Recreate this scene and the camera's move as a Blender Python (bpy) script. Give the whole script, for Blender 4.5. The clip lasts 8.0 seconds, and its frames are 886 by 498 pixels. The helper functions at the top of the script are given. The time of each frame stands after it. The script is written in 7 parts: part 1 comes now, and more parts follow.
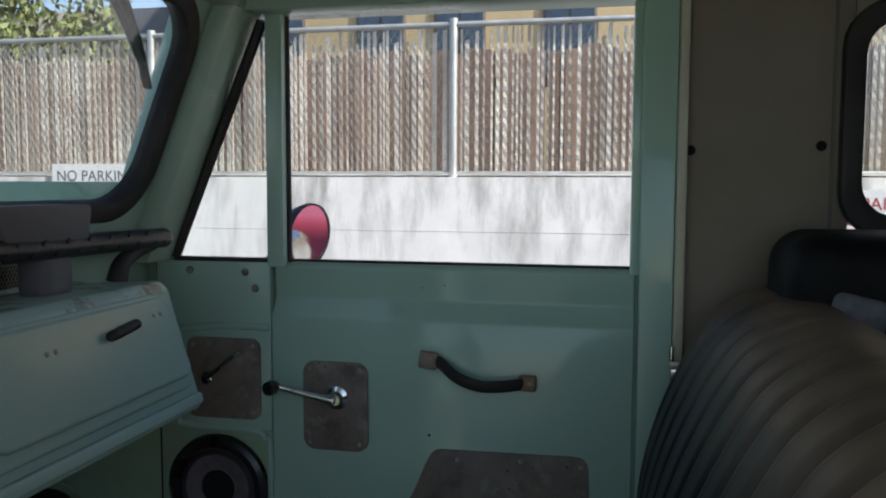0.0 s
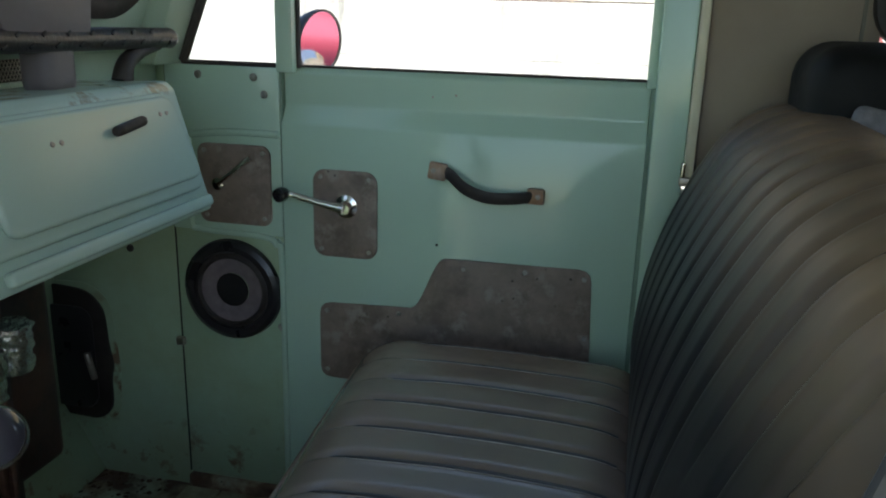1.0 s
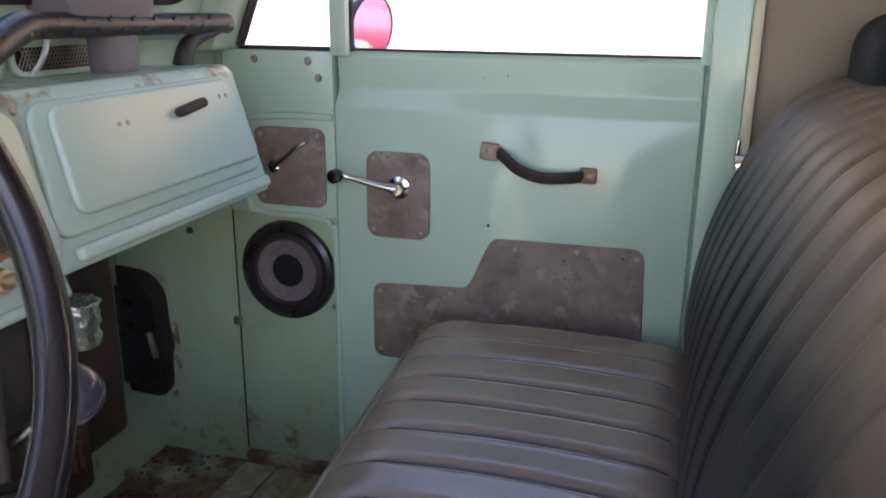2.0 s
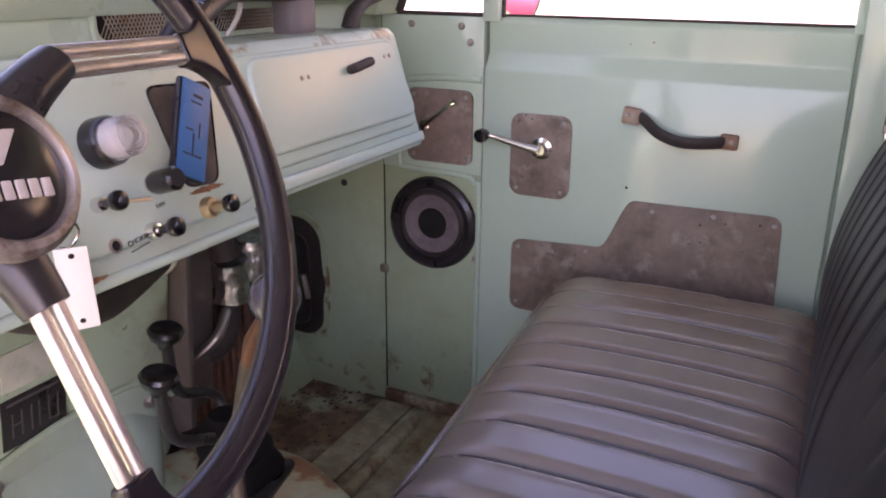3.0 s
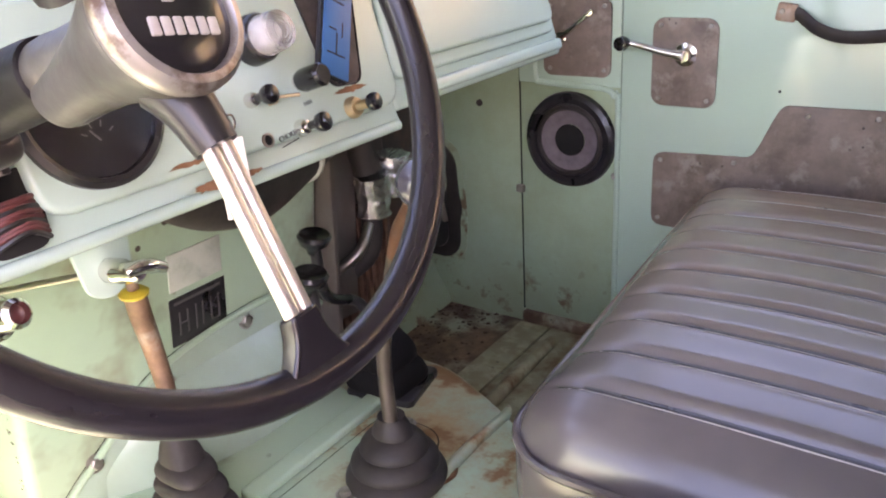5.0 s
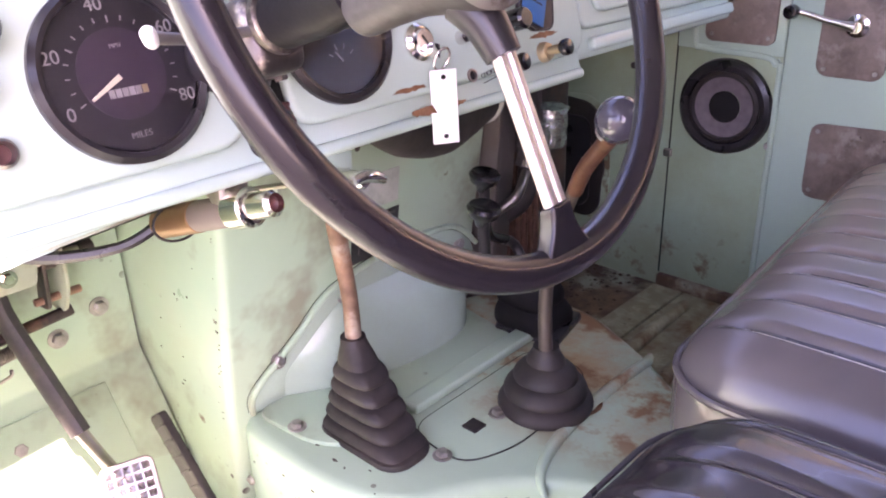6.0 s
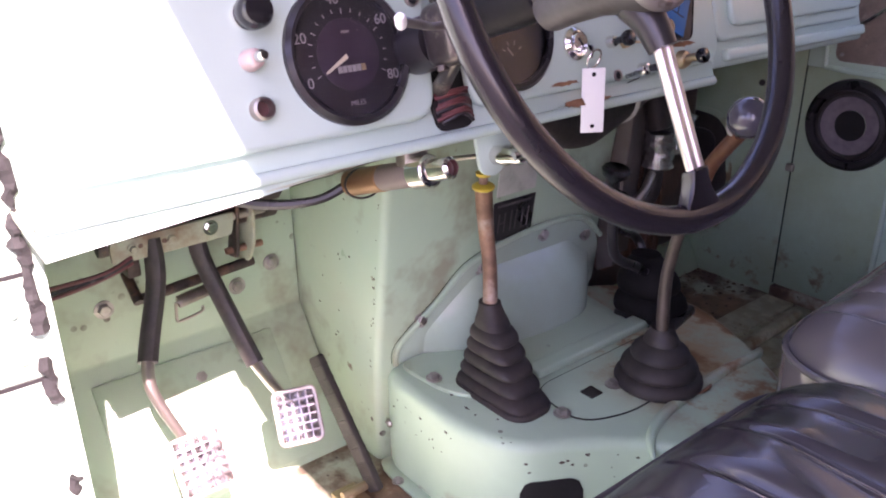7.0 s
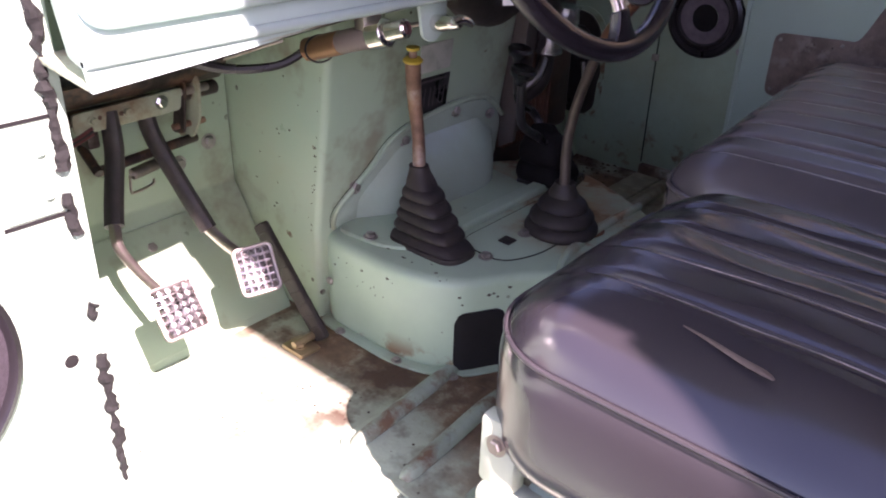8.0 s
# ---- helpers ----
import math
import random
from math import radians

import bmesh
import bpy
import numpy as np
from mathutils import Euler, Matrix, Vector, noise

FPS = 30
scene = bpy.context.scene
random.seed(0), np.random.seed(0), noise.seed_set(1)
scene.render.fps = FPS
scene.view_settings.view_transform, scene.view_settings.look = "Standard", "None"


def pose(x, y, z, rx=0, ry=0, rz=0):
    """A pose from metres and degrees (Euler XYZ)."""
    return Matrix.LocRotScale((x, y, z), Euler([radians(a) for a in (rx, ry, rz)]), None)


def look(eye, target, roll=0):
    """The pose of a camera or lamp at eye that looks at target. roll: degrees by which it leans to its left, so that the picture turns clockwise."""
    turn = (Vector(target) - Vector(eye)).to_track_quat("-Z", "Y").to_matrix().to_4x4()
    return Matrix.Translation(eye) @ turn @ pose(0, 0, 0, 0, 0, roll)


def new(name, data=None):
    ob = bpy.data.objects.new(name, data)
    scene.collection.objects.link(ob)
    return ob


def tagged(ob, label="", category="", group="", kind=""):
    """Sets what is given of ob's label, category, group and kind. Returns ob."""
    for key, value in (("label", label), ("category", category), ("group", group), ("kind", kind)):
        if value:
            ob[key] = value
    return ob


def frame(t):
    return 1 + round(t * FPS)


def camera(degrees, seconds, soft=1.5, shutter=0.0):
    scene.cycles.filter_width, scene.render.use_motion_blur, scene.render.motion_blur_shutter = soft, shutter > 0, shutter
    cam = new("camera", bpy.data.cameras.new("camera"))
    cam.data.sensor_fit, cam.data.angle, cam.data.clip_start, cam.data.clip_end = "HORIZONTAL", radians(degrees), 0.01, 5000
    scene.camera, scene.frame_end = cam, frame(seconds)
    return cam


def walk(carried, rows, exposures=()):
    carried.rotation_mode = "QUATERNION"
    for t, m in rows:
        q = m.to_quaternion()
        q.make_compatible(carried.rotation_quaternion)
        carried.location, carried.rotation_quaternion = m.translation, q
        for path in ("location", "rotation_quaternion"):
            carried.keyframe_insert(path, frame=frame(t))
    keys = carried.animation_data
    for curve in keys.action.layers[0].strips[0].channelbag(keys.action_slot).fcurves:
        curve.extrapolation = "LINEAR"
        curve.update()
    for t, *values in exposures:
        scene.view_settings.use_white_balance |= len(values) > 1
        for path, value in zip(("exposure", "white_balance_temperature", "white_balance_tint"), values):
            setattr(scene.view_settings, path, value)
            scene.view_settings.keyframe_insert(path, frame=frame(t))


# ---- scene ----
cam = camera(57.4, 8.0, 2.0)
PATH = [
    (0, (0.116, 0.203, 0.893), (-0.292, 2.155, 0.739), 0.2),
    (0.5, (0.102, 0.192, 0.859), (-0.211, 2.125, 0.452), 2.2),
    (1, (0.13, 0.209, 0.859), (-0.302, 2.081, 0.301), 1.6),
    (1.2, (0.121, 0.202, 0.826), (-0.32, 2.084, 0.316), 2.0),
    (2.3, (0.133, 0.183, 0.851), (-0.505, 1.982, 0.255), 0.5),
    (2.5, (0.135, 0.164, 0.852), (-0.589, 1.934, 0.267), 1.4),
    (3, (0.134, 0.105, 0.841), (-0.686, 1.811, 0.195), 0.6),
    (3.5, (0.14, 0.099, 0.813), (-0.768, 1.702, 0.037), -2.7),
    (4, (0.136, 0.091, 0.81), (-0.848, 1.664, 0.063), -2.9),
    (4.2, (0.133, 0.09, 0.805), (-0.876, 1.648, 0.061), -3.3),
    (5.3, (0.128, 0.081, 0.789), (-1.022, 1.521, 0.011), -3.6),
    (5.5, (0.119, 0.048, 0.791), (-1.089, 1.429, -0.004), -3.4),
    (6, (0.114, -0.026, 0.782), (-1.142, 1.3, -0.032), -1.8),
    (6.5, (0.145, -0.094, 0.79), (-1.187, 1.19, 0.03), -0.0),
    (7, (0.185, -0.157, 0.788), (-1.255, 0.995, 0.014), -0.6),
    (7.5, (0.195, -0.222, 0.777), (-1.183, 0.948, -0.08), 1.8),
    (8, (0.243, -0.359, 0.764), (-0.903, 0.99, -0.166), 1.7),
]
walk(cam, [(t, look(e, g, r)) for t, e, g, r in PATH],
     [(0.0, 1.05, 6300, 10), (0.5, 1.15, 6400, 6), (1.0, 2.1, 6800, 5), (2.5, 3.34, 7500, 45), (3.0, 3.48, 7900, 51), (4.0, 3.82, 8000, 38), (5.5, 4.05, 7900, 41), (6.0, 3.88, 7200, 56), (6.5, 3.58, 6900, 62), (7.0, 3.05, 6800, 56), (7.5, 2.62, 6750, 54), (8.0, 2.2, 6700, 52)])

from mathutils.bvhtree import BVHTree

# ---------------------------------------------------------------- light
world = bpy.data.worlds.new("sky")
scene.world = world
world.use_nodes = True
wn = world.node_tree.nodes
bg = wn["Background"]
sky = wn.new("ShaderNodeTexSky")
sky.sky_type = "NISHITA"
sky.sun_disc = False
SUN = Vector((1.0, -0.30, 1.0)).normalized()          # towards the sun
sky.sun_elevation = math.asin(SUN.z)
sky.sun_rotation = math.atan2(SUN.x, SUN.y)
world.node_tree.links.new(sky.outputs[0], bg.inputs[0])
bg.inputs[1].default_value = 0.09
sun_lamp = new("sun", bpy.data.lights.new("sun", "SUN"))
sun_lamp.data.energy, sun_lamp.data.angle, sun_lamp.data.color = 4.2, radians(0.5), (1.0, 0.95, 0.87)
sun_lamp.matrix_world = look(SUN * 20, (0, 0, 0))


# ---------------------------------------------------------------- materials
def mat(name, col, rough=0.5, metal=0.0, var=0.12, scale=9.0, bump=0.05, bscale=90.0, second=None, second_scale=2.5,
        second_at=0.55, second_soft=0.12, spots=None, spot_scale=40.0, spot_size=0.12, spot_amount=0.5, coat=0.0, spec=0.5, rough_var=0.12, slope=None, per_piece=0.0, stretch=None, second_detail=9.0, zones=()):
    """A surface with fine grain, a broad second tone with its own patches, and small chips."""
    m = bpy.data.materials.new(name)
    m.use_nodes = True
    n, l = m.node_tree.nodes, m.node_tree.links
    b = n["Principled BSDF"]
    tc = n.new("ShaderNodeTexCoord")
    src = tc.outputs["Object"]

    def noise_node(s, detail=6.0, rough_=0.6, vec=None):
        k = n.new("ShaderNodeTexNoise")
        k.inputs["Scale"].default_value, k.inputs["Detail"].default_value, k.inputs["Roughness"].default_value = s, detail, rough_
        l.new(vec or src, k.inputs["Vector"])
        return k.outputs["Fac"]

    def remap(v, a, c, lo=0.0, hi=1.0):
        k = n.new("ShaderNodeMapRange")
        k.inputs[1].default_value, k.inputs[2].default_value, k.inputs[3].default_value, k.inputs[4].default_value = a, c, lo, hi
        l.new(v, k.inputs[0])
        return k.outputs[0]

    def mix(f, a, c):
        k = n.new("ShaderNodeMix")
        k.data_type = "RGBA"
        l.new(f, k.inputs[0])
        for v, s in ((a, k.inputs[6]), (c, k.inputs[7])):
            if isinstance(v, tuple):
                s.default_value = (*v, 1)
            else:
                l.new(v, s)
        return k.outputs[2]

    def times(a, c):
        k = n.new("ShaderNodeMath")
        k.operation = "MULTIPLY"
        l.new(a, k.inputs[0]), l.new(c, k.inputs[1])
        return k.outputs[0]

    fine = noise_node(scale)
    base = mix(remap(fine, 0.3, 0.7), tuple(c * (1 - var) for c in col), tuple(min(1.0, c * (1 + var)) for c in col))
    if second:
        where = None
        if stretch:
            mp = n.new("ShaderNodeMapping")
            mp.inputs["Scale"].default_value = stretch
            l.new(src, mp.inputs["Vector"])
            where = mp.outputs[0]
        big = noise_node(second_scale, second_detail, 0.68, where)
        share = remap(big, second_at - second_soft, second_at + second_soft)
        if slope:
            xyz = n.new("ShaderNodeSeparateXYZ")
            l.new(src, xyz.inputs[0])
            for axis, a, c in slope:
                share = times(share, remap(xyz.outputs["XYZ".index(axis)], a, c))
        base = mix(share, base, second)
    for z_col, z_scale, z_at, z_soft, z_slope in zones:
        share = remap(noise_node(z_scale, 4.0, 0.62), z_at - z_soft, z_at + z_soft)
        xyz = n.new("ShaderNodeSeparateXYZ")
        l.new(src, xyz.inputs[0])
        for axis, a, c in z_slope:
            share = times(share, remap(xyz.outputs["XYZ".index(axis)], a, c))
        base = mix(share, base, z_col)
    if spots:
        v = n.new("ShaderNodeTexVoronoi")
        v.inputs["Scale"].default_value = spot_scale
        l.new(src, v.inputs["Vector"])
        where = remap(noise_node(6.0, 3.0), 1 - spot_amount, 1 - spot_amount + 0.06)
        chip = times(remap(v.outputs["Distance"], spot_size + 0.03, spot_size), where)
        base = mix(chip, base, spots)
    if per_piece:
        info = n.new("ShaderNodeObjectInfo")
        hsv = n.new("ShaderNodeHueSaturation")
        l.new(remap(info.outputs["Random"], 0.0, 1.0, 1 - per_piece, 1 + per_piece), hsv.inputs["Value"])
        l.new(base, hsv.inputs["Color"])
        base = hsv.outputs[0]
    l.new(base, b.inputs["Base Color"])
    l.new(remap(noise_node(scale * 0.6 + 3), 0.25, 0.75, max(0.03, rough - rough_var), min(1.0, rough + rough_var)), b.inputs["Roughness"])
    b.inputs["Metallic"].default_value = metal
    b.inputs["Specular IOR Level"].default_value = spec
    b.inputs["Coat Weight"].default_value = coat
    b.inputs["Coat Roughness"].default_value = 0.12
    if bump:
        k = n.new("ShaderNodeBump")
        k.inputs["Strength"].default_value, k.inputs["Distance"].default_value = bump, 0.004
        l.new(noise_node(bscale, 4.0), k.inputs["Height"])
        l.new(k.outputs[0], b.inputs["Normal"])
    return m


def glass(name, col=(1, 1, 1), rough=0.0, clear=1.0):
    m = bpy.data.materials.new(name)
    m.use_nodes = True
    b = m.node_tree.nodes["Principled BSDF"]
    b.inputs["Base Color"].default_value = (*col, 1)
    b.inputs["Transmission Weight"].default_value = clear
    b.inputs["Roughness"].default_value = rough
    b.inputs["IOR"].default_value = 1.45
    return m


MINT = (0.46, 0.60, 0.49)
RUST = (0.20, 0.085, 0.04)
paint = mat("mint_paint", MINT, 0.33, var=0.04, scale=5, bump=0.03, bscale=35, second=(0.43, 0.54, 0.42), second_scale=3, second_soft=0.2,
            spots=(0.10, 0.06, 0.045), spot_scale=30, spot_size=0.09, spot_amount=0.34)
paint_door = mat("mint_door_paint", (0.445, 0.61, 0.50), 0.10, var=0.03, scale=4, bump=0.12, bscale=4.5, second=(0.44, 0.57, 0.46), second_scale=2.2, second_soft=0.2, second_detail=2.0, rough_var=0.02)
paint_dash = mat("pale_mint_dash_paint", (0.47, 0.62, 0.56), 0.24, var=0.03, scale=6, bump=0.03, bscale=40, second=(0.46, 0.58, 0.50), second_scale=4, second_soft=0.3, second_detail=1.0, rough_var=0.03,
                 zones=[((0.30, 0.27, 0.19), 22, 0.60, 0.05, [("Z", 0.078, 0.092)])], spots=(0.12, 0.07, 0.05), spot_scale=26, spot_size=0.06, spot_amount=0.36)
paint_worn = mat("chipped_mint_paint", (0.36, 0.505, 0.37), 0.38, var=0.06, scale=8, bump=0.08, bscale=50, second=(0.36, 0.44, 0.31), second_scale=4, second_soft=0.15, zones=[((0.25, 0.27, 0.19), 7, 0.60, 0.07, []), ((0.15, 0.10, 0.06), 24, 0.73, 0.03, [])],
                 spots=(0.07, 0.05, 0.04), spot_scale=34, spot_size=0.16, spot_amount=0.44)
paint_kick = mat("olive_mint_paint", (0.33, 0.455, 0.315), 0.4, var=0.06, scale=7, bump=0.05, bscale=40, second=(0.29, 0.35, 0.21), second_scale=5, second_soft=0.15,
                 zones=[((0.17, 0.11, 0.06), 19, 0.58, 0.05, [("Z", 0.17, 0.06)])],
                 spots=(0.09, 0.07, 0.05), spot_scale=22, spot_size=0.08, spot_amount=0.42)
paint_hump = mat("stained_mint_paint", (0.39, 0.53, 0.39), 0.40, var=0.06, scale=9, bump=0.06, bscale=45, second=(0.42, 0.31, 0.175), second_scale=8, second_at=0.46, slope=[("Y", -0.06, 0.10), ("Z", 0.14, 0.165)],
                 second_soft=0.10, zones=[((0.27, 0.135, 0.06), 16, 0.56, 0.05, [("Y", -0.03, 0.06), ("Z", 0.15, 0.165)]), ((0.25, 0.15, 0.08), 14, 0.60, 0.05, [("Z", 0.05, 0.015)])],
                 spots=(0.09, 0.06, 0.04), spot_scale=34, spot_size=0.10, spot_amount=0.42)
floor_mat = mat("rusty_worn_floor", (0.20, 0.125, 0.075), 0.62, var=0.5, scale=24, bump=0.6, bscale=55, second=(0.36, 0.41, 0.30), second_scale=6, second_at=0.55,
                second_soft=0.06, zones=[((0.47, 0.57, 0.44), 5, 0.40, 0.10, [("Y", 0.34, 0.24)]), ((0.10, 0.055, 0.035), 9, 0.56, 0.06, [("Y", 0.16, 0.26)])],
                spots=(0.06, 0.04, 0.028), spot_scale=60, spot_size=0.12, spot_amount=0.5)
floor_pale = mat("dirty_cream_floor", (0.42, 0.42, 0.28), 0.6, var=0.25, scale=20, bump=0.4, bscale=60, second=(0.20, 0.115, 0.055), second_scale=8, second_at=0.50, second_soft=0.07,
                 zones=[((0.33, 0.30, 0.19), 30, 0.52, 0.08, [])], spots=(0.06, 0.04, 0.03), spot_scale=50, spot_size=0.12, spot_amount=0.45)
rib_paint = mat("worn_green_rib", (0.33, 0.40, 0.31), 0.5, var=0.2, scale=20, bump=0.3, bscale=70, second=(0.20, 0.115, 0.07), second_scale=12, second_at=0.55, second_soft=0.06, spots=(0.06, 0.04, 0.03), spot_scale=50, spot_size=0.12, spot_amount=0.45)
paint_blue = mat("blue_grey_paint", (0.36, 0.485, 0.40), 0.17, var=0.06, scale=6, bump=0.35, bscale=14, rough_var=0.06, second=(0.33, 0.40, 0.30), second_scale=5, second_soft=0.2)
vinyl = mat("black_vinyl", (0.036, 0.033, 0.043), 0.20, spec=0.9, coat=0.25, var=0.06, scale=9, bump=0.04, bscale=60, second=(0.058, 0.050, 0.053), second_scale=3, second_at=0.5, second_soft=0.35, rough_var=0.05, second_detail=2.0)
# Brown top is part dust and wear, part light put into the colour.
vinyl_back_toplight = mat("worn_toplit_vinyl", (0.013, 0.012, 0.014), 0.42, var=0.08, scale=12, bump=0.03, bscale=90, second=(0.25, 0.165, 0.108), second_scale=7, second_at=0.34, second_soft=0.25, slope=[("Z", 0.62, 0.76)], second_detail=3.0, rough_var=0.05, spec=0.28)
matte_black = mat("matte_black_vinyl", (0.008, 0.008, 0.008), 0.6, spec=0.2, var=0.3, scale=30, bump=0.1)
# Dust browns the far side; window sheen is put into the paler base.
vinyl_dust_sheen = mat("dusty_sheen_vinyl", (0.185, 0.152, 0.146), 0.22, var=0.04, scale=10, bump=0.03, bscale=80, second=(0.40, 0.275, 0.195), second_scale=4, second_at=0.36, second_soft=0.36, slope=[("Y", -0.22, 0.20)], rough_var=0.03, spec=0.85, second_detail=2.0,
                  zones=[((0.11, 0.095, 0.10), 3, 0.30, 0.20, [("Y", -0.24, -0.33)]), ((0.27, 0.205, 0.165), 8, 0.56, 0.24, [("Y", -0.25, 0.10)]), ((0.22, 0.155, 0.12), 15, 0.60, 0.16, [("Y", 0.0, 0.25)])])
piping = mat("black_piping", (0.055, 0.05, 0.055), 0.32, bump=0)
rubber = mat("black_rubber", (0.018, 0.015, 0.015), 0.62, var=0.3, scale=30, bump=0.15, bscale=120, second=(0.05, 0.038, 0.032), second_scale=14, second_soft=0.2)
bakelite = mat("black_bakelite", (0.012, 0.011, 0.013), 0.2, var=0.2, bump=0.0, coat=0.3)
black_paint = mat("black_enamel", (0.02, 0.018, 0.02), 0.3, var=0.2, bump=0.02)
dark = mat("dark_void", (0.008, 0.007, 0.007), 0.9, bump=0.1)
board = mat("taupe_hardboard", (0.225, 0.170, 0.140), 0.58, var=0.2, scale=34, bump=0.14, bscale=150, second=(0.12, 0.085, 0.068), second_scale=11, second_at=0.58, second_soft=0.08, zones=[((0.30, 0.255, 0.215), 26, 0.60, 0.06, [])], spots=(0.05, 0.038, 0.03), spot_scale=55, spot_size=0.10, spot_amount=0.44)
chrome = mat("worn_chrome", (0.78, 0.74, 0.70), 0.14, 1.0, var=0.08, bump=0.0, second=(0.45, 0.36, 0.30), second_scale=9, second_at=0.68, second_soft=0.08, rough_var=0.08)
steel = mat("dull_steel", (0.42, 0.38, 0.34), 0.42, 1.0, var=0.2, scale=30, bump=0.1, second=RUST, second_scale=12, second_at=0.66)
zinc = mat("zinc_bolt", (0.36, 0.34, 0.31), 0.45, 0.8, var=0.25, scale=60, bump=0.1)
alloy = mat("grey_alloy", (0.50, 0.46, 0.42), 0.4, 0.5, var=0.12, scale=16, bump=0.06, second=(0.28, 0.19, 0.13), second_scale=14, second_at=0.62, second_soft=0.06)
rusty = mat("rusty_brown_metal", (0.26, 0.15, 0.095), 0.6, 0.25, var=0.4, scale=30, bump=0.3, bscale=90, second=(0.40, 0.31, 0.25), second_scale=14, second_at=0.56, second_soft=0.06)
rust_edge = mat("bare_rust", (0.23, 0.11, 0.055), 0.75, var=0.4, scale=60, bump=0.4)
brass = mat("brass", (0.46, 0.36, 0.22), 0.42, 0.8, var=0.2, bump=0.05)
yellow = mat("yellow_plastic", (0.62, 0.46, 0.05), 0.45, var=0.1)
white_card = mat("white_tag", (0.80, 0.79, 0.76), 0.5, var=0.03)
white_ink = mat("white_marking", (0.72, 0.70, 0.66), 0.6, var=0.05, bump=0)
black_ink = mat("black_marker", (0.02, 0.02, 0.025), 0.6, bump=0)
wire_red = mat("red_wire", (0.13, 0.035, 0.035), 0.5)
foil = mat("crumpled_foil", (0.80, 0.79, 0.78), 0.22, 1.0, var=0.1, bump=1.0, bscale=70)
blue_card = mat("blue_label", (0.025, 0.16, 0.42), 0.45, var=0.1)
beige = mat("beige_panel", (0.30, 0.24, 0.185), 0.7, var=0.06, scale=12, bump=0.06, bscale=70, second=(0.22, 0.17, 0.125), second_scale=2.5, second_at=0.55, second_soft=0.25)
cream = mat("cream_paint", (0.62, 0.56, 0.42), 0.4, var=0.06)
roof_mat = mat("grey_headlining", (0.40, 0.39, 0.36), 0.8, var=0.05)
cone_mat = mat("speaker_cone", (0.16, 0.13, 0.14), 0.75, var=0.2, scale=60, bump=0.3, bscale=220)
dial = mat("dial_black", (0.020, 0.017, 0.020), 0.5, bump=0)
sheet = mat("grey_dashboard_box", (0.16, 0.14, 0.15), 0.55, var=0.1)
concrete = mat("weathered_concrete", (0.84, 0.81, 0.77), 0.85, var=0.08, scale=3, bump=0.3, bscale=14, second=(0.36, 0.34, 0.31), second_scale=3.2, second_at=0.56, second_soft=0.10, stretch=(1.0, 1.0, 0.22), slope=[("Z", -0.35, 0.75)])
slat_mat = mat("fence_slat", (0.88, 0.78, 0.66), 0.75, var=0.25, scale=2.2, bump=0.2, bscale=20, second=(0.42, 0.31, 0.24), second_scale=1.3, second_soft=0.2, per_piece=0.4)
board_brown = mat("brown_fence_board", (0.20, 0.135, 0.105), 0.85, var=0.35, scale=5, bump=0.3, bscale=25, second=(0.34, 0.25, 0.20), second_scale=1.6, second_soft=0.15, stretch=(3.0, 3.0, 0.5), per_piece=0.35)
galv = mat("galvanised_steel", (0.52, 0.52, 0.50), 0.45, 0.7, var=0.12, scale=8)
asphalt = mat("asphalt", (0.075, 0.072, 0.068), 0.9, var=0.3, scale=40, bump=0.4, bscale=60, second=(0.11, 0.105, 0.10), second_scale=0.6)
stucco = mat("yellow_stucco", (0.62, 0.48, 0.27), 0.9, var=0.06, scale=6, bump=0.2, bscale=40)
red_paint = mat("red_car_paint", (0.34, 0.03, 0.045), 0.2, var=0.05, bump=0, coat=0.6)
leaf = mat("green_leaves", (0.15, 0.18, 0.06), 0.6, var=0.4, scale=3, bump=0)
bark = mat("bark", (0.14, 0.10, 0.07), 0.9, var=0.3, scale=10, bump=0.5)
clear = glass("clear_plastic")
dial_glass = glass("dial_glass")
dial_glass.node_tree.nodes["Principled BSDF"].inputs["IOR"].default_value = 1.12
pane = glass("window_glass", (0.97, 0.99, 0.98))
win_dark = mat("dark_window_pane", (0.05, 0.07, 0.10), 0.08, var=0.2, bump=0)
fabric = mat("grey_fabric", (0.20, 0.19, 0.20), 0.9, var=0.35, scale=40, bump=0.5, bscale=140)
mirror_mat = mat("mirror_silver", (0.92, 0.92, 0.92), 0.02, 1.0, var=0.0, bump=0, rough_var=0.01)


# ---------------------------------------------------------------- mesh helpers
WORLD_AT = {}


def thing(name, at, label, category, group="", kind=""):
    ob = new(name)
    ob.empty_display_size = 0.02
    ob.location = at
    WORLD_AT[ob.name] = Vector(at)
    return tagged(ob, label, category, group, kind)


def part(name, bm, material, parent, label="", sharp=38):
    """One mesh, built in place, under its thing or part."""
    at = WORLD_AT[parent.name]
    bmesh.ops.recalc_face_normals(bm, faces=bm.faces)
    bm.transform(Matrix.Translation(-at))
    me = bpy.data.meshes.new(name)
    bm.to_mesh(me)
    bm.free()
    me.polygons.foreach_set("use_smooth", [True] * len(me.polygons))
    me.set_sharp_from_angle(angle=radians(sharp))
    me.materials.append(material)
    ob = new(name, me)
    ob.parent = parent
    WORLD_AT[ob.name] = at
    if label:
        ob["label"] = label
    return ob


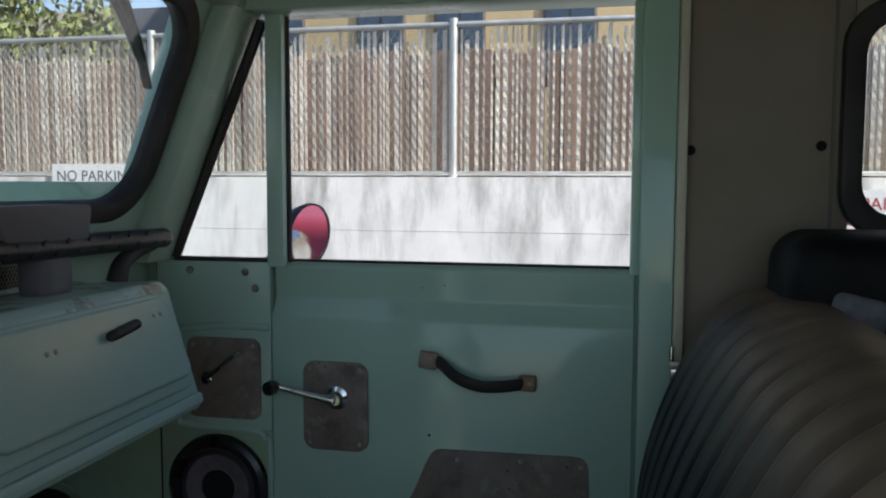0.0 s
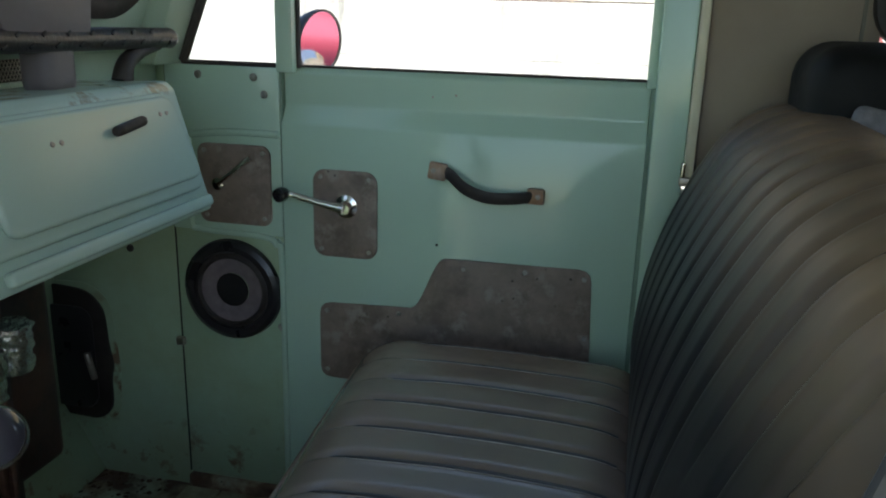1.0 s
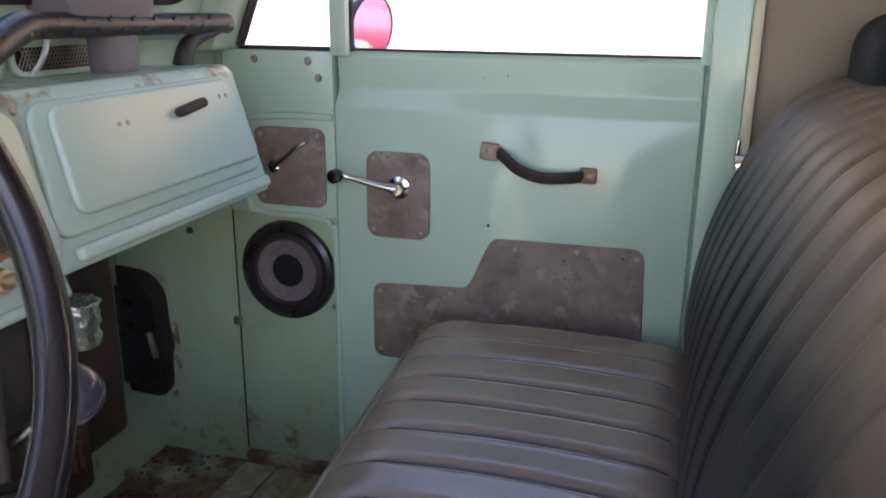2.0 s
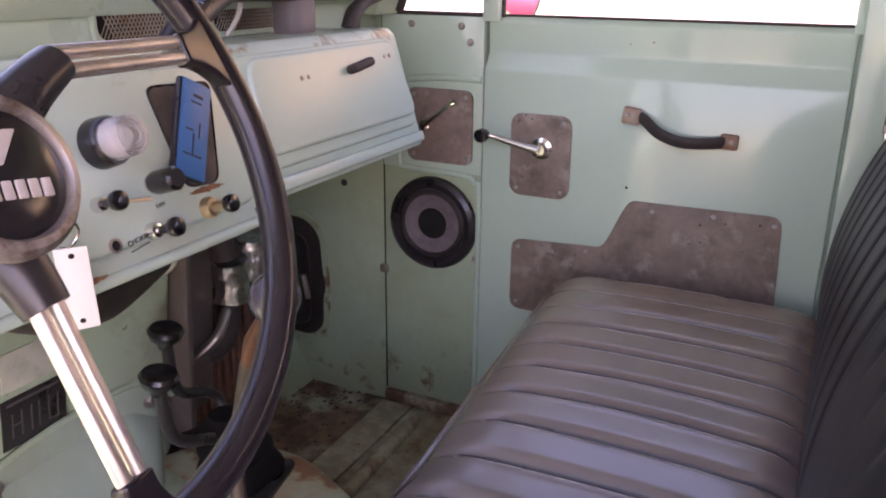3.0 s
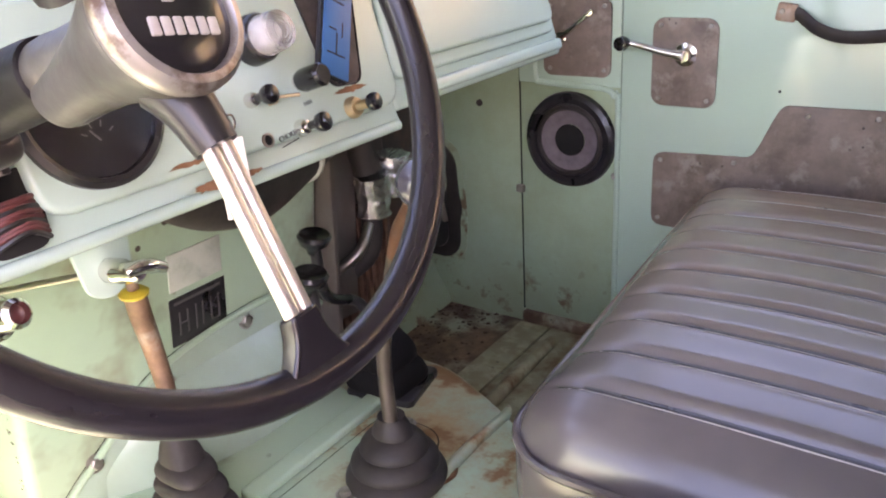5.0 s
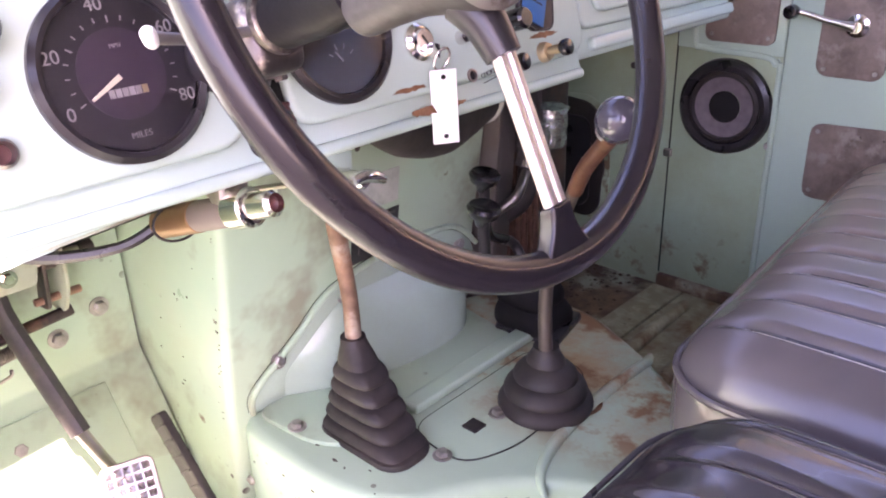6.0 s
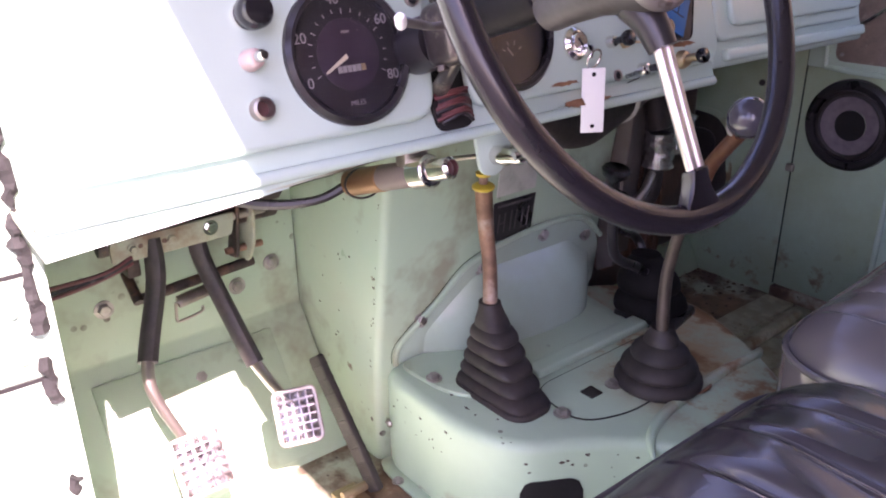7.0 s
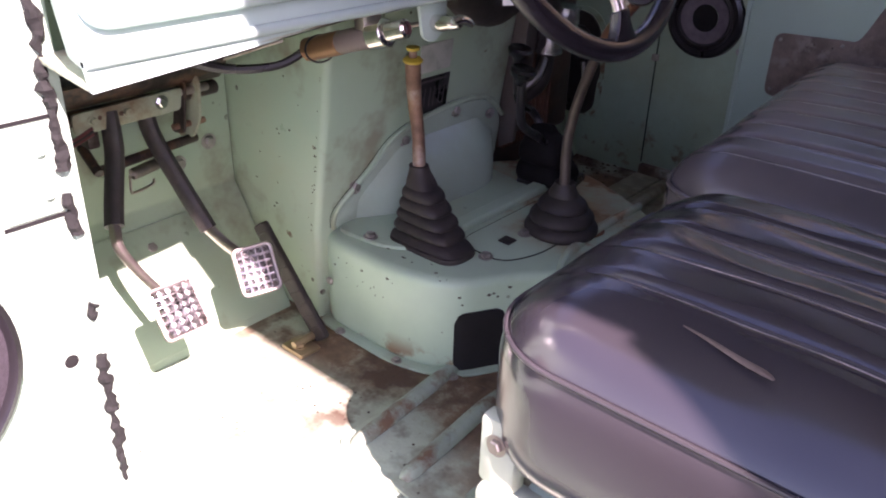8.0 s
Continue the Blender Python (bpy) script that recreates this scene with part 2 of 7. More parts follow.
def solid(name, bm, material, label, category, kind="structure", group="", sharp=38):
    """One top-level mesh of the setting."""
    bmesh.ops.recalc_face_normals(bm, faces=bm.faces)
    me = bpy.data.meshes.new(name)
    bm.to_mesh(me)
    bm.free()
    me.polygons.foreach_set("use_smooth", [True] * len(me.polygons))
    me.set_sharp_from_angle(angle=radians(sharp))
    me.materials.append(material)
    ob = new(name, me)
    WORLD_AT[ob.name] = Vector((0, 0, 0))
    return tagged(ob, label, category, group, kind)


def join(*bms):
    out = bms[0]
    for b in bms[1:]:
        me = bpy.data.meshes.new("tmp")
        b.to_mesh(me)
        b.free()
        out.from_mesh(me)
        bpy.data.meshes.remove(me)
    return out


def moved(bm, m):
    bm.transform(m)
    return bm


def bevel(bm, width, seg=2, angle=30):
    if width > 0:
        es = [e for e in bm.edges if len(e.link_faces) == 2 and e.calc_face_angle(0) > radians(angle)]
        bmesh.ops.bevel(bm, geom=es, offset=width, segments=seg, affect="EDGES", profile=0.5, clamp_overlap=True)
    return bm


def box(x0, x1, y0, y1, z0, z1, bev=0.003, seg=2):
    bm = bmesh.new()
    bmesh.ops.create_cube(bm, size=1.0)
    bm.transform(Matrix.Translation(((x0 + x1) / 2, (y0 + y1) / 2, (z0 + z1) / 2)) @ Matrix.Diagonal((x1 - x0, y1 - y0, z1 - z0, 1)))
    return bevel(bm, bev, seg)


def prism(pts, axis, a0, a1, bev=0.0, seg=2):
    """A polygon pushed along an axis. axis x: points are (y, z); y: (x, z); z: (x, y)."""
    bm = bmesh.new()
    put = {"x": lambda p, a: (a, p[0], p[1]), "y": lambda p, a: (p[0], a, p[1]), "z": lambda p, a: (p[0], p[1], a)}[axis]
    lo, hi = [bm.verts.new(put(p, a0)) for p in pts], [bm.verts.new(put(p, a1)) for p in pts]
    bm.faces.new(lo), bm.faces.new(hi[::-1])
    for i in range(len(pts)):
        j = (i + 1) % len(pts)
        bm.faces.new((lo[j], lo[i], hi[i], hi[j]))
    bmesh.ops.recalc_face_normals(bm, faces=bm.faces)
    return bevel(bm, bev, seg)


def rrect(cx, cy, w, h, r, n=6):
    pts = []
    for sx, sy, a in ((1, 1, 0), (-1, 1, 90), (-1, -1, 180), (1, -1, 270)):
        for i in range(n + 1):
            t = radians(a + 90 * i / n)
            pts.append((cx + sx * (w / 2 - r) + r * math.cos(t), cy + sy * (h / 2 - r) + r * math.sin(t)))
    return pts


def rounded(pts, r, n=5):
    """Rounds the corners of a polygon."""
    out, k = [], len(pts)
    for i in range(k):
        p, a, b = Vector(pts[i]), Vector(pts[i - 1]), Vector(pts[(i + 1) % k])
        u, v = (a - p), (b - p)
        d = min(r, u.length * 0.45, v.length * 0.45)
        s, e = p + u.normalized() * d, p + v.normalized() * d
        for j in range(n + 1):
            t = j / n
            out.append(tuple((1 - t) ** 2 * s + 2 * t * (1 - t) * p + t * t * e))
    return out


def lathe(profile, n=28, caps=True):
    """A turned shape round local z from (radius, height) pairs."""
    bm = bmesh.new()
    rings = []
    for r, h in profile:
        if r < 1e-5:
            rings.append([bm.verts.new((0, 0, h))])
        else:
            rings.append([bm.verts.new((r * math.cos(2 * math.pi * i / n), r * math.sin(2 * math.pi * i / n), h)) for i in range(n)])
    for a, b in zip(rings, rings[1:]):
        for i in range(n):
            j = (i + 1) % n
            f = [a[i % len(a)], a[j % len(a)], b[j % len(b)], b[i % len(b)]]
            f = list(dict.fromkeys(f))
            if len(f) > 2:
                bm.faces.new(f)
    for ring in (rings[0], rings[-1]):
        if caps and len(ring) > 2:
            bm.faces.new(ring)
    bmesh.ops.recalc_face_normals(bm, faces=bm.faces)
    return bm


def along(a, b):
    """A pose at a with its z axis towards b."""
    a, b = Vector(a), Vector(b)
    return Matrix.Translation(a) @ (b - a).to_track_quat("Z", "Y").to_matrix().to_4x4()


def rod(a, b, r, r2=None, n=16):
    d = (Vector(b) - Vector(a)).length
    r2 = r if r2 is None else r2
    return moved(lathe([(r * 0.9, 0), (r, min(0.002, d * 0.1)), (r2, d - min(0.002, d * 0.1)), (r2 * 0.9, d)], n), along(a, b))


def smooth_path(pts, k=6):
    pts = [Vector(p) for p in pts]
    out = []
    for i in range(len(pts) - 1):
        p0, p1, p2, p3 = pts[max(i - 1, 0)], pts[i], pts[i + 1], pts[min(i + 2, len(pts) - 1)]
        for j in range(k):
            t = j / k
            out.append(0.5 * ((2 * p1) + (p2 - p0) * t + (2 * p0 - 5 * p1 + 4 * p2 - p3) * t * t + (3 * p1 - p0 - 3 * p2 + p3) * t ** 3))
    return out + [pts[-1]]


def tube(pts, r, n=12, k=6, flat=1.0, closed=False):
    """A swept round or oval bar; r may be a list that runs along the path."""
    path = smooth_path(pts, k) if k else [Vector(p) for p in pts]
    m = len(path)
    radii = [float(np.interp(i / max(m - 1, 1), np.linspace(0, 1, len(r)), r)) if isinstance(r, (list, tuple)) else r for i in range(m)]
    bm = bmesh.new()
    rings, up = [], None
    for i, p in enumerate(path):
        if closed:
            d = (path[(i + 1) % m] - path[i - 1]).normalized()
        else:
            d = (path[min(i + 1, m - 1)] - path[max(i - 1, 0)]).normalized()
        if up is None:
            up = Vector((0, 0, 1)) if abs(d.z) < 0.9 else Vector((1, 0, 0))
        side = d.cross(up).normalized()
        up = side.cross(d).normalized()
        rings.append([bm.verts.new(p + radii[i] * (math.cos(2 * math.pi * j / n) * side * flat + math.sin(2 * math.pi * j / n) * up)) for j in range(n)])
    pairs = list(zip(rings, rings[1:])) + ([(rings[-1], rings[0])] if closed else [])
    for a, b in pairs:
        for j in range(n):
            bm.faces.new((a[j], a[(j + 1) % n], b[(j + 1) % n], b[j]))
    if not closed:
        bm.faces.new(rings[0]), bm.faces.new(rings[-1])
    bmesh.ops.recalc_face_normals(bm, faces=bm.faces)
    return bm


def soft_box(x0, x1, y0, y1, z0, z1, r, step=0.012, rz=None):
    """A cushion-like box of fine faces with round edges (r in plan, rz in height)."""
    rz = rz or r
    bm = bmesh.new()
    lo, hi = Vector((x0, y0, z0)), Vector((x1, y1, z1))
    size = hi - lo
    steps = step if isinstance(step, tuple) else (step,) * 3
    cnt = [max(2, int(round(s / t))) for s, t in zip(size, steps)]
    for ax in range(3):
        u, v = (ax + 1) % 3, (ax + 2) % 3
        for end in (0, 1):
            grid = []
            for i in range(cnt[u] + 1):
                row = []
                for j in range(cnt[v] + 1):
                    p = Vector((0, 0, 0))
                    p[ax], p[u], p[v] = (hi if end else lo)[ax], lo[u] + size[u] * i / cnt[u], lo[v] + size[v] * j / cnt[v]
                    row.append(bm.verts.new(p))
                grid.append(row)
            for i in range(cnt[u]):
                for j in range(cnt[v]):
                    bm.faces.new((grid[i][j], grid[i + 1][j], grid[i + 1][j + 1], grid[i][j + 1]))
    bmesh.ops.remove_doubles(bm, verts=bm.verts, dist=1e-5)
    rr = Vector((r, r, rz))
    for vert in bm.verts:
        q = Vector(tuple(min(max(vert.co[k], lo[k] + rr[k]), hi[k] - rr[k]) for k in range(3)))
        d = vert.co - q
        e = Vector(tuple(d[k] / rr[k] for k in range(3)))
        if e.length > 1e-6:
            top = max(abs(c) for c in e)
            e = e.normalized() * top
            vert.co = q + Vector(tuple(e[k] * rr[k] for k in range(3)))
    bmesh.ops.recalc_face_normals(bm, faces=bm.faces)
    return bm


def screw(parent, at, towards, r=0.006, material=None, name="screw"):
    a = Vector(at)
    m = along(a, a + Vector(towards))
    head = lathe([(r, 0), (r, r * 0.25), (r * 0.75, r * 0.55), (0, r * 0.65)], 12)
    cut = box(-r * 0.75, r * 0.75, -r * 0.12, r * 0.12, r * 0.5, r * 0.72, 0)
    return part(name, moved(join(head, cut), m), material or zinc, parent)


def bolt(parent, at, towards, r=0.009, material=None):
    a = Vector(at)
    m = along(a, a + Vector(towards))
    washer = lathe([(r * 1.5, 0), (r * 1.5, r * 0.2), (0, r * 0.2)], 16)
    head = lathe([(r, r * 0.2), (r, r * 0.8), (r * 0.8, r * 0.95), (0, r * 0.95)], 6)
    return part("bolt", moved(join(washer, head), m), material or zinc, parent, sharp=25)


def letters(text, size, m, material, parent, name="lettering", label=""):
    cu = bpy.data.curves.new("t", "FONT")
    cu.body, cu.size, cu.align_x, cu.align_y, cu.extrude = text, size, "CENTER", "CENTER", 0.0003
    tmp = bpy.data.objects.new("t", cu)
    me = bpy.data.meshes.new_from_object(tmp)
    bpy.data.objects.remove(tmp)
    bm = bmesh.new()
    bm.from_mesh(me)
    bpy.data.meshes.remove(me)
    return part(name, moved(bm, m), material, parent, label)


def dash_x(z):
    return -0.455 + (0.662 - z) * 0.3


def dash_m(y, z, out=0.0, roll=0.0):
    """A pose on the dashboard's face: local x to the passenger's side, y up, z out."""
    u, v, nrm = Vector((0, 1, 0)), Vector((-0.287, 0, 0.958)), Vector((0.958, 0, 0.287))
    m = Matrix((u, v, nrm)).transposed().to_4x4()
    m.translation = Vector((dash_x(z), y, z)) + nrm * out
    return m @ Matrix.Rotation(radians(roll), 4, "Z")


# ---------------------------------------------------------------- ground and what stands outside
GROUND = -0.62
solid("ground", box(-400, 400, -400, 400, GROUND - 0.2, GROUND, 0), asphalt, "grey worn asphalt reaching to the horizon", "ground")

WALL_Y = 6.7
solid("retaining_wall", join(box(-14, 12, WALL_Y, WALL_Y + 0.25, GROUND, 0.521, 0), box(-14, 12, WALL_Y, WALL_Y + 0.25, 0.524, 0.97, 0)), concrete,
      "stained pale concrete retaining wall below a fence", "wall")


def fence():
    f = thing("chain_link_fence", (0, WALL_Y + 0.1, 0.95), "chain link fence with weathered upright slats on the wall", "fence")
    y, z0, z1 = WALL_Y + 0.1, 0.97, 2.21
    for x in (-6.63, -3.91, -1.18, 1.55, 4.27):
        part("post", rod((x, y, z0 - 0.02), (x, y, z1 + 0.05), 0.035), galv, f)
    part("top_rail", rod((-8, y, z1), (6, y, z1), 0.024), galv, f)
    part("bottom_rail", rod((-8, y, z0 + 0.03), (6, y, z0 + 0.03), 0.02), galv, f)
    rnd = random.Random(4)
    x = -7.6
    while x < 3.6:
        w = rnd.choice((0.016, 0.022, 0.028, 0.036))
        top = z1 - rnd.choice((0.02, 0.02, 0.03, 0.05, 0.12))
        part("slat", prism([(x, z0 + 0.03), (x + w, z0 + 0.02), (x + w, top), (x, top - 0.01)], "y", y + 0.022, y + 0.03), slat_mat, f)
        x += w + rnd.choice((0.012, 0.020, 0.028, 0.036, 0.05))
    wires = bmesh.new()
    for k in range(-30, 190):
        for s in (1, -1):
            a = -7.6 + k * 0.062
            p, q = Vector((a, y - 0.012, z0)), Vector((a + s * 0.75, y - 0.012, z1))
            d = Vector((0.0006, 0, 0))
            vs = [wires.verts.new(c) for c in (p - d, p + d, q + d, q - d)]
            ws = [wires.verts.new(c + Vector((0, 0.006, 0))) for c in (p - d, p + d, q + d, q - d)]
            wires.faces.new(vs), wires.faces.new(ws[::-1])
            for i in range(4):
                wires.faces.new((vs[i - 1], vs[i], ws[i], ws[i - 1]))
    tagged(part("wire_mesh", wires, mat("dull_wire", (0.30, 0.29, 0.27), 0.6, 0.3), f, "diamond pattern wire"), kind="stuff")


fence()


def board_fence():
    """Brown boards that stand close behind the wire."""
    f = thing("board_fence", (0, WALL_Y + 0.5, GROUND), "weathered brown board fence behind the wire mesh", "fence")
    rnd = random.Random(9)
    x = -8.2
    while x < 5.0:
        w = rnd.uniform(0.10, 0.16)
        top = 2.06 + rnd.uniform(-0.05, 0.05)
        y = WALL_Y + 0.5 + rnd.uniform(-0.012, 0.012)
        part("board", prism([(x, GROUND), (x + w, GROUND), (x + w, top - 0.02), (x + w - 0.02, top), (x + 0.02, top), (x, top - 0.02)], "y", y, y + 0.02), board_brown, f)
        x += w + rnd.choice((0.004, 0.008, 0.02))
    part("rail", box(-8.2, 5.0, WALL_Y + 0.54, WALL_Y + 0.60, 1.75, 1.84, 0.004), board_brown, f)


board_fence()


def no_parking_sign(x, z, w, h, text_mat, words=True):
    s = thing("no_parking_sign", (x, WALL_Y - 0.03, z), "white sign with no parking lettering on the concrete wall", "sign", "signs on the wall")
    part("plate", prism(rrect(x, z, w, h, 0.01), "y", WALL_Y - 0.03, WALL_Y - 0.014), white_card, s)
    m = Matrix(((1, 0, 0, x), (0, 0, -1, WALL_Y - 0.0315), (0, 1, 0, z + h * 0.2), (0, 0, 0, 1)))
    letters("NO PARKING", h * 0.36, m, text_mat, s)
    for k in range(2):
        part("small_line", box(x - w * 0.4, x + w * 0.4, WALL_Y - 0.0325, WALL_Y - 0.0305, z - h * (0.18 + 0.16 * k) - 0.014, z - h * (0.18 + 0.16 * k) + 0.014, 0), text_mat, s)


no_parking_sign(-4.40, 0.90, 0.90, 0.37, mat("grey_letters", (0.10, 0.10, 0.12), 0.6))
no_parking_sign(2.05, 0.70, 0.60, 0.36, mat("red_letters", (0.40, 0.05, 0.05), 0.6))


def apartment_building():
    b = thing("apartment_building", (0, 14, GROUND), "yellow stucco building with dark sliding windows behind the fence", "building")
    y = 14.0
    part("wall", box(-7.3, 14, y, y + 6, GROUND, 8, 0.02), stucco, b)
    part("roof", box(-7.6, 14.3, y - 0.4, y + 6.4, 8, 8.25, 0.02), mat("roof_grey", (0.2, 0.18, 0.17), 0.9), b)
    for x in (-5.7, -3.87, -2.48, -0.63, 1.4, 3.3, 5.6):
        for z in (3.35, 6.0):
            w = part("window", box(x - 0.45, x + 0.45, y - 0.05, y + 0.02, z - 0.7, z + 0.7, 0.02), mat("window_frame_brown", (0.16, 0.12, 0.09), 0.5) if x < -5 and z < 4 else bpy.data.materials["window_frame_brown"], b)
            part("pane", box(x - 0.40, x - 0.02, y - 0.064, y - 0.052, z - 0.65, z + 0.65, 0), win_dark, w)
            part("pane", box(x + 0.02, x + 0.40, y - 0.072, y - 0.052, z - 0.65, z + 0.65, 0), win_dark, w)


apartment_building()


def house():
    h = thing("house", (-13, 17, GROUND), "pale house with a grey pitched roof beyond the fence", "house")
    part("wall", box(-17, -8, 15, 20, GROUND, 3.2, 0.02), mat("white_siding", (0.7, 0.68, 0.62), 0.8), h)
    part("roof", prism([(14.4, 3.2), (20.6, 3.2), (17.5, 5.0)], "x", -17.4, -7.6, 0.02), bpy.data.materials["roof_grey"], h)
    w = part("window", box(-10.2, -8.9, 14.95, 15.02, 1.5, 2.8, 0.02), bpy.data.materials["window_frame_brown"], h)
    part("pane", box(-10.1, -9.0, 14.93, 14.948, 1.6, 2.7, 0), win_dark, w)


house()


def tree(x, y, s, seed):
    t = thing("tree", (x, y, GROUND), "leafy green tree standing behind the fence", "tree", "trees behind the fence")
    rnd = random.Random(seed)
    trunk = tube([(x, y, GROUND), (x + 0.1, y, 1.0), (x - 0.05, y, 2.6)], [0.16 * s, 0.12 * s, 0.07 * s], 8, 4)
    for k in range(6):
        a = k * 1.05
        trunk = join(trunk, tube([(x, y, 1.6 + 0.15 * k), (x + 0.7 * s * math.cos(a), y + 0.7 * s * math.sin(a), 2.5 + 0.2 * k), (x + 1.2 * s * math.cos(a), y + 1.2 * s * math.sin(a), 3.1 + 0.25 * k)], [0.05 * s, 0.03 * s, 0.01], 6, 3))
    part("trunk", trunk, bark, t)
    bm = bmesh.new()
    for k in range(5200):
        while True:
            p = Vector((rnd.uniform(-1, 1), rnd.uniform(-1, 1), rnd.uniform(-1, 1)))
            if 0.25 < p.length < 1 and noise.noise(p * 2.2 + Vector((seed, 0, 0))) > -0.12:
                break
        c = Vector((x, y, 3.1 * s)) + Vector((p.x * 1.7, p.y * 1.5, p.z * 1.35)) * s
        r = Euler((rnd.uniform(0, 6), rnd.uniform(0, 6), rnd.uniform(0, 6))).to_matrix()
        vs = [bm.verts.new(c + r @ Vector(v) * 0.07 * s) for v in ((-1, 0, 0), (0, -0.45, 0.08), (1, 0, 0), (0, 0.45, 0.08))]
        bm.faces.new(vs)
    tagged(part("crown", bm, leaf, t), kind="stuff")


tree(-7.6, 9.3, 1.0, 3)
tree(-11.0, 10.5, 1.25, 8)


def red_car():
    """A parked car that the round mirror shows."""
    x, y = 3.9, 3.8
    c = thing("red_car", (x, y, GROUND), "glossy red parked car with round headlamps", "car")
    g = GROUND
    side = [(x - 1.9, g + 0.35), (x - 1.95, g + 0.55), (x - 1.75, g + 0.85), (x - 1.0, g + 0.98), (x - 0.55, g + 1.42), (x + 0.7, g + 1.45), (x + 1.4, g + 0.98), (x + 1.9, g + 0.85), (x + 1.95, g + 0.4), (x + 1.5, g + 0.25), (x - 1.5, g + 0.25)]
    part("body", prism(rounded(side, 0.25), "y", y - 0.8, y + 0.8, 0.08, 3), red_paint, c)
    part("windscreen", prism([(x - 0.99, g + 1.0), (x - 0.58, g + 1.38), (x - 0.60, g + 1.40), (x - 1.02, g + 1.02)], "y", y - 0.66, y + 0.66), win_dark, c)
    part("side_window", prism([(x - 0.82, g + 1.0), (x - 0.48, g + 1.36), (x + 0.62, g + 1.38), (x + 1.1, g + 1.0)], "y", y - 0.812, y - 0.80), win_dark, c)
    for k in (-0.58, 0.58):
        part("headlamp", moved(lathe([(0.14, 0), (0.14, 0.04), (0.1, 0.09), (0, 0.1)]), along((x - 1.84, y + k, g + 0.7), (x - 2.4, y + k, g + 0.8))), chrome, c)
    part("bumper", box(x - 2.05, x - 1.93, y - 0.78, y + 0.78, g + 0.32, g + 0.45, 0.03), chrome, c)
    for k in (-1.25, 1.25):
        for s in (-0.78, 0.66):
            w = part("wheel", moved(lathe([(0.3, 0), (0.32, 0.03), (0.32, 0.13), (0.3, 0.16)]), along((x + k, y + s, g + 0.32), (x + k, y + s + 1, g + 0.32))), rubber, c)
            part("hubcap", moved(lathe([(0.17, -0.004), (0.15, -0.02), (0, -0.03)]), along((x + k, y + s, g + 0.32), (x + k, y + s + 1, g + 0.32))), chrome, w)


red_car()


# ---------------------------------------------------------------- the cab's shell
solid("floor", box(-0.80, 1.6, -0.06, 1.42, -0.03, 0.0, 0), floor_mat, "rusty steel floor pan with worn mint paint", "floor")
solid("floor_plate", prism(rounded([(-0.425, 0.21), (-0.13, 0.19), (-0.13, 0.46), (-0.425, 0.44)], 0.02), "z", -0.002, 0.006, 0.003), floor_mat, "raised worn plate of the driver's floor", "floor")
ribs = None
for x in (-0.402, -0.308, -0.214):
    r = tube([(x + 0.006, 0.218, 0.002), (x + 0.004, 0.235, 0.006), (x, 0.30, 0.007), (x - 0.008, 0.40, 0.007), (x - 0.012, 0.45, 0.004)], [0.008, 0.0125, 0.0135, 0.0135, 0.010], 14, 5)
    ribs = r if ribs is None else join(ribs, r)
solid("floor_ribs", ribs, rib_paint, "pressed ribs of the worn steel floor, green paint rubbed to rust", "floor")
solid("floor_passenger", join(box(-0.618, -0.552, 0.98, 1.392, -0.002, 0.005, 0.002), box(-0.548, 0.20, 0.98, 1.392, -0.002, 0.005, 0.002)), floor_pale, "dirty cream steel floor before the passenger's seat", "floor")
ribs = None
for x in (-0.515, -0.425, -0.335):
    r = tube([(x - 0.004, 1.345, 0.004), (x - 0.003, 1.33, 0.008), (x, 1.22, 0.009), (x + 0.006, 1.06, 0.009), (x + 0.006, 1.0, 0.006)], [0.007, 0.0125, 0.0135, 0.0135, 0.012], 14, 5)
    ribs = r if ribs is None else join(ribs, r)
solid("floor_ribs_passenger", ribs, floor_pale, "pressed ribs of the passenger's floor", "floor")
rnd = random.Random(31)
bm = bmesh.new()                       # loose rust and dirt in the corner of the foot well
for k in range(170):
    c = Vector((-0.80 + 0.16 * rnd.random() ** 1.6, 1.40 - 0.30 * rnd.random() ** 1.5, 0.0))
    r_ = rnd.uniform(0.0012, 0.0055) * (1.2 - 2.0 * (1.40 - c.y))
    top = bm.verts.new(c + Vector((rnd.uniform(-1, 1) * r_ * 0.3, rnd.uniform(-1, 1) * r_ * 0.3, r_ * rnd.uniform(0.3, 0.9))))
    ring = [bm.verts.new(c + Vector((r_ * rnd.uniform(0.6, 1.3) * math.cos(a), r_ * rnd.uniform(0.6, 1.3) * math.sin(a), 0.0004))) for a in (q * 1.2566 for q in range(5))]
    for q in range(5):
        bm.faces.new((ring[q - 1], ring[q], top))
solid("rust_flakes", bm, mat("dark_rusty_dirt", (0.085, 0.048, 0.030), 0.9, var=0.5, scale=80, bump=0.4), "loose rust and dirt on the foot well's floor", "rust", "stuff")
solid("toe_board", prism([(-0.745, -0.02), (-0.752, 0.006), (-0.884, 0.205), (-0.884, 0.72), (-0.95, 0.72), (-0.95, -0.02)], "y", -0.06, 0.40, 0.004), paint_worn,
      "sloping mint painted toe board below the pedals", "bulkhead")
solid("toe_board_cover", prism([(-0.752, 0.012), (-0.866, 0.184), (-0.872, 0.180), (-0.758, 0.008)], "y", 0.06, 0.335, 0.002), paint_worn, "removable mint steel cover of the toe board", "bulkhead")
solid("wall_front", prism([(-0.80, -0.02), (-0.80, 0.004), (-0.87, 0.13), (-0.87, 0.80), (-0.95, 0.80), (-0.95, -0.02)], "y", 0.86, 1.42, 0.004), paint_kick,
      "dull green bulkhead before the passenger's feet", "bulkhead")
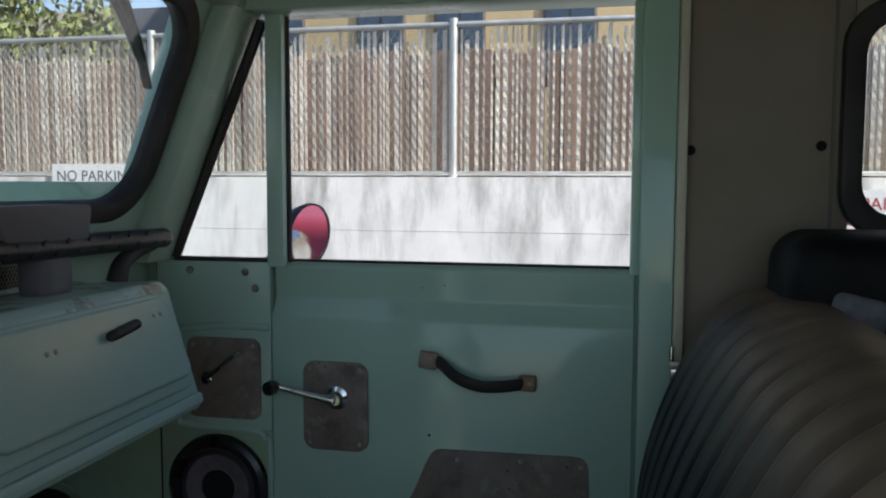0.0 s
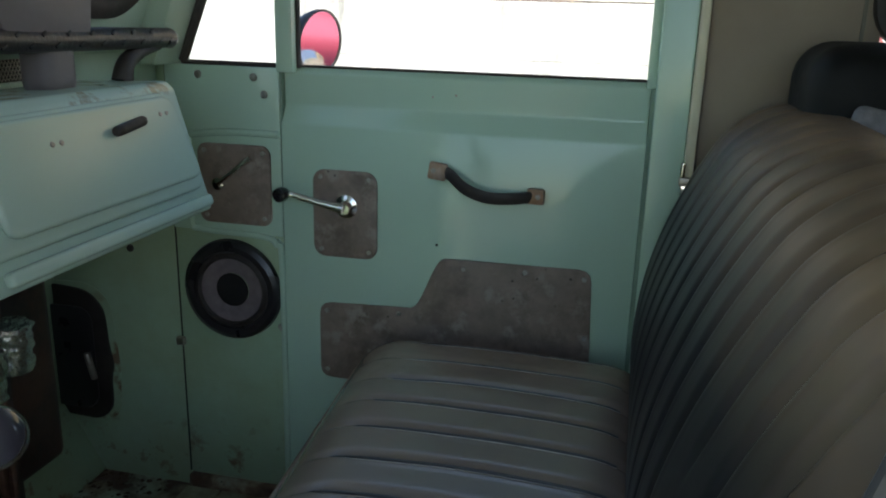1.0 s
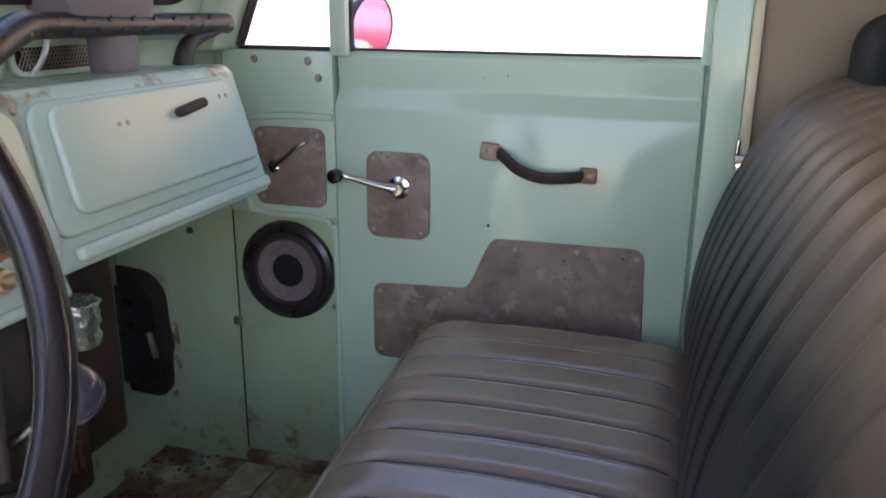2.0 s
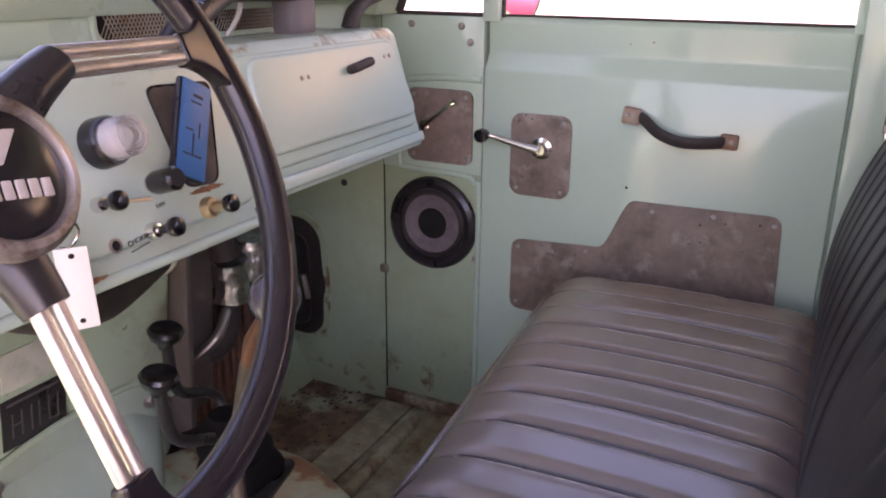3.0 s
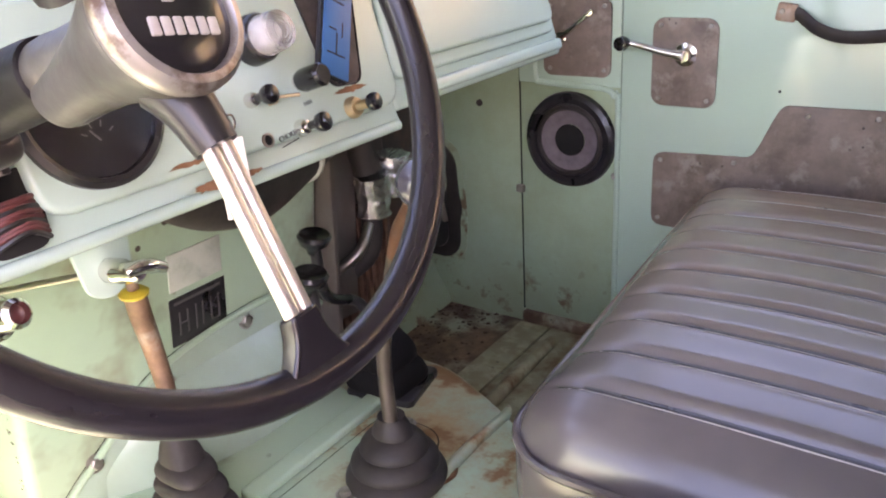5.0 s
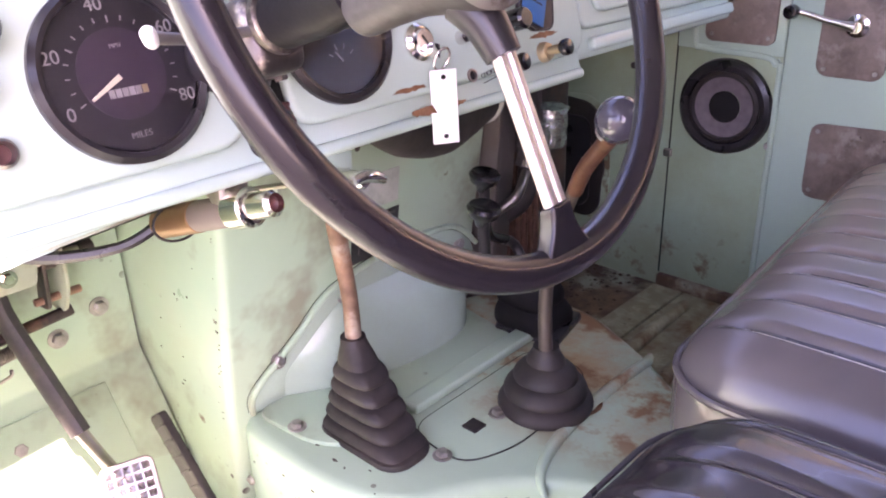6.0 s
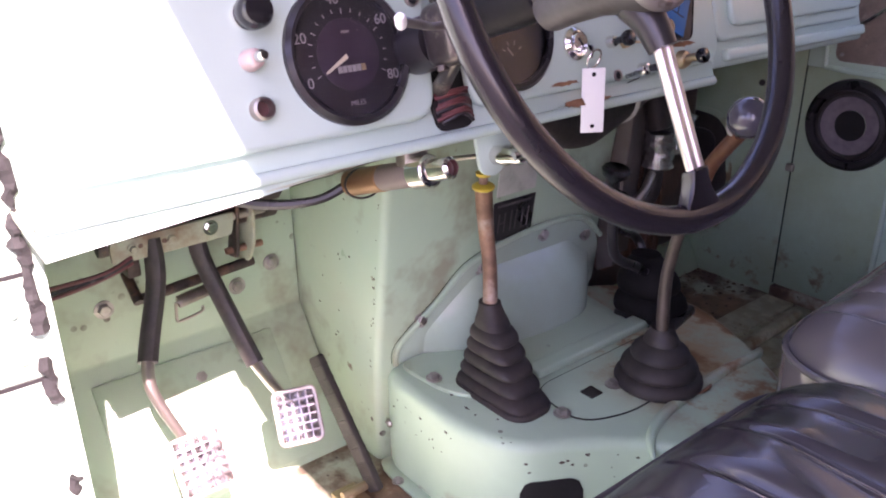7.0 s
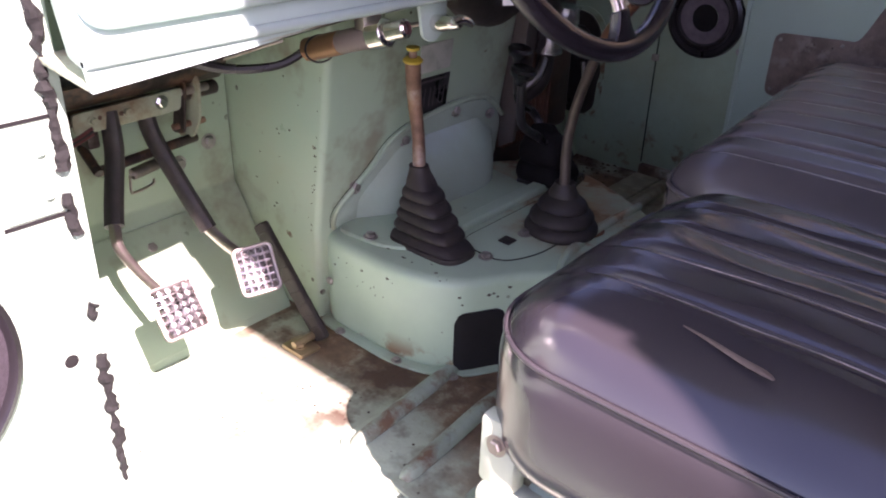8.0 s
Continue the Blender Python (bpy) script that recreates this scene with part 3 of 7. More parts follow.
solid("engine_tower", prism([(-0.95, 0.0), (-0.676, 0.0), (-0.672, 0.17), (-0.612, 0.58), (-0.612, 0.70), (-0.95, 0.70)], "y", 0.402, 0.86, 0.012, 3), paint_worn,
      "boxed mint bulkhead between the foot wells", "bulkhead")

hump_plan = [(-0.69, 0.41), (-0.50, 0.408), (-0.44, 0.424), (-0.40, 0.452), (-0.375, 0.50), (-0.33, 0.56), (-0.24, 0.62), (-0.12, 0.64), (-0.12, 0.80), (-0.24, 0.81),
             (-0.354, 0.889), (-0.495, 0.956), (-0.60, 0.95), (-0.69, 0.88)]
hump = thing("transmission_cover", (-0.5, 0.65, 0), "stained mint sheet steel cover over the gearbox", "transmission cover", kind="structure")
part("cover", prism(rounded(hump_plan, 0.06), "z", 0.0, 0.165, 0.016, 4), paint_hump, hump)
part("flange", prism(rounded([(-0.69, 0.396), (-0.50, 0.392), (-0.435, 0.41), (-0.388, 0.443), (-0.36, 0.495), (-0.33, 0.54), (-0.33, 0.62), (-0.69, 0.62)], 0.05), "z", 0.001, 0.006, 0.002), paint_worn, hump)
part("seam_bead", tube([(-0.300, 0.566, 0.150), (-0.318, 0.580, 0.163), (-0.333, 0.612, 0.166), (-0.344, 0.66, 0.166), (-0.350, 0.73, 0.166), (-0.352, 0.80, 0.166), (-0.350, 0.87, 0.164), (-0.362, 0.905, 0.156)], [0.003, 0.006, 0.0075, 0.0085, 0.0085, 0.0085, 0.008, 0.004], 10), paint_hump, hump)


def ease(v):
    v = min(1.0, max(0.0, v))
    return v * v * (3 - 2 * v)


def swell(v, soft):
    return 0.5 * (v + math.sqrt(v * v + soft * soft))


dome = bmesh.new()                      # a smooth bulge pressed out of the tower's face
rows = []
for i in range(33):
    z = 0.160 + 0.142 * i / 32
    row = []
    for j in range(45):
        y = 0.445 + 0.408 * j / 44
        left = (0.631 * (y - 0.44) - 0.776 * (z - 0.20) - 0.014) / 0.105
        right = (0.571 * (0.853 - y) - 0.821 * (z - 0.255) - 0.012) / 0.09
        limits = [(0.292 - z) / 0.108, (y - 0.472) / 0.17, (0.842 - y) / 0.080, left, right, 1.0]
        d = 0.114 * sum(swell(v, 0.05) ** -3 for v in limits) ** (-1 / 3)
        row.append(dome.verts.new((-0.672 + 0.146 * (z - 0.17) - 0.004 + d, y, z)))
    rows.append(row)
for p, q in zip(rows, rows[1:]):
    for j in range(44):
        dome.faces.new((p[j], p[j + 1], q[j + 1], q[j]))
low = [dome.verts.new((-0.69, v.co.y, v.co.z)) for v in (rows[0][0], rows[0][-1], rows[-1][-1], rows[-1][0])]
dome.faces.new(low)
dome.faces.new((low[0], low[1], *reversed(rows[0])))
dome.faces.new((low[3], *rows[-1], low[2]))
dome.faces.new((low[0], *[r[0] for r in rows], low[3]))
dome.faces.new((low[1], *[r[-1] for r in rows], low[2]))
part("dome", dome, paint_blue, hump, "blue grey bulged cover")
flange = prism(rounded([(0.435, 0.166), (0.440, 0.20), (0.57, 0.306), (0.69, 0.326), (0.80, 0.318), (0.858, 0.27), (0.86, 0.166)], 0.03, 4), "x", -0.70, -0.60)
for v in flange.verts:
    if v.co.x > -0.65:
        v.co.x = -0.672 + 0.146 * (v.co.z - 0.17) + 0.005
edge_line = [(0.434, 0.168), (0.439, 0.202), (0.505, 0.256), (0.568, 0.306), (0.69, 0.327), (0.80, 0.319), (0.859, 0.271)]
part("dome_bead", tube([(-0.672 + 0.146 * (z - 0.17) + 0.004, y, z) for y, z in edge_line], 0.0045, 8, 5), paint_worn, hump)
part("dome_joint", tube([(-0.672 + 0.146 * (z - 0.17) + 0.0005, y - 0.0045, z + 0.003) for y, z in edge_line], 0.0006, 6, 5), dark, hump, "dark joint round the bulged cover")
part("dome_rim", bevel(flange, 0.003, 2, 40), paint_blue, hump)
part("dome_flange", prism(rounded([(-0.67, 0.435), (-0.565, 0.445), (-0.525, 0.47), (-0.51, 0.80), (-0.67, 0.83)], 0.03), "z", 0.163, 0.171, 0.003), paint_worn, hump)
part("cross_rib", prism(rrect(-0.520, 0.695, 0.030, 0.25, 0.006, 4), "z", 0.166, 0.180, 0.005, 3), paint_worn, hump)
plate = rounded([(-0.495, 0.545), (-0.40, 0.535), (-0.372, 0.60), (-0.372, 0.73), (-0.40, 0.80), (-0.495, 0.80)], 0.035)
part("access_plate", prism(plate, "z", 0.163, 0.1668, 0.001), paint_hump, hump)
part("plate_joint", tube([(*p, 0.1658) for p in plate], 0.0011, 6, 0, closed=True), dark, hump, "dark joint round the plate")
part("rust_streak", tube([(-0.345, 0.705, 0.1652), (-0.340, 0.735, 0.1654), (-0.352, 0.760, 0.1652)], [0.0015, 0.0035, 0.001], 8, 5), rust_edge, hump, "short rusty scratch")
for p in ((-0.661, 0.477, 0.232, 1, 0, 0.15), (-0.652, 0.584, 0.288, 1, 0, 0.15), (-0.60, 0.452, 0.171, 0, 0, 1), (-0.647, 0.712, 0.312, 1, 0, 0.15), (-0.650, 0.815, 0.285, 1, 0, 0.15), (-0.426, 0.532, 0.168, 0, 0, 1), (-0.429, 0.639, 0.168, 0, 0, 1), (-0.45, 0.79, 0.168, 0, 0, 1)):
    bolt(hump, p[:3], p[3:], 0.008)
for p in ((-0.652, 0.408, 0.087, 0, -1, 0),):
    screw(hump, p[:3], p[3:], 0.007)
for p in ((-0.62, 0.397), (-0.493, 0.401), (-0.40, 0.43)):
    bolt(hump, (*p, 0.006), (0, 0, 1), 0.006)
plan = [Vector(p) for p in rounded(hump_plan, 0.06)]
start = min(range(len(plan)), key=lambda k: (plan[k] - Vector((-0.425, 0.434))).length)


def wall_at(s):
    """A place s metres along the curved foot of the cover, and the way out of the wall."""
    k = start
    while s > (plan[k + 1] - plan[k]).length:
        s -= (plan[k + 1] - plan[k]).length
        k += 1
    d = (plan[k + 1] - plan[k]).normalized()
    return plan[k] + d * s, Vector((d.y, -d.x))


bm = bmesh.new()
cols, hw, hh, hr = 14, 0.042, 0.055, 0.02
prev = None
for i in range(cols + 1):
    u = -hw + 2 * hw * i / cols
    e = max(0.0, abs(u) - (hw - hr))
    half = hh - hr + math.sqrt(max(0.0, hr * hr - e * e))
    p, out = wall_at(0.012 + hw + u)
    q = p + out * 0.0015
    r = p - out * 0.004
    ring = [bm.verts.new((a.x, a.y, 0.056 + z)) for a, z in ((q, half), (q, -half), (r, -half), (r, half))]
    if prev:
        for j in range(4):
            bm.faces.new((prev[j - 1], prev[j], ring[j], ring[j - 1]))
    else:
        bm.faces.new(ring)
    prev = ring
bm.faces.new(prev)
part("access_hole", bm, dark, hump, "black rounded access hole")


# side of the cab with the passenger's door
solid("kick_panel", prism([(-0.612, 0.03), (-0.414, 0.03), (-0.414, 0.772), (-0.612, 0.772)], "y", 1.40, 1.44, 0.002), paint_kick, "olive mint kick panel beside the passenger's door", "side panel")
solid("kick_panel_upper", prism([(-0.612, 0.50), (-0.414, 0.50), (-0.414, 0.772), (-0.612, 0.772)], "y", 1.396, 1.40, 0.002), paint_door, "smooth mint panel above the loudspeaker", "side panel")
solid("kick_bead", join(tube([(-0.575, 1.396, 0.66), (-0.578, 1.396, 0.52), (-0.555, 1.396, 0.502), (-0.45, 1.396, 0.498), (-0.425, 1.396, 0.485), (-0.4165, 1.396, 0.45), (-0.4165, 1.396, 0.05)], 0.0055, 8),
                       tube([(-0.575, 1.396, 0.66), (-0.50, 1.396, 0.668), (-0.416, 1.396, 0.668)], 0.006, 8)), paint_door, "pressed bead round the small cover", "side panel")
solid("wall_front_side", prism([(-0.95, -0.02), (-0.616, -0.02), (-0.616, 0.90), (-0.95, 0.90)], "y", 1.405, 1.44, 0.002), paint_kick, "dull green side of the passenger's foot well", "side panel")
solid("side_sill", box(-0.616, 0.30, 1.394, 1.44, -0.02, 0.026, 0.004), floor_mat, "worn steel sill below the door", "sill")
vent = thing("kick_vent", (-0.84, 1.40, 0.22), "black open vent in the foot well's side", "vent")
# Dark brown sheet paints the shade behind the vent's flap.
part("opening", prism(rounded([(-0.935, 0.116), (-0.795, 0.110), (-0.766, 0.135), (-0.764, 0.20), (-0.757, 0.225), (-0.764, 0.26), (-0.768, 0.335), (-0.80, 0.366), (-0.87, 0.372), (-0.935, 0.36)], 0.02, 4), "y", 1.398, 1.4045, 0.002), mat("vent_shade_brown", (0.022, 0.016, 0.013), 0.7, var=0.4, scale=20, bump=0.2), vent)
part("surround", prism(rounded([(-0.945, 0.104), (-0.790, 0.098), (-0.752, 0.128), (-0.746, 0.22), (-0.755, 0.345), (-0.795, 0.380), (-0.945, 0.375)], 0.025, 4), "y", 1.4030, 1.4052, 0.001), paint_kick, vent)
part("flap", prism(rrect(-0.845, 0.235, 0.11, 0.20, 0.03), "y", 1.388, 1.397, 0.003), black_paint, vent)
part("flap_lever", rod((-0.80, 1.384, 0.25), (-0.79, 1.386, 0.20), 0.006), steel, vent)
part("seam_clip", box(-0.622, -0.606, 1.392, 1.402, 0.285, 0.30, 0.002), steel, solid("kick_seam", box(-0.6165, -0.6115, 1.4035, 1.42, 0.03, 0.77, 0), dark, "dark seam beside the kick panel", "seam"))

solid("a_pillar_right", prism([(-0.68, 0.772), (-0.587, 0.772), (-0.436, 1.158), (-0.436, 1.22), (-0.52, 1.22)], "y", 1.33, 1.43, 0.006), paint, "sloping mint windscreen pillar", "pillar")
solid("a_pillar_left", prism([(-0.68, 0.772), (-0.587, 0.772), (-0.436, 1.158), (-0.436, 1.22), (-0.52, 1.22)], "y", -0.10, 0.0, 0.006), paint, "sloping mint windscreen pillar", "pillar")
solid("windscreen_header", box(-0.53, -0.43, -0.1, 1.43, 1.16, 1.375, 0.006), paint, "mint header above the windscreen", "header")
# Unseen roof, raised so that sun still reaches the dashboard.
solid("roof", box(-0.56, 1.64, -0.10, 1.47, 1.37, 1.41, 0.01), roof_mat, "unseen pale headlining of the closed hard top, raised to admit sun", "ceiling")
solid("header_right", box(-0.436, 1.64, 1.36, 1.44, 1.156, 1.375, 0.004), paint, "mint rail above the passenger's door", "header")
# Unseen rail, set high to place the sun's edge on the dashboard.
solid("header_left", box(-0.436, 1.64, -0.10, -0.05, 1.33, 1.375, 0.004), paint, "unseen mint rail that shapes the sun above the driver's door", "header")
solid("b_pillar_right", box(0.155, 0.203, 1.385, 1.44, 0.0, 1.16, 0.004), paint_door, "smooth mint door pillar", "pillar")
solid("pillar_strip", box(0.2035, 0.217, 1.378, 1.40, 0.64, 1.16, 0.003), cream, "cream edge strip behind the door pillar", "trim")
# Unseen pillar, cut off low to let sun in behind the door.
solid("b_pillar_left", box(0.26, 0.298, -0.12, -0.05, 0.0, 0.62, 0.004), paint_door, "unseen mint pillar on the driver's side, cut low for the sun", "pillar")
solid("wall_rear_right", join(box(0.217, 0.43, 1.395, 1.43, 0.62, 1.16, 0.002), box(0.43, 1.0, 1.395, 1.43, 0.62, 0.83, 0.002), box(0.43, 1.0, 1.395, 1.43, 1.12, 1.16, 0.002), box(1.0, 1.64, 1.395, 1.43, 0.62, 1.16, 0.002)),
      beige, "beige inner panel of the hard top's side", "wall")
solid("wall_rear_lower", box(0.20, 1.64, 1.40, 1.44, -0.02, 0.62, 0.002), paint, "mint lower side of the load bay", "wall")
# Unseen wall, its opening sized for the sun patches on seat and floor.
solid("wall_rear_left", join(box(0.30, 1.64, -0.12, -0.06, 0.0, 0.62, 0.002), box(0.98, 1.64, -0.12, -0.06, 0.62, 1.37, 0.002)), beige, "unseen beige wall with an opening that shapes the sun", "wall")
solid("wall_rear", box(1.60, 1.64, -0.12, 1.44, 0.0, 1.38, 0.002), beige, "beige tailgate end of the cab", "wall")
for x, z in ((0.222, 0.945), (0.393, 0.95), (0.252, 0.668)):
    screw(thing("panel_screw", (x, 1.395, z), "dark screw holding the beige panel", "screw", "panel screws"), (x, 1.395, z), (0, -1, 0), 0.007, dark)
solid("panel_joint", box(0.405, 0.409, 1.392, 1.3955, 0.66, 1.15, 0), mat("joint_grey", (0.16, 0.15, 0.12), 0.7), "vertical joint of the beige panels", "seam")

rw = thing("window_rear", (0.72, 1.40, 0.97), "rear side window in a black rubber seal", "window", kind="structure")
outer, inner = rrect(0.715, 0.985, 0.60, 0.315, 0.06), rrect(0.715, 0.985, 0.545, 0.26, 0.045)


def ring_prism(outer, inner, axis, a0, a1, bev=0.004):
    bm = bmesh.new()
    put = {"x": lambda p, a: (a, p[0], p[1]), "y": lambda p, a: (p[0], a, p[1])}[axis]
    loops = [[bm.verts.new(put(p, a)) for p in ring] for ring in (outer, inner) for a in (a0, a1)]
    n = len(outer)
    for i in range(n):
        j = (i + 1) % n
        for a, b in ((0, 1), (1, 3), (3, 2), (2, 0)):
            bm.faces.new((loops[a][i], loops[a][j], loops[b][j], loops[b][i]))
    bmesh.ops.recalc_face_normals(bm, faces=bm.faces)
    return bevel(bm, bev, 2, 50)


part("seal", ring_prism(outer, inner, "y", 1.378, 1.41), rubber, rw)
g = part("glass", prism(rrect(0.715, 0.985, 0.56, 0.275, 0.045), "y", 1.40, 1.404), pane, rw)
g.visible_shadow = False

# windscreen


def ws_m():
    m = Matrix(((0, 0.371, 0.928, -0.605), (1, 0, 0, 0.66), (0, 0.928, -0.371, 0.855), (0, 0, 0, 1)))
    return m


wsn = thing("windscreen", (-0.6, 0.66, 0.855), "wide windscreen in a black rubber seal", "window", kind="structure")


def ws_ring(outer, inner, d0, d1):
    return moved(ring_prism(outer, inner, "y", d0, d1), ws_m() @ Matrix(((1, 0, 0, 0), (0, 0, 1, 0), (0, 1, 0, 0), (0, 0, 0, 1))))


part("seal", ws_ring(rrect(0, 0.165, 1.32, 0.35, 0.09, 8), rrect(0, 0.165, 1.265, 0.295, 0.07, 8), -0.012, 0.02), rubber, wsn)
part("frame", ws_ring(rrect(0, 0.165, 1.44, 0.46, 0.02, 8), rrect(0, 0.165, 1.315, 0.345, 0.088, 8), -0.02, 0.012), paint, wsn)
g = part("glass", moved(prism(rrect(0, 0.165, 1.27, 0.30, 0.07, 8), "z", -0.002, 0.002), ws_m()), pane, wsn)
g.visible_shadow = False
wp = thing("wiper", (-0.55, 1.15, 1.0), "black windscreen wiper hanging from the top edge", "wiper")
part("arm", moved(tube([(0.405, 0.345, -0.02), (0.50, 0.285, -0.02), (0.59, 0.222, -0.02)], 0.006, 8), ws_m()), black_paint, wp)
part("blade", moved(tube([(0.445, 0.335, -0.012), (0.54, 0.262, -0.012), (0.612, 0.190, -0.012)], 0.008, 8, flat=0.6), ws_m()), rubber, wp)

# cowl, bonnet and scuttle before the screen
solid("cowl", join(box(-0.70, -0.625, -0.06, 1.40, 0.70, 0.845, 0.008), box(-0.66, -0.618, -0.06, 1.40, 0.815, 0.85, 0.006)), paint, "mint cowl wall under the windscreen", "cowl")
solid("bonnet", box(-1.75, -0.70, 0.05, 1.32, 0.70, 0.77, 0.03), paint, "mint bonnet before the windscreen", "bonnet")


# ---------------------------------------------------------------- passenger's door
def passenger_door():
    d = thing("passenger_door", (-0.13, 1.40, 0.05), "closed mint steel passenger door with hardboard covers", "car door")
    prof = [(1.392, 0.035), (1.391, 0.684), (1.393, 0.690), (1.409, 0.714), (1.410, 0.720), (1.407, 0.765), (1.414, 0.775), (1.44, 0.775), (1.44, 0.035)]
    part("inner_panel", prism(prof, "x", -0.410, 0.150, 0.003), paint_door, d)
    part("vent_post", box(-0.417, -0.388, 1.392, 1.425, 0.765, 1.16, 0.004), paint_door, d)
    part("rear_post", box(0.142, 0.156, 1.40, 1.43, 0.765, 1.16, 0.003), paint_door, d)
    part("sill_rubber", box(-0.385, 0.142, 1.410, 1.416, 0.7735, 0.7775, 0.001), rubber, d, "black rubber wiper strip")
    part("vent_seal", tube([(-0.425, 1.405, 1.15), (-0.505, 1.405, 0.962), (-0.583, 1.405, 0.778)], 0.009, 8, 3), rubber, d)
    part("vent_sill_seal", tube([(-0.583, 1.405, 0.774), (-0.42, 1.405, 0.774)], 0.005, 8, 0), rubber, d)
    part("vent_post_seal", tube([(-0.386, 1.41, 1.155), (-0.385, 1.41, 0.772)], 0.004, 8, 0), rubber, d)
    for n, y, pts in (("vent_glass", 1.415, [(-0.58, 0.772), (-0.41, 0.772), (-0.41, 1.158), (-0.432, 1.158)]),):
        gl = part(n, prism(pts, "y", y, y + 0.003), pane, d)
        gl.visible_shadow = False
    for x, z in ((-0.552, 0.757), (-0.456, 0.756), (-0.439, 0.730)):
        screw(d, (x, 1.397, z), (0, -1, 0), 0.0065)
    # covers
    cov = part("crank_cover", prism(rrect(-0.303, 0.549, 0.107, 0.142, 0.02), "y", 1.387, 1.3905, 0.0015), board, d, "taupe hardboard cover")
    for sx in (-1, 1):
        for sz in (-1, 1):
            screw(cov, (-0.303 + sx * 0.04, 1.387, 0.549 + sz * 0.059), (0, -1, 0), 0.004)
    low = [(-0.348, 0.265), (-0.348, 0.398), (-0.205, 0.404)]
    for k in range(7):
        t = k / 6
        low.append((-0.192 + 0.052 * t, 0.404 + 0.088 * (3 * t * t - 2 * t ** 3)))
    low += [(0.088, 0.495), (0.098, 0.265)]
    cov = part("lower_cover", prism(rounded(low, 0.02, 3), "y", 1.387, 1.3905, 0.0015), board, d, "taupe hardboard cover")
    for x, z in ((-0.335, 0.385), (-0.212, 0.393), (-0.108, 0.478), (-0.012, 0.482), (0.078, 0.48), (0.085, 0.385), (-0.335, 0.28)):
        screw(cov, (x, 1.387, z), (0, -1, 0), 0.004)
    # window winder
    cr = part("window_crank", moved(lathe([(0.0185, 0), (0.0185, 0.003), (0.012, 0.006), (0.010, 0.018), (0.0, 0.019)], 20), along((-0.300, 1.387, 0.563), (-0.300, 1.0, 0.563))), chrome, d, "chrome window crank")
    part("arm", tube([(-0.300, 1.37, 0.563), (-0.335, 1.366, 0.570), (-0.375, 1.362, 0.580), (-0.39, 1.360, 0.583)], [0.009, 0.006, 0.005, 0.006], 10), chrome, cr)
    part("knob", moved(lathe([(0.005, 0), (0.009, 0.004), (0.012, 0.014), (0.011, 0.024), (0, 0.028)], 16), along((-0.391, 1.364, 0.583), (-0.40, 1.30, 0.583))), bakelite, cr, "black knob")
    # pull strap
    st = part("pull_strap", tube([(-0.160, 1.388, 0.632), (-0.135, 1.378, 0.629), (-0.105, 1.362, 0.611), (-0.070, 1.358, 0.601), (-0.03, 1.366, 0.601), (0.006, 1.388, 0.604)], 0.0095, 10, 6, flat=0.40), rubber, d, "black rubber pull strap")
    part("end_cap", moved(box(-0.014, 0.014, -0.006, 0.006, -0.013, 0.013, 0.003), pose(-0.152, 1.381, 0.631, 0, 8, 6)), rusty, st, "rusty brown end plate")
    part("end_cap", moved(box(-0.013, 0.013, -0.006, 0.006, -0.0115, 0.0115, 0.003), pose(-0.002, 1.380, 0.6035, 0, 0, -8)), rusty, st, "rusty brown end plate")
    for x, z in ((-0.157, 0.633), (0.002, 0.604)):
        screw(st, (x, 1.374, z), (0, -1, 0), 0.004)
    for x, z in ((-0.153, 0.512),):
        screw(d, (x, 1.391, z), (0, -1, 0), 0.0022, dark, "rivet_hole")
    for x, z in ((-0.169, 0.738), (-0.133, 0.742)):
        screw(d, (x, 1.409, z), (0, -1, 0), 0.002, steel, "rivet_hole")


passenger_door()
solid("door_gap", join(box(-0.4138, -0.4102, 1.3985, 1.43, 0.04, 0.765, 0), box(0.1502, 0.1548, 1.3965, 1.43, 0.04, 0.765, 0)), mat("gap_green", (0.20, 0.28, 0.22), 0.7), "dark gaps round the closed door", "seam")

kc = thing("kick_cover", (-0.49, 1.395, 0.52), "taupe hardboard cover with a chrome lever", "cover panel")
part("plate", prism(rrect(-0.494, 0.583, 0.128, 0.132, 0.016), "y", 1.390, 1.3955, 0.0015), board, kc)
for x, z in ((-0.545, 0.637), (-0.442, 0.637), (-0.442, 0.530), (-0.545, 0.53)):
    screw(kc, (x, 1.390, z), (0, -1, 0), 0.004)
lv = part("lever", tube([(-0.52, 1.384, 0.585), (-0.50, 1.38, 0.598), (-0.475, 1.378, 0.618), (-0.459, 1.38, 0.630)], [0.006, 0.004, 0.004, 0.005], 8), chrome, kc, "thin chrome lever")
part("pivot", moved(lathe([(0.01, 0), (0.01, 0.004), (0, 0.008)], 14), along((-0.522, 1.390, 0.583), (-0.522, 1.3, 0.583))), chrome, lv)


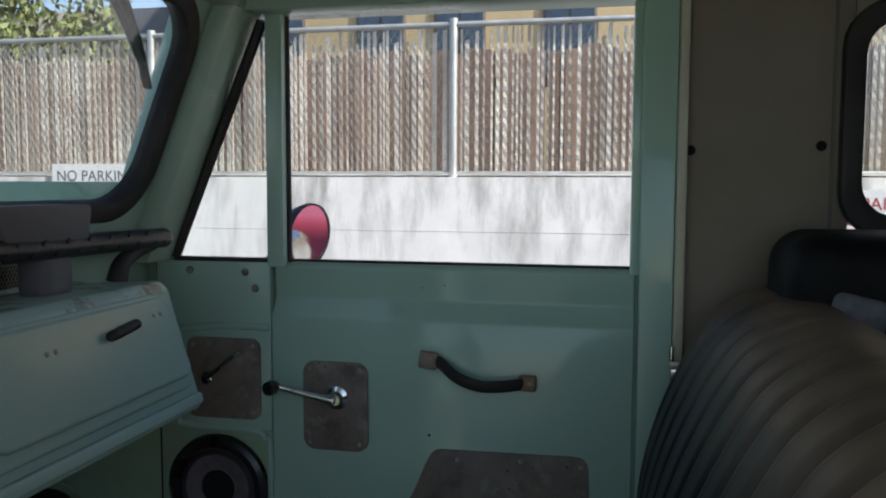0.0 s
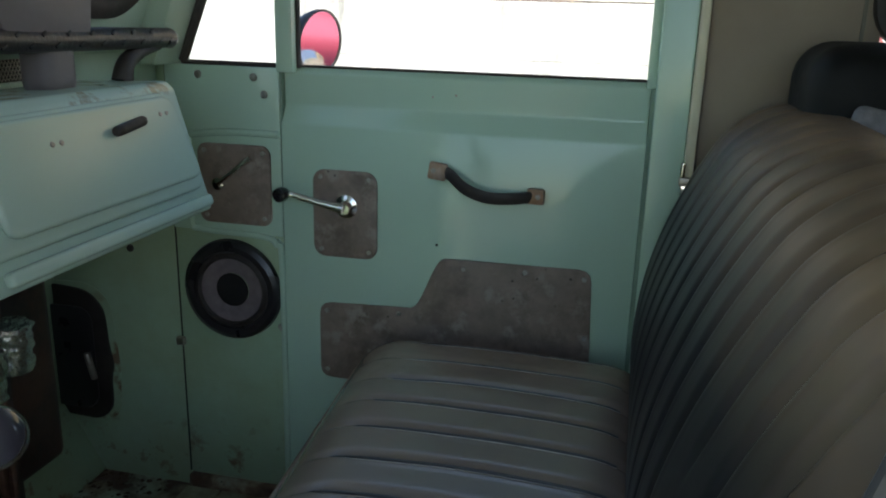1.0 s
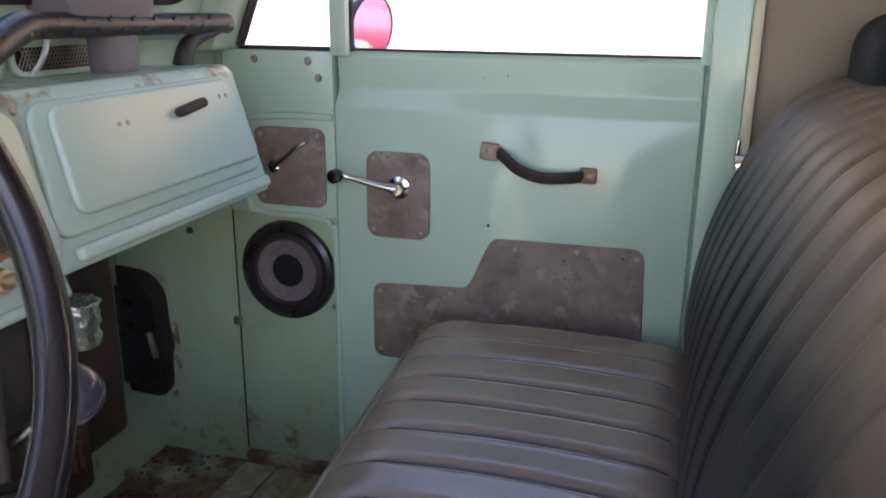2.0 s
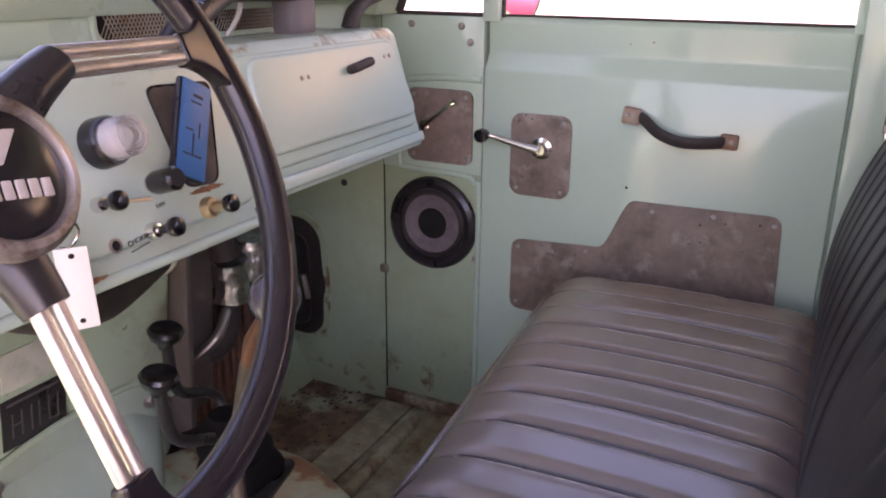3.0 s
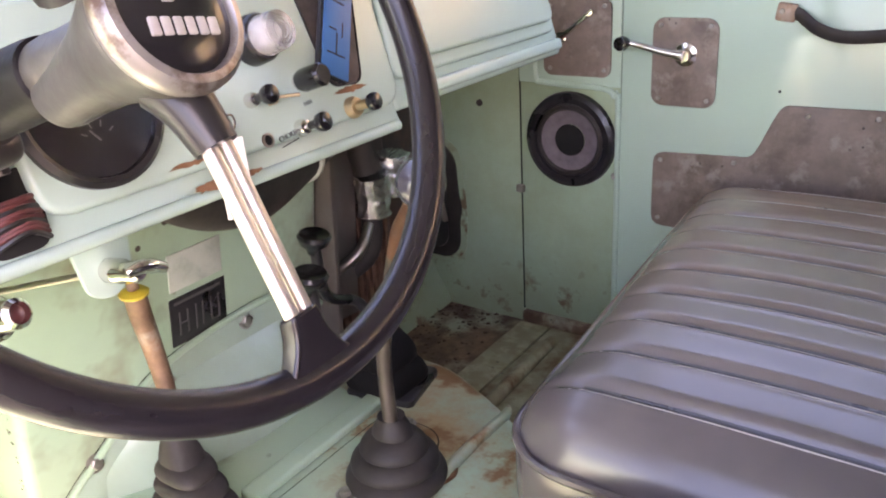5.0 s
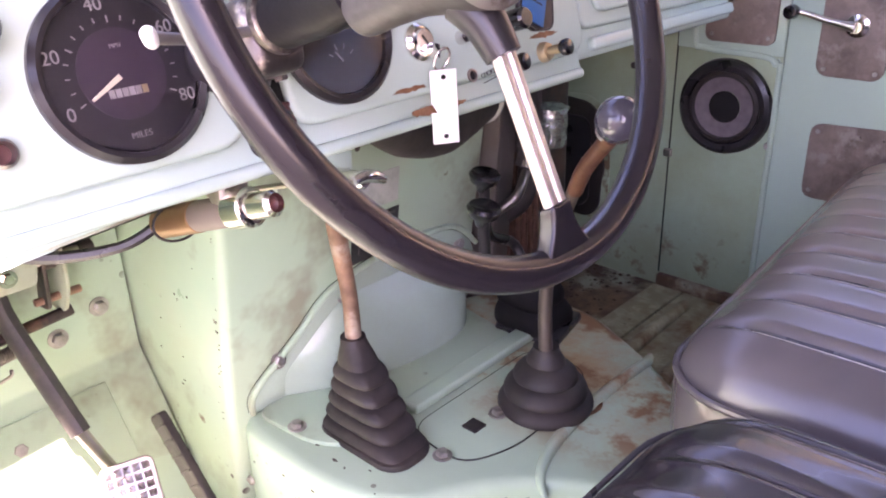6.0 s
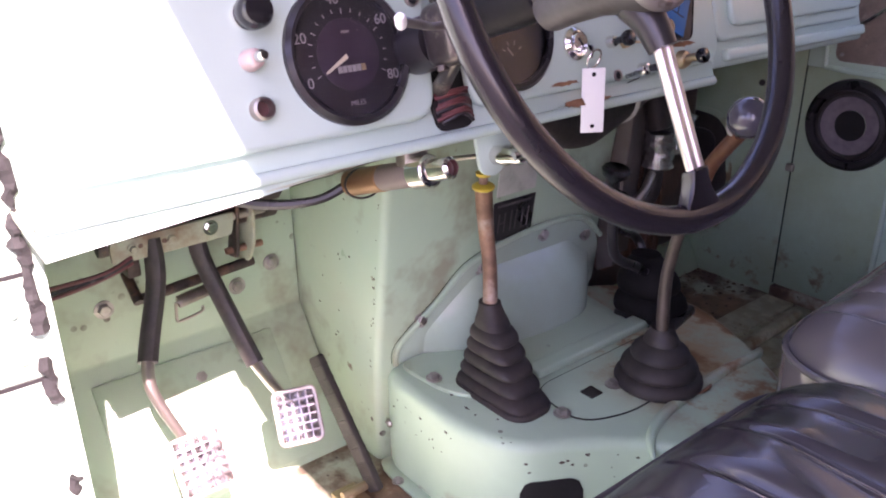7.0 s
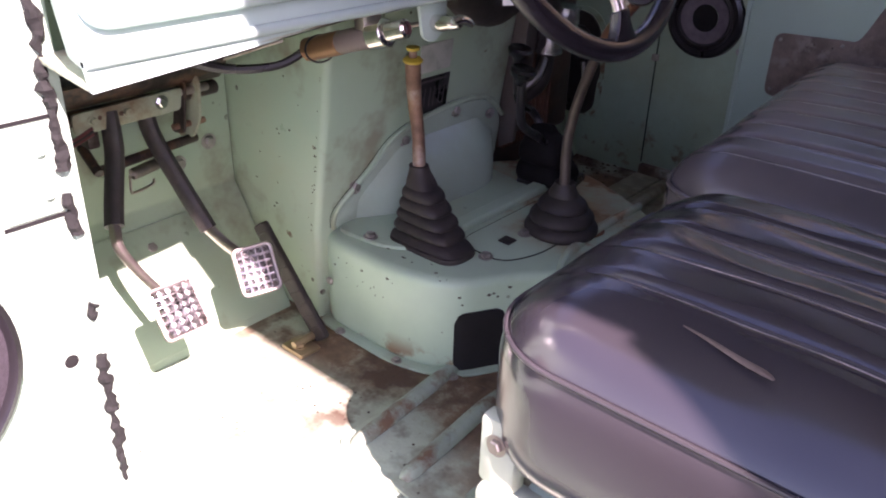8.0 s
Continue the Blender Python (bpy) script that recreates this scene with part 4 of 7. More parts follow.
def loudspeaker(at, towards, r, label, shallow=False):
    s = thing("loudspeaker", at, label, "speaker", "loudspeakers")
    m = along(at, Vector(at) + Vector(towards))
    k = r / 0.09
    part("rim", moved(lathe([(0.066 * k, 0.004), (0.070 * k, 0.013), (0.080 * k, 0.014), (0.088 * k, 0.009), (0.090 * k, 0.0), (0.066 * k, 0.0), (0.066 * k, 0.004)], 48, False), m), black_paint, s, "glossy black rim")
    part("cone", moved(lathe([(0.060 * k, 0.009), (0.054 * k, 0.007), (0.030 * k, 0.003), (0.029 * k, -0.001), (0.060 * k, -0.002), (0.060 * k, 0.009)], 48, False), m), cone_mat, s, "dark grey paper cone")
    part("dust_cap", moved(lathe([(0.030 * k, 0.0046), (0.026 * k, 0.0052), (0.012 * k, 0.0030), (0, 0.0024)], 32), m), dark, s)
    part("surround", moved(lathe([(0.0565 * k, 0.0085), (0.061 * k, 0.0125), (0.067 * k, 0.0085), (0.067 * k, 0.004), (0.0565 * k, 0.0085)], 48, False), m), rubber, s)
    return s


sp = loudspeaker((-0.508, 1.398, 0.400), (0, -1, 0), 0.0885, "round black loudspeaker with a grey cone in the kick panel")
part("maker_mark", box(-0.53, -0.49, 1.3855, 1.3875, 0.3215, 0.3265, 0), white_ink, sp, "small pale mark")
screw(thing("panel_screw", (-0.42, 1.394, 0.341), "zinc screw beside the loudspeaker", "screw", "panel screws"), (-0.42, 1.396, 0.341), (0, -1, 0), 0.007)
lt = thing("door_latch", (0.205, 1.38, 0.645), "small worn steel latch at the door pillar", "latch")
part("bracket", box(0.198, 0.23, 1.372, 1.384, 0.635, 0.648, 0.003), steel, lt)
part("pin", rod((0.202, 1.376, 0.648), (0.202, 1.376, 0.668), 0.004), chrome, lt)


# ---------------------------------------------------------------- dashboard
DB = 0.572   # lower edge of the dashboard
dash = thing("dashboard", (-0.5, 0.6, 0.66), "pale mint steel dashboard with chipped lower edge", "dashboard", kind="structure")
prof = [(dash_x(0.588) , 0.588), (dash_x(0.752), 0.752), (dash_x(0.752) - 0.012, 0.762), (-0.60, 0.757), (-0.66, 0.757), (-0.66, 0.745), (-0.505, 0.745), (dash_x(DB) - 0.03, DB + 0.004), (dash_x(DB) - 0.004, DB - 0.004), (dash_x(DB) + 0.003, DB)]
part("panel", prism([(p[0], p[1]) for p in prof], "y", -0.045, 0.80, 0.003), paint_dash, dash)
profg = [(dash_x(0.594), 0.594), (dash_x(0.752), 0.752), (dash_x(0.752) - 0.012, 0.762), (-0.60, 0.757), (-0.66, 0.757), (-0.66, 0.745), (-0.505, 0.745), (dash_x(0.59) - 0.03, 0.594), (dash_x(0.59) - 0.004, 0.586)]
part("glove_section", prism(profg, "y", 0.80, 1.212, 0.006, 3), paint_dash, dash)
part("top_rail", box(-0.512, -0.492, -0.045, 0.79, 0.752, 0.768, 0.006, 3), paint_dash, dash)


def on_dash(pts, y, z, d0, d1, bev=0.003, seg=3):
    return moved(prism(pts, "z", d0, d1, bev, seg), dash_m(y, z))


part("speedometer_plate", on_dash(rounded([(-0.29, -0.073), (0.076, -0.073), (0.088, 0.09), (-0.29, 0.09)], 0.03), 0.250, 0.668, 0.0, 0.014, 0.006, 4), paint_dash, dash)
part("gauge_plate", on_dash(rounded([(-0.075, -0.073), (0.355, -0.073), (0.355, 0.085), (-0.075, 0.085)], 0.03), 0.445, 0.668, 0.0, 0.014, 0.006, 4), paint_dash, dash)
part("rolled_edge", tube([(dash_x(0.577) + 0.004, -0.045, 0.577), (dash_x(0.577) + 0.004, 0.79, 0.577)], 0.006, 10, 0), paint_dash, dash)
ret = prism([(-0.045, 0.578), (0.34, 0.578), (0.24, 0.570), (0.10, 0.560), (-0.045, 0.551)], "x", -0.004, 0.003, 0.001)
for v in ret.verts:
    v.co.x += dash_x(v.co.z) - 0.002
part("lower_return", ret, paint_dash, dash)
under = prism([(-0.045, 0.551), (0.10, 0.560), (0.24, 0.570), (0.36, 0.575), (0.36, 0.578), (-0.045, 0.557)], "x", -0.52, -0.425, 0.001)
for v in under.verts:
    v.co.z += (v.co.x + 0.425) * -0.10
part("under_flange", under, mat("grimy_mint_paint", (0.36, 0.41, 0.30), 0.5, var=0.15, scale=14, bump=0.1, second=(0.22, 0.16, 0.10), second_scale=9, second_at=0.54, second_soft=0.08, spots=(0.10, 0.05, 0.03), spot_scale=40, spot_amount=0.5), dash)
# bare rust along the lower edge
for y, z, w, h in ((0.522, 0.584, 0.045, 0.010), (0.505, 0.606, 0.045, 0.005), (0.560, 0.583, 0.03, 0.006), (0.722, 0.626, 0.05, 0.007)):
    rnd = random.Random(int(y * 1000))
    pts = [(w / 2 * math.cos(a) * rnd.uniform(0.75, 1.1), h / 2 * math.sin(a) * rnd.uniform(0.5, 1.2)) for a in (k * 2 * math.pi / 34 for k in range(34))]
    part("rust_patch", on_dash(pts, y, z, 0.0135, 0.0148, 0), rust_edge, dash, "bare rusty chip in the paint")
part("wire_opening", on_dash(rounded([(-0.022, -0.03), (0.022, -0.03), (0.03, 0.03), (-0.03, 0.03)], 0.012), 0.352, 0.612, 0.001, 0.006, 0.001), dark, dash)
for k in range(9):
    rnd = random.Random(k)
    a = dash_m(0.352, 0.612)
    part("wire", tube([a @ Vector((-0.02 + rnd.uniform(-0.004, 0.004), -0.022 + 0.0035 * k, 0.006)), a @ Vector((rnd.uniform(-0.006, 0.006), -0.016 + 0.003 * k, 0.016)), a @ Vector((0.022, -0.024 + 0.004 * k, 0.006))], 0.0022, 6, 4), wire_red if k % 3 else black_paint, dash)

# glove box door
gb = thing("glove_box_door", (-0.45, 1.02, 0.68), "pale mint glove box door with a dark pull", "glove box")
part("frame_step", on_dash(rounded([(-0.225, -0.062), (0.172, -0.062), (0.150, 0.072), (-0.205, 0.072)], 0.022), 1.025, 0.680, 0.0, 0.010, 0.005, 4), paint_dash, gb)
part("door_skin", on_dash(rounded([(-0.198, -0.048), (0.160, -0.048), (0.140, 0.064), (-0.190, 0.064)], 0.022), 1.025, 0.682, 0.010, 0.020, 0.006, 4), paint_dash, gb)
part("bottom_lip", on_dash(rounded([(-0.205, -0.008), (0.174, -0.008), (0.174, 0.008), (-0.205, 0.008)], 0.006), 1.025, 0.603, 0.0, 0.013, 0.004, 3), paint_dash, gb)
part("pull", moved(soft_box(-0.029, 0.029, -0.0062, 0.0062, 0, 0.017, 0.006, 0.004), dash_m(1.050, 0.715, 0.019, 7)), rubber, gb, "dark brown oval pull")
for y in (0.924, 0.938, 1.128, 1.142):
    screw(gb, dash_m(y, 0.713 if y < 1 else 0.722, 0.020).translation, (0.958, 0, 0.287), 0.003)
screw(gb, dash_m(0.81, 0.745, 0.001).translation, (0.958, 0, 0.287), 0.005)


# White print greyed to stand in for reflections on the dial glass.
dial_ink = mat("glare_dimmed_ink", (0.30, 0.28, 0.28), 0.6, var=0.1, bump=0)


def gauge(name, y, z, r, label, speed):
    g_ = thing(name, dash_m(y, z, 0.014).translation, label, "gauge", "dashboard dials")
    m = dash_m(y, z, 0.0135)
    part("bezel", moved(lathe([(r, 0), (r, 0.006), (r - 0.004, 0.010), (r - 0.008, 0.008), (r - 0.009, 0.001), (r - 0.009, 0)], 56), m), black_paint, g_, "black bezel")
    part("dial_face", moved(lathe([(r - 0.008, 0.0015), (0, 0.0016)], 48), m), dial, g_)
    up = Matrix.Translation((0, 0, 0.0022))
    if speed:
        part("inner_disc", moved(lathe([(r * 0.5, 0.0016), (r * 0.5, 0.0024), (0, 0.0025)], 40), m), mat("dial_violet", (0.045, 0.03, 0.045), 0.5, bump=0), g_)
        for k in range(17):
            a = radians(206 - k * 234 / 16)
            long = k % 4 == 0
            part("tick", moved(box(-0.0005, 0.0005, -0.003 if long else -0.0015, 0.002, 0, 0.0004, 0), m @ up @ Matrix.Translation((r * 0.60 * math.cos(a), r * 0.60 * math.sin(a), 0)) @ Matrix.Rotation(a - math.pi / 2, 4, "Z")), dial_ink, g_)
        for k, s in enumerate(("0", "20", "40", "60", "80")):
            a = radians((206, 159, 97, 34, -28)[k])
            letters(s, 0.013, m @ up @ Matrix.Translation((r * 0.76 * math.cos(a), r * 0.76 * math.sin(a), 0)), dial_ink, g_, "numeral")
        letters("MILES", 0.0065, m @ up @ Matrix.Translation((0, -r * 0.68, 0)), dial_ink, g_)
        letters("MPH", 0.0042, m @ up @ Matrix.Translation((0, r * 0.30, 0.001)), dial_ink, g_)
        for k in range(6):
            part("odometer_wheel", moved(box(-0.0021, 0.0021, -0.003, 0.003, 0, 0.0006, 0), m @ Matrix.Translation((-0.0125 + 0.005 * k, -r * 0.20, 0.0025))), dial_ink if k < 5 else brass, g_)
        nd = moved(prism([(-0.0020, 0.004), (0.0020, 0.004), (0.0010, 0.031), (-0.0010, 0.031)], "z", 0.004, 0.0052), m @ Matrix.Rotation(radians(118), 4, "Z"))
        part("needle", nd, cream, g_, "pale needle")
    else:
        for cx, cy in ((0, -0.024), (-0.03, 0.018), (0.03, 0.018)):
            for k in range(4):
                a = radians(150 - 40 * k)
                part("tick", moved(box(-0.0005, 0.0005, -0.002, 0.003, 0, 0.0004, 0), m @ up @ Matrix.Translation((cx + 0.013 * math.cos(a), cy + 0.013 * math.sin(a), 0)) @ Matrix.Rotation(a - math.pi / 2, 4, "Z")), dial_ink, g_)
            part("needle", moved(box(-0.0007, 0.0007, 0, 0.011, 0, 0.0005, 0), m @ up @ Matrix.Translation((cx, cy, 0)) @ Matrix.Rotation(radians(35), 4, "Z")), dial_ink, g_)
    gl = part("lens", moved(lathe([(r - 0.0085, 0.0055), (r - 0.0085, 0.0068), (0, 0.0072), (0, 0.0060)], 48), m), dial_glass, g_, "clear dial glass")
    gl.visible_shadow = False
    return g_


gauge("speedometer", 0.238, 0.665, 0.0642, "round black speedometer with white numerals up to eighty", True)
gauge("combination_gauge", 0.434, 0.6655, 0.0612, "round black gauge with small white scales", False)


def pull_knob(y, z, base, length, r, material, label, ferrule=chrome, out=0.014, tilt=0):
    k = thing("pull_knob", dash_m(y, z, out).translation, label, "knob", "dashboard knobs")
    m = dash_m(y, z, out) @ Matrix.Rotation(radians(tilt), 4, "X")
    part("ferrule", moved(lathe([(base, 0), (base, 0.004), (base * 0.8, 0.009), (base * 0.5, 0.010)], 18), m), ferrule, k)
    part("stem", moved(lathe([(base * 0.45, 0.0), (base * 0.45, length)], 12), m), ferrule, k)
    part("knob", moved(lathe([(r * 0.42, length - 0.016), (r * 0.48, length - 0.006), (r * 0.90, length - 0.002), (r, length + 0.003), (r * 0.92, length + 0.006), (r * 0.6, length + 0.0075), (0, length + 0.0065)], 20), m), material, k)
    return k


pull_knob(0.588, 0.641, 0.0072, 0.026, 0.0092, bakelite, "black pull knob on a chrome stem")
pull_knob(0.637, 0.605, 0.0085, 0.030, 0.0095, bakelite, "black choke knob on a chrome stem")
pull_knob(0.715, 0.608, 0.0115, 0.030, 0.0095, bakelite, "black knob on a brass threaded sleeve", brass)
fk = thing("heater_fan_knob", dash_m(0.653, 0.6455, 0.014).translation, "black cylindrical heater fan knob", "knob", "dashboard knobs")
part("collar", moved(lathe([(0.008, 0), (0.008, 0.006)], 16), dash_m(0.653, 0.6455, 0.014)), chrome, fk)
part("grip", moved(lathe([(0.010, 0.005), (0.0115, 0.010), (0.0115, 0.034), (0.009, 0.037), (0, 0.037)], 18), dash_m(0.653, 0.6455, 0.014)), bakelite, fk)
tg = thing("toggle_switch", dash_m(0.612, 0.638, 0.014).translation, "small brass toggle switch", "switch")
part("nut", moved(lathe([(0.007, 0), (0.007, 0.004), (0.005, 0.008), (0.004, 0.009)], 6), dash_m(0.612, 0.638, 0.014)), brass, tg)
part("bat", rod(dash_m(0.612, 0.638, 0.02).translation, dash_m(0.630, 0.634, 0.036).translation, 0.0015, 0.002), brass, tg)
hs = thing("empty_switch_hole", dash_m(0.593, 0.604, 0.014).translation, "small open switch hole with a steel rim", "switch hole")
part("rim", moved(lathe([(0.007, 0), (0.007, 0.0015), (0.005, 0.002), (0.005, 0)], 18), dash_m(0.593, 0.604, 0.014)), steel, hs)
part("hole", moved(lathe([(0.0048, 0.0003), (0, 0.0004)], 14), dash_m(0.593, 0.604, 0.014)), dark, hs)
hw = thing("handwriting", dash_m(0.619, 0.60, 0.0145).translation, "hand lettered choke label in black marker", "lettering")
letters("CHOKE", 0.0070, dash_m(0.618, 0.602, 0.0143, 6), black_ink, hw)
part("underline", moved(box(-0.012, 0.012, -0.0005, 0.0005, 0, 0.0004, 0), dash_m(0.619, 0.5955, 0.0143, 8)), black_ink, hw)
letters("FAN", 0.0060, dash_m(0.657, 0.625, 0.0143, 6), black_ink, hw)
# indicator lamp with clear lens
il = thing("indicator_lamp", dash_m(0.613, 0.690, 0.014).translation, "ribbed clear lens lamp in a black holder", "lamp")
part("holder", moved(lathe([(0.0235, 0), (0.0225, 0.016), (0.0205, 0.019), (0.017, 0.019), (0.017, 0)], 32), dash_m(0.613, 0.690, 0.014)), bakelite, il)
prof_l = [(0.019, 0.012)]
for k in range(6):
    prof_l += [(0.0190 - 0.0002 * k, 0.018 + 0.0042 * k), (0.0181 - 0.0002 * k, 0.0201 + 0.0042 * k)]
prof_l += [(0.0172, 0.0432), (0.0150, 0.0436), (0.0145, 0.0420), (0.0118, 0.0436), (0.0112, 0.0420), (0.0085, 0.0436), (0.0080, 0.0420), (0.005, 0.0436), (0, 0.0430)]
part("lens", moved(lathe(prof_l, 36), dash_m(0.613, 0.690, 0.014)), glass("frosted_clear", (1.0, 0.98, 0.97), 0.12, 0.75), il, "ribbed clear plastic lens")
part("bulb", moved(lathe([(0.010, 0.010), (0.011, 0.022), (0.006, 0.032), (0, 0.034)], 20), dash_m(0.613, 0.690, 0.014)), mat("bulb_grey", (0.80, 0.78, 0.76), 0.3), il)
# ashtray opening with the blue label
at_ = thing("ashtray_opening", dash_m(0.722, 0.682, 0.014).translation, "dark opening with a blue hand marked card", "ashtray")
part("recess", on_dash(rounded([(-0.038, 0.050), (0.047, 0.046), (0.018, -0.054), (-0.026, -0.050)], 0.012), 0.722, 0.682, 0.0135, 0.0155, 0.001), mat("dirty_dark", (0.07, 0.055, 0.05), 0.6, var=0.5, scale=40), at_)
part("rim", moved(ring_prism([(p[0] * 1.05, p[1] * 1.04) for p in rounded([(-0.038, 0.050), (0.047, 0.046), (0.018, -0.054), (-0.026, -0.050)], 0.012)], rounded([(-0.038, 0.050), (0.047, 0.046), (0.018, -0.054), (-0.026, -0.050)], 0.012), "y", 0, 0.003, 0.001), dash_m(0.722, 0.682, 0.0135) @ Matrix(((1, 0, 0, 0), (0, 0, 1, 0), (0, 1, 0, 0), (0, 0, 0, 1)))), black_paint, at_)
card_m = dash_m(0.720, 0.686, 0.024) @ Matrix.Rotation(radians(-29), 4, "Z")
part("holder", moved(box(-0.021, 0.021, -0.055, 0.050, -0.009, -0.001, 0.004), card_m), black_paint, at_)
card = part("card", moved(box(-0.018, 0.019, -0.053, 0.048, -0.001, 0.0012, 0.001), card_m), blue_card, at_, "blue card with marker lines")
for b in ((-0.006, -0.030, 0.012, 0.0015), (0.006, -0.030, 0.012, 0.0015), (0.0, -0.018, 0.0015, 0.022), (-0.006, -0.004, 0.010, 0.0015), (0.007, -0.002, 0.0012, 0.016), (0.0, 0.026, 0.014, 0.0014), (0.002, 0.033, 0.012, 0.003)):
    part("marker_bar", moved(box(b[0] - b[2] / 2, b[0] + b[2] / 2, b[1] - b[3] / 2, b[1] + b[3] / 2, 0.0012, 0.0017, 0), card_m), black_ink, card)
# switches on the driver's side
sw = thing("switch_knob", dash_m(0.149, 0.705, 0.014).translation, "large black rotary knob", "knob", "dashboard knobs")
part("collar", moved(lathe([(0.013, 0), (0.013, 0.004)], 20), dash_m(0.149, 0.705, 0.014)), chrome, sw)
part("grip", moved(lathe([(0.011, 0.004), (0.0145, 0.010), (0.0148, 0.022), (0.0120, 0.027), (0, 0.028)], 24), dash_m(0.149, 0.705, 0.014)), bakelite, sw)
sw = thing("light_switch", dash_m(0.143, 0.670, 0.014).translation, "pale pull switch with a chrome tip", "switch")
part("body", moved(lathe([(0.0095, 0), (0.0085, 0.012), (0.007, 0.016), (0.006, 0.017)], 20), dash_m(0.143, 0.670, 0.014)), mat("pink_plastic", (0.55, 0.42, 0.38), 0.4), sw)
part("tip", moved(lathe([(0.0045, 0.015), (0.005, 0.027), (0.0035, 0.030), (0, 0.030)], 16), dash_m(0.143, 0.670, 0.014)), chrome, sw)
sw = thing("cigar_lighter_socket", dash_m(0.1425, 0.631, 0.014).translation, "empty socket with a steel rim", "socket")
part("rim", moved(lathe([(0.0098, 0), (0.0098, 0.010), (0.0078, 0.012), (0.0070, 0.004), (0.0070, 0)], 24), dash_m(0.1425, 0.631, 0.014)), steel, sw)
part("hole", moved(lathe([(0.0069, 0.003), (0, 0.0031)], 18), dash_m(0.1425, 0.631, 0.014)), mat("dark_red", (0.08, 0.03, 0.03), 0.5), sw)
for y in (0.319, 0.347):
    hh = thing("lamp_hole", dash_m(y, 0.707, 0.014).translation, "empty round hole with a steel rim", "hole", "empty holes")
    part("rim", moved(lathe([(0.0082, 0), (0.0082, 0.002), (0.0062, 0.003), (0.0062, 0)], 20), dash_m(y, 0.707, 0.014)), steel, hh)
    part("hole", moved(lathe([(0.0061, 0.001), (0, 0.0011)], 16), dash_m(y, 0.707, 0.014)), dark, hh)
# ignition lock, key and tag
ig = thing("ignition_lock", dash_m(0.530, 0.645, 0.014).translation, "round chrome ignition lock with a key", "ignition lock")
part("escutcheon", moved(lathe([(0.018, 0), (0.018, 0.003), (0.014, 0.007), (0.0125, 0.005), (0.0105, 0.010), (0, 0.010)], 32), dash_m(0.530, 0.645, 0.014)), chrome, ig)
part("slot", moved(box(-0.001, 0.001, -0.006, 0.006, 0.0098, 0.0106, 0), dash_m(0.530, 0.645, 0.014, 30)), dark, ig)
kr = thing("key_tag", dash_m(0.545, 0.62, 0.05).translation, "white plastic key tag on a wire ring", "key tag")
part("ring", tube([(-0.415 + 0.004 * math.sin(a), 0.539 + 0.010 * math.cos(a), 0.634 + 0.011 * math.sin(a)) for a in (k * 2 * math.pi / 16 for k in range(16))], 0.0012, 6, 0, closed=True), chrome, kr)
part("key", box(-0.44, -0.412, 0.532, 0.5345, 0.636, 0.650, 0.001), chrome, kr)
part("tag", moved(prism([(-0.013, -0.037), (0.013, -0.037), (0.013, 0.037), (-0.013, 0.037)], "x", -0.001, 0.001, 0.0008), pose(-0.412, 0.538, 0.5885, 2, 3, -38)), white_card, kr)
for dz in (-0.029, 0.030):
    part("hole", moved(lathe([(0.0025, 0.0013), (0, 0.0014)], 12), Matrix.Translation((-0.412, 0.538, 0.5885)) @ pose(0, 0, 0, 2, 3, -38) @ Matrix.Translation((0, 0, dz)) @ Matrix.Rotation(radians(90), 4, "Y")), dark, kr)


# ---------------------------------------------------------------- steering
def axes(tilt, yaw, at):
    """A frame whose z points up and back along a shaft."""
    nz = Vector((math.cos(tilt) * math.cos(yaw), math.cos(tilt) * math.sin(yaw), math.sin(tilt)))
    ux = Vector((0, 0, 1)).cross(nz).normalized()
    m = Matrix((ux, nz.cross(ux), nz)).transposed().to_4x4()
    m.translation = at
    return m


WC = Vector((-0.2123, 0.3477, 0.748))
WM = axes(0.4285, 0.0509, WC)
WR = 0.1881
HU, HV = -0.0232, -0.0035                # the hub sits a little off the rim's centre
HC = WM @ Vector((HU, HV, 0.035))
CM = axes(0.30, 0.05, HC)              # the column's own line


def wheel_pt(r, deg, h=0.0):
    a = radians(deg)
    return WM @ Vector((r * math.cos(a), r * math.sin(a), h))


def hub_pt(r, deg, h=0.0, side=0.0):
    a = radians(deg)
    return WM @ Vector((HU + r * math.cos(a) - side * math.sin(a), HV + r * math.sin(a) + side * math.cos(a), h))


def col_pt(s, du=0.0, dv=0.0):
    return CM @ Vector((du, dv, s))


spoke_chrome = mat("dull_chrome", (0.68, 0.62, 0.58), 0.40, 0.9, var=0.08, bump=0.02, bscale=60, second=(0.45, 0.36, 0.30), second_scale=16, second_at=0.66, second_soft=0.1, rough_var=0.05)
st = thing("steering_wheel", WC, "black rimmed steering wheel with twin chrome spokes", "steering wheel")
rim = tube([wheel_pt(WR, 360 * k / 120) for k in range(120)], 0.0110, 18, 0, closed=True)
rim_mat = mat("worn_black_rim", (0.014, 0.012, 0.015), 0.25, var=0.10, scale=18, bump=0.0, bscale=40, second=(0.020, 0.016, 0.017), second_scale=7, second_at=0.6, second_soft=0.25, rough_var=0.03)
part("rim", rim, rim_mat, st, "glossy black rim with worn brown patches")
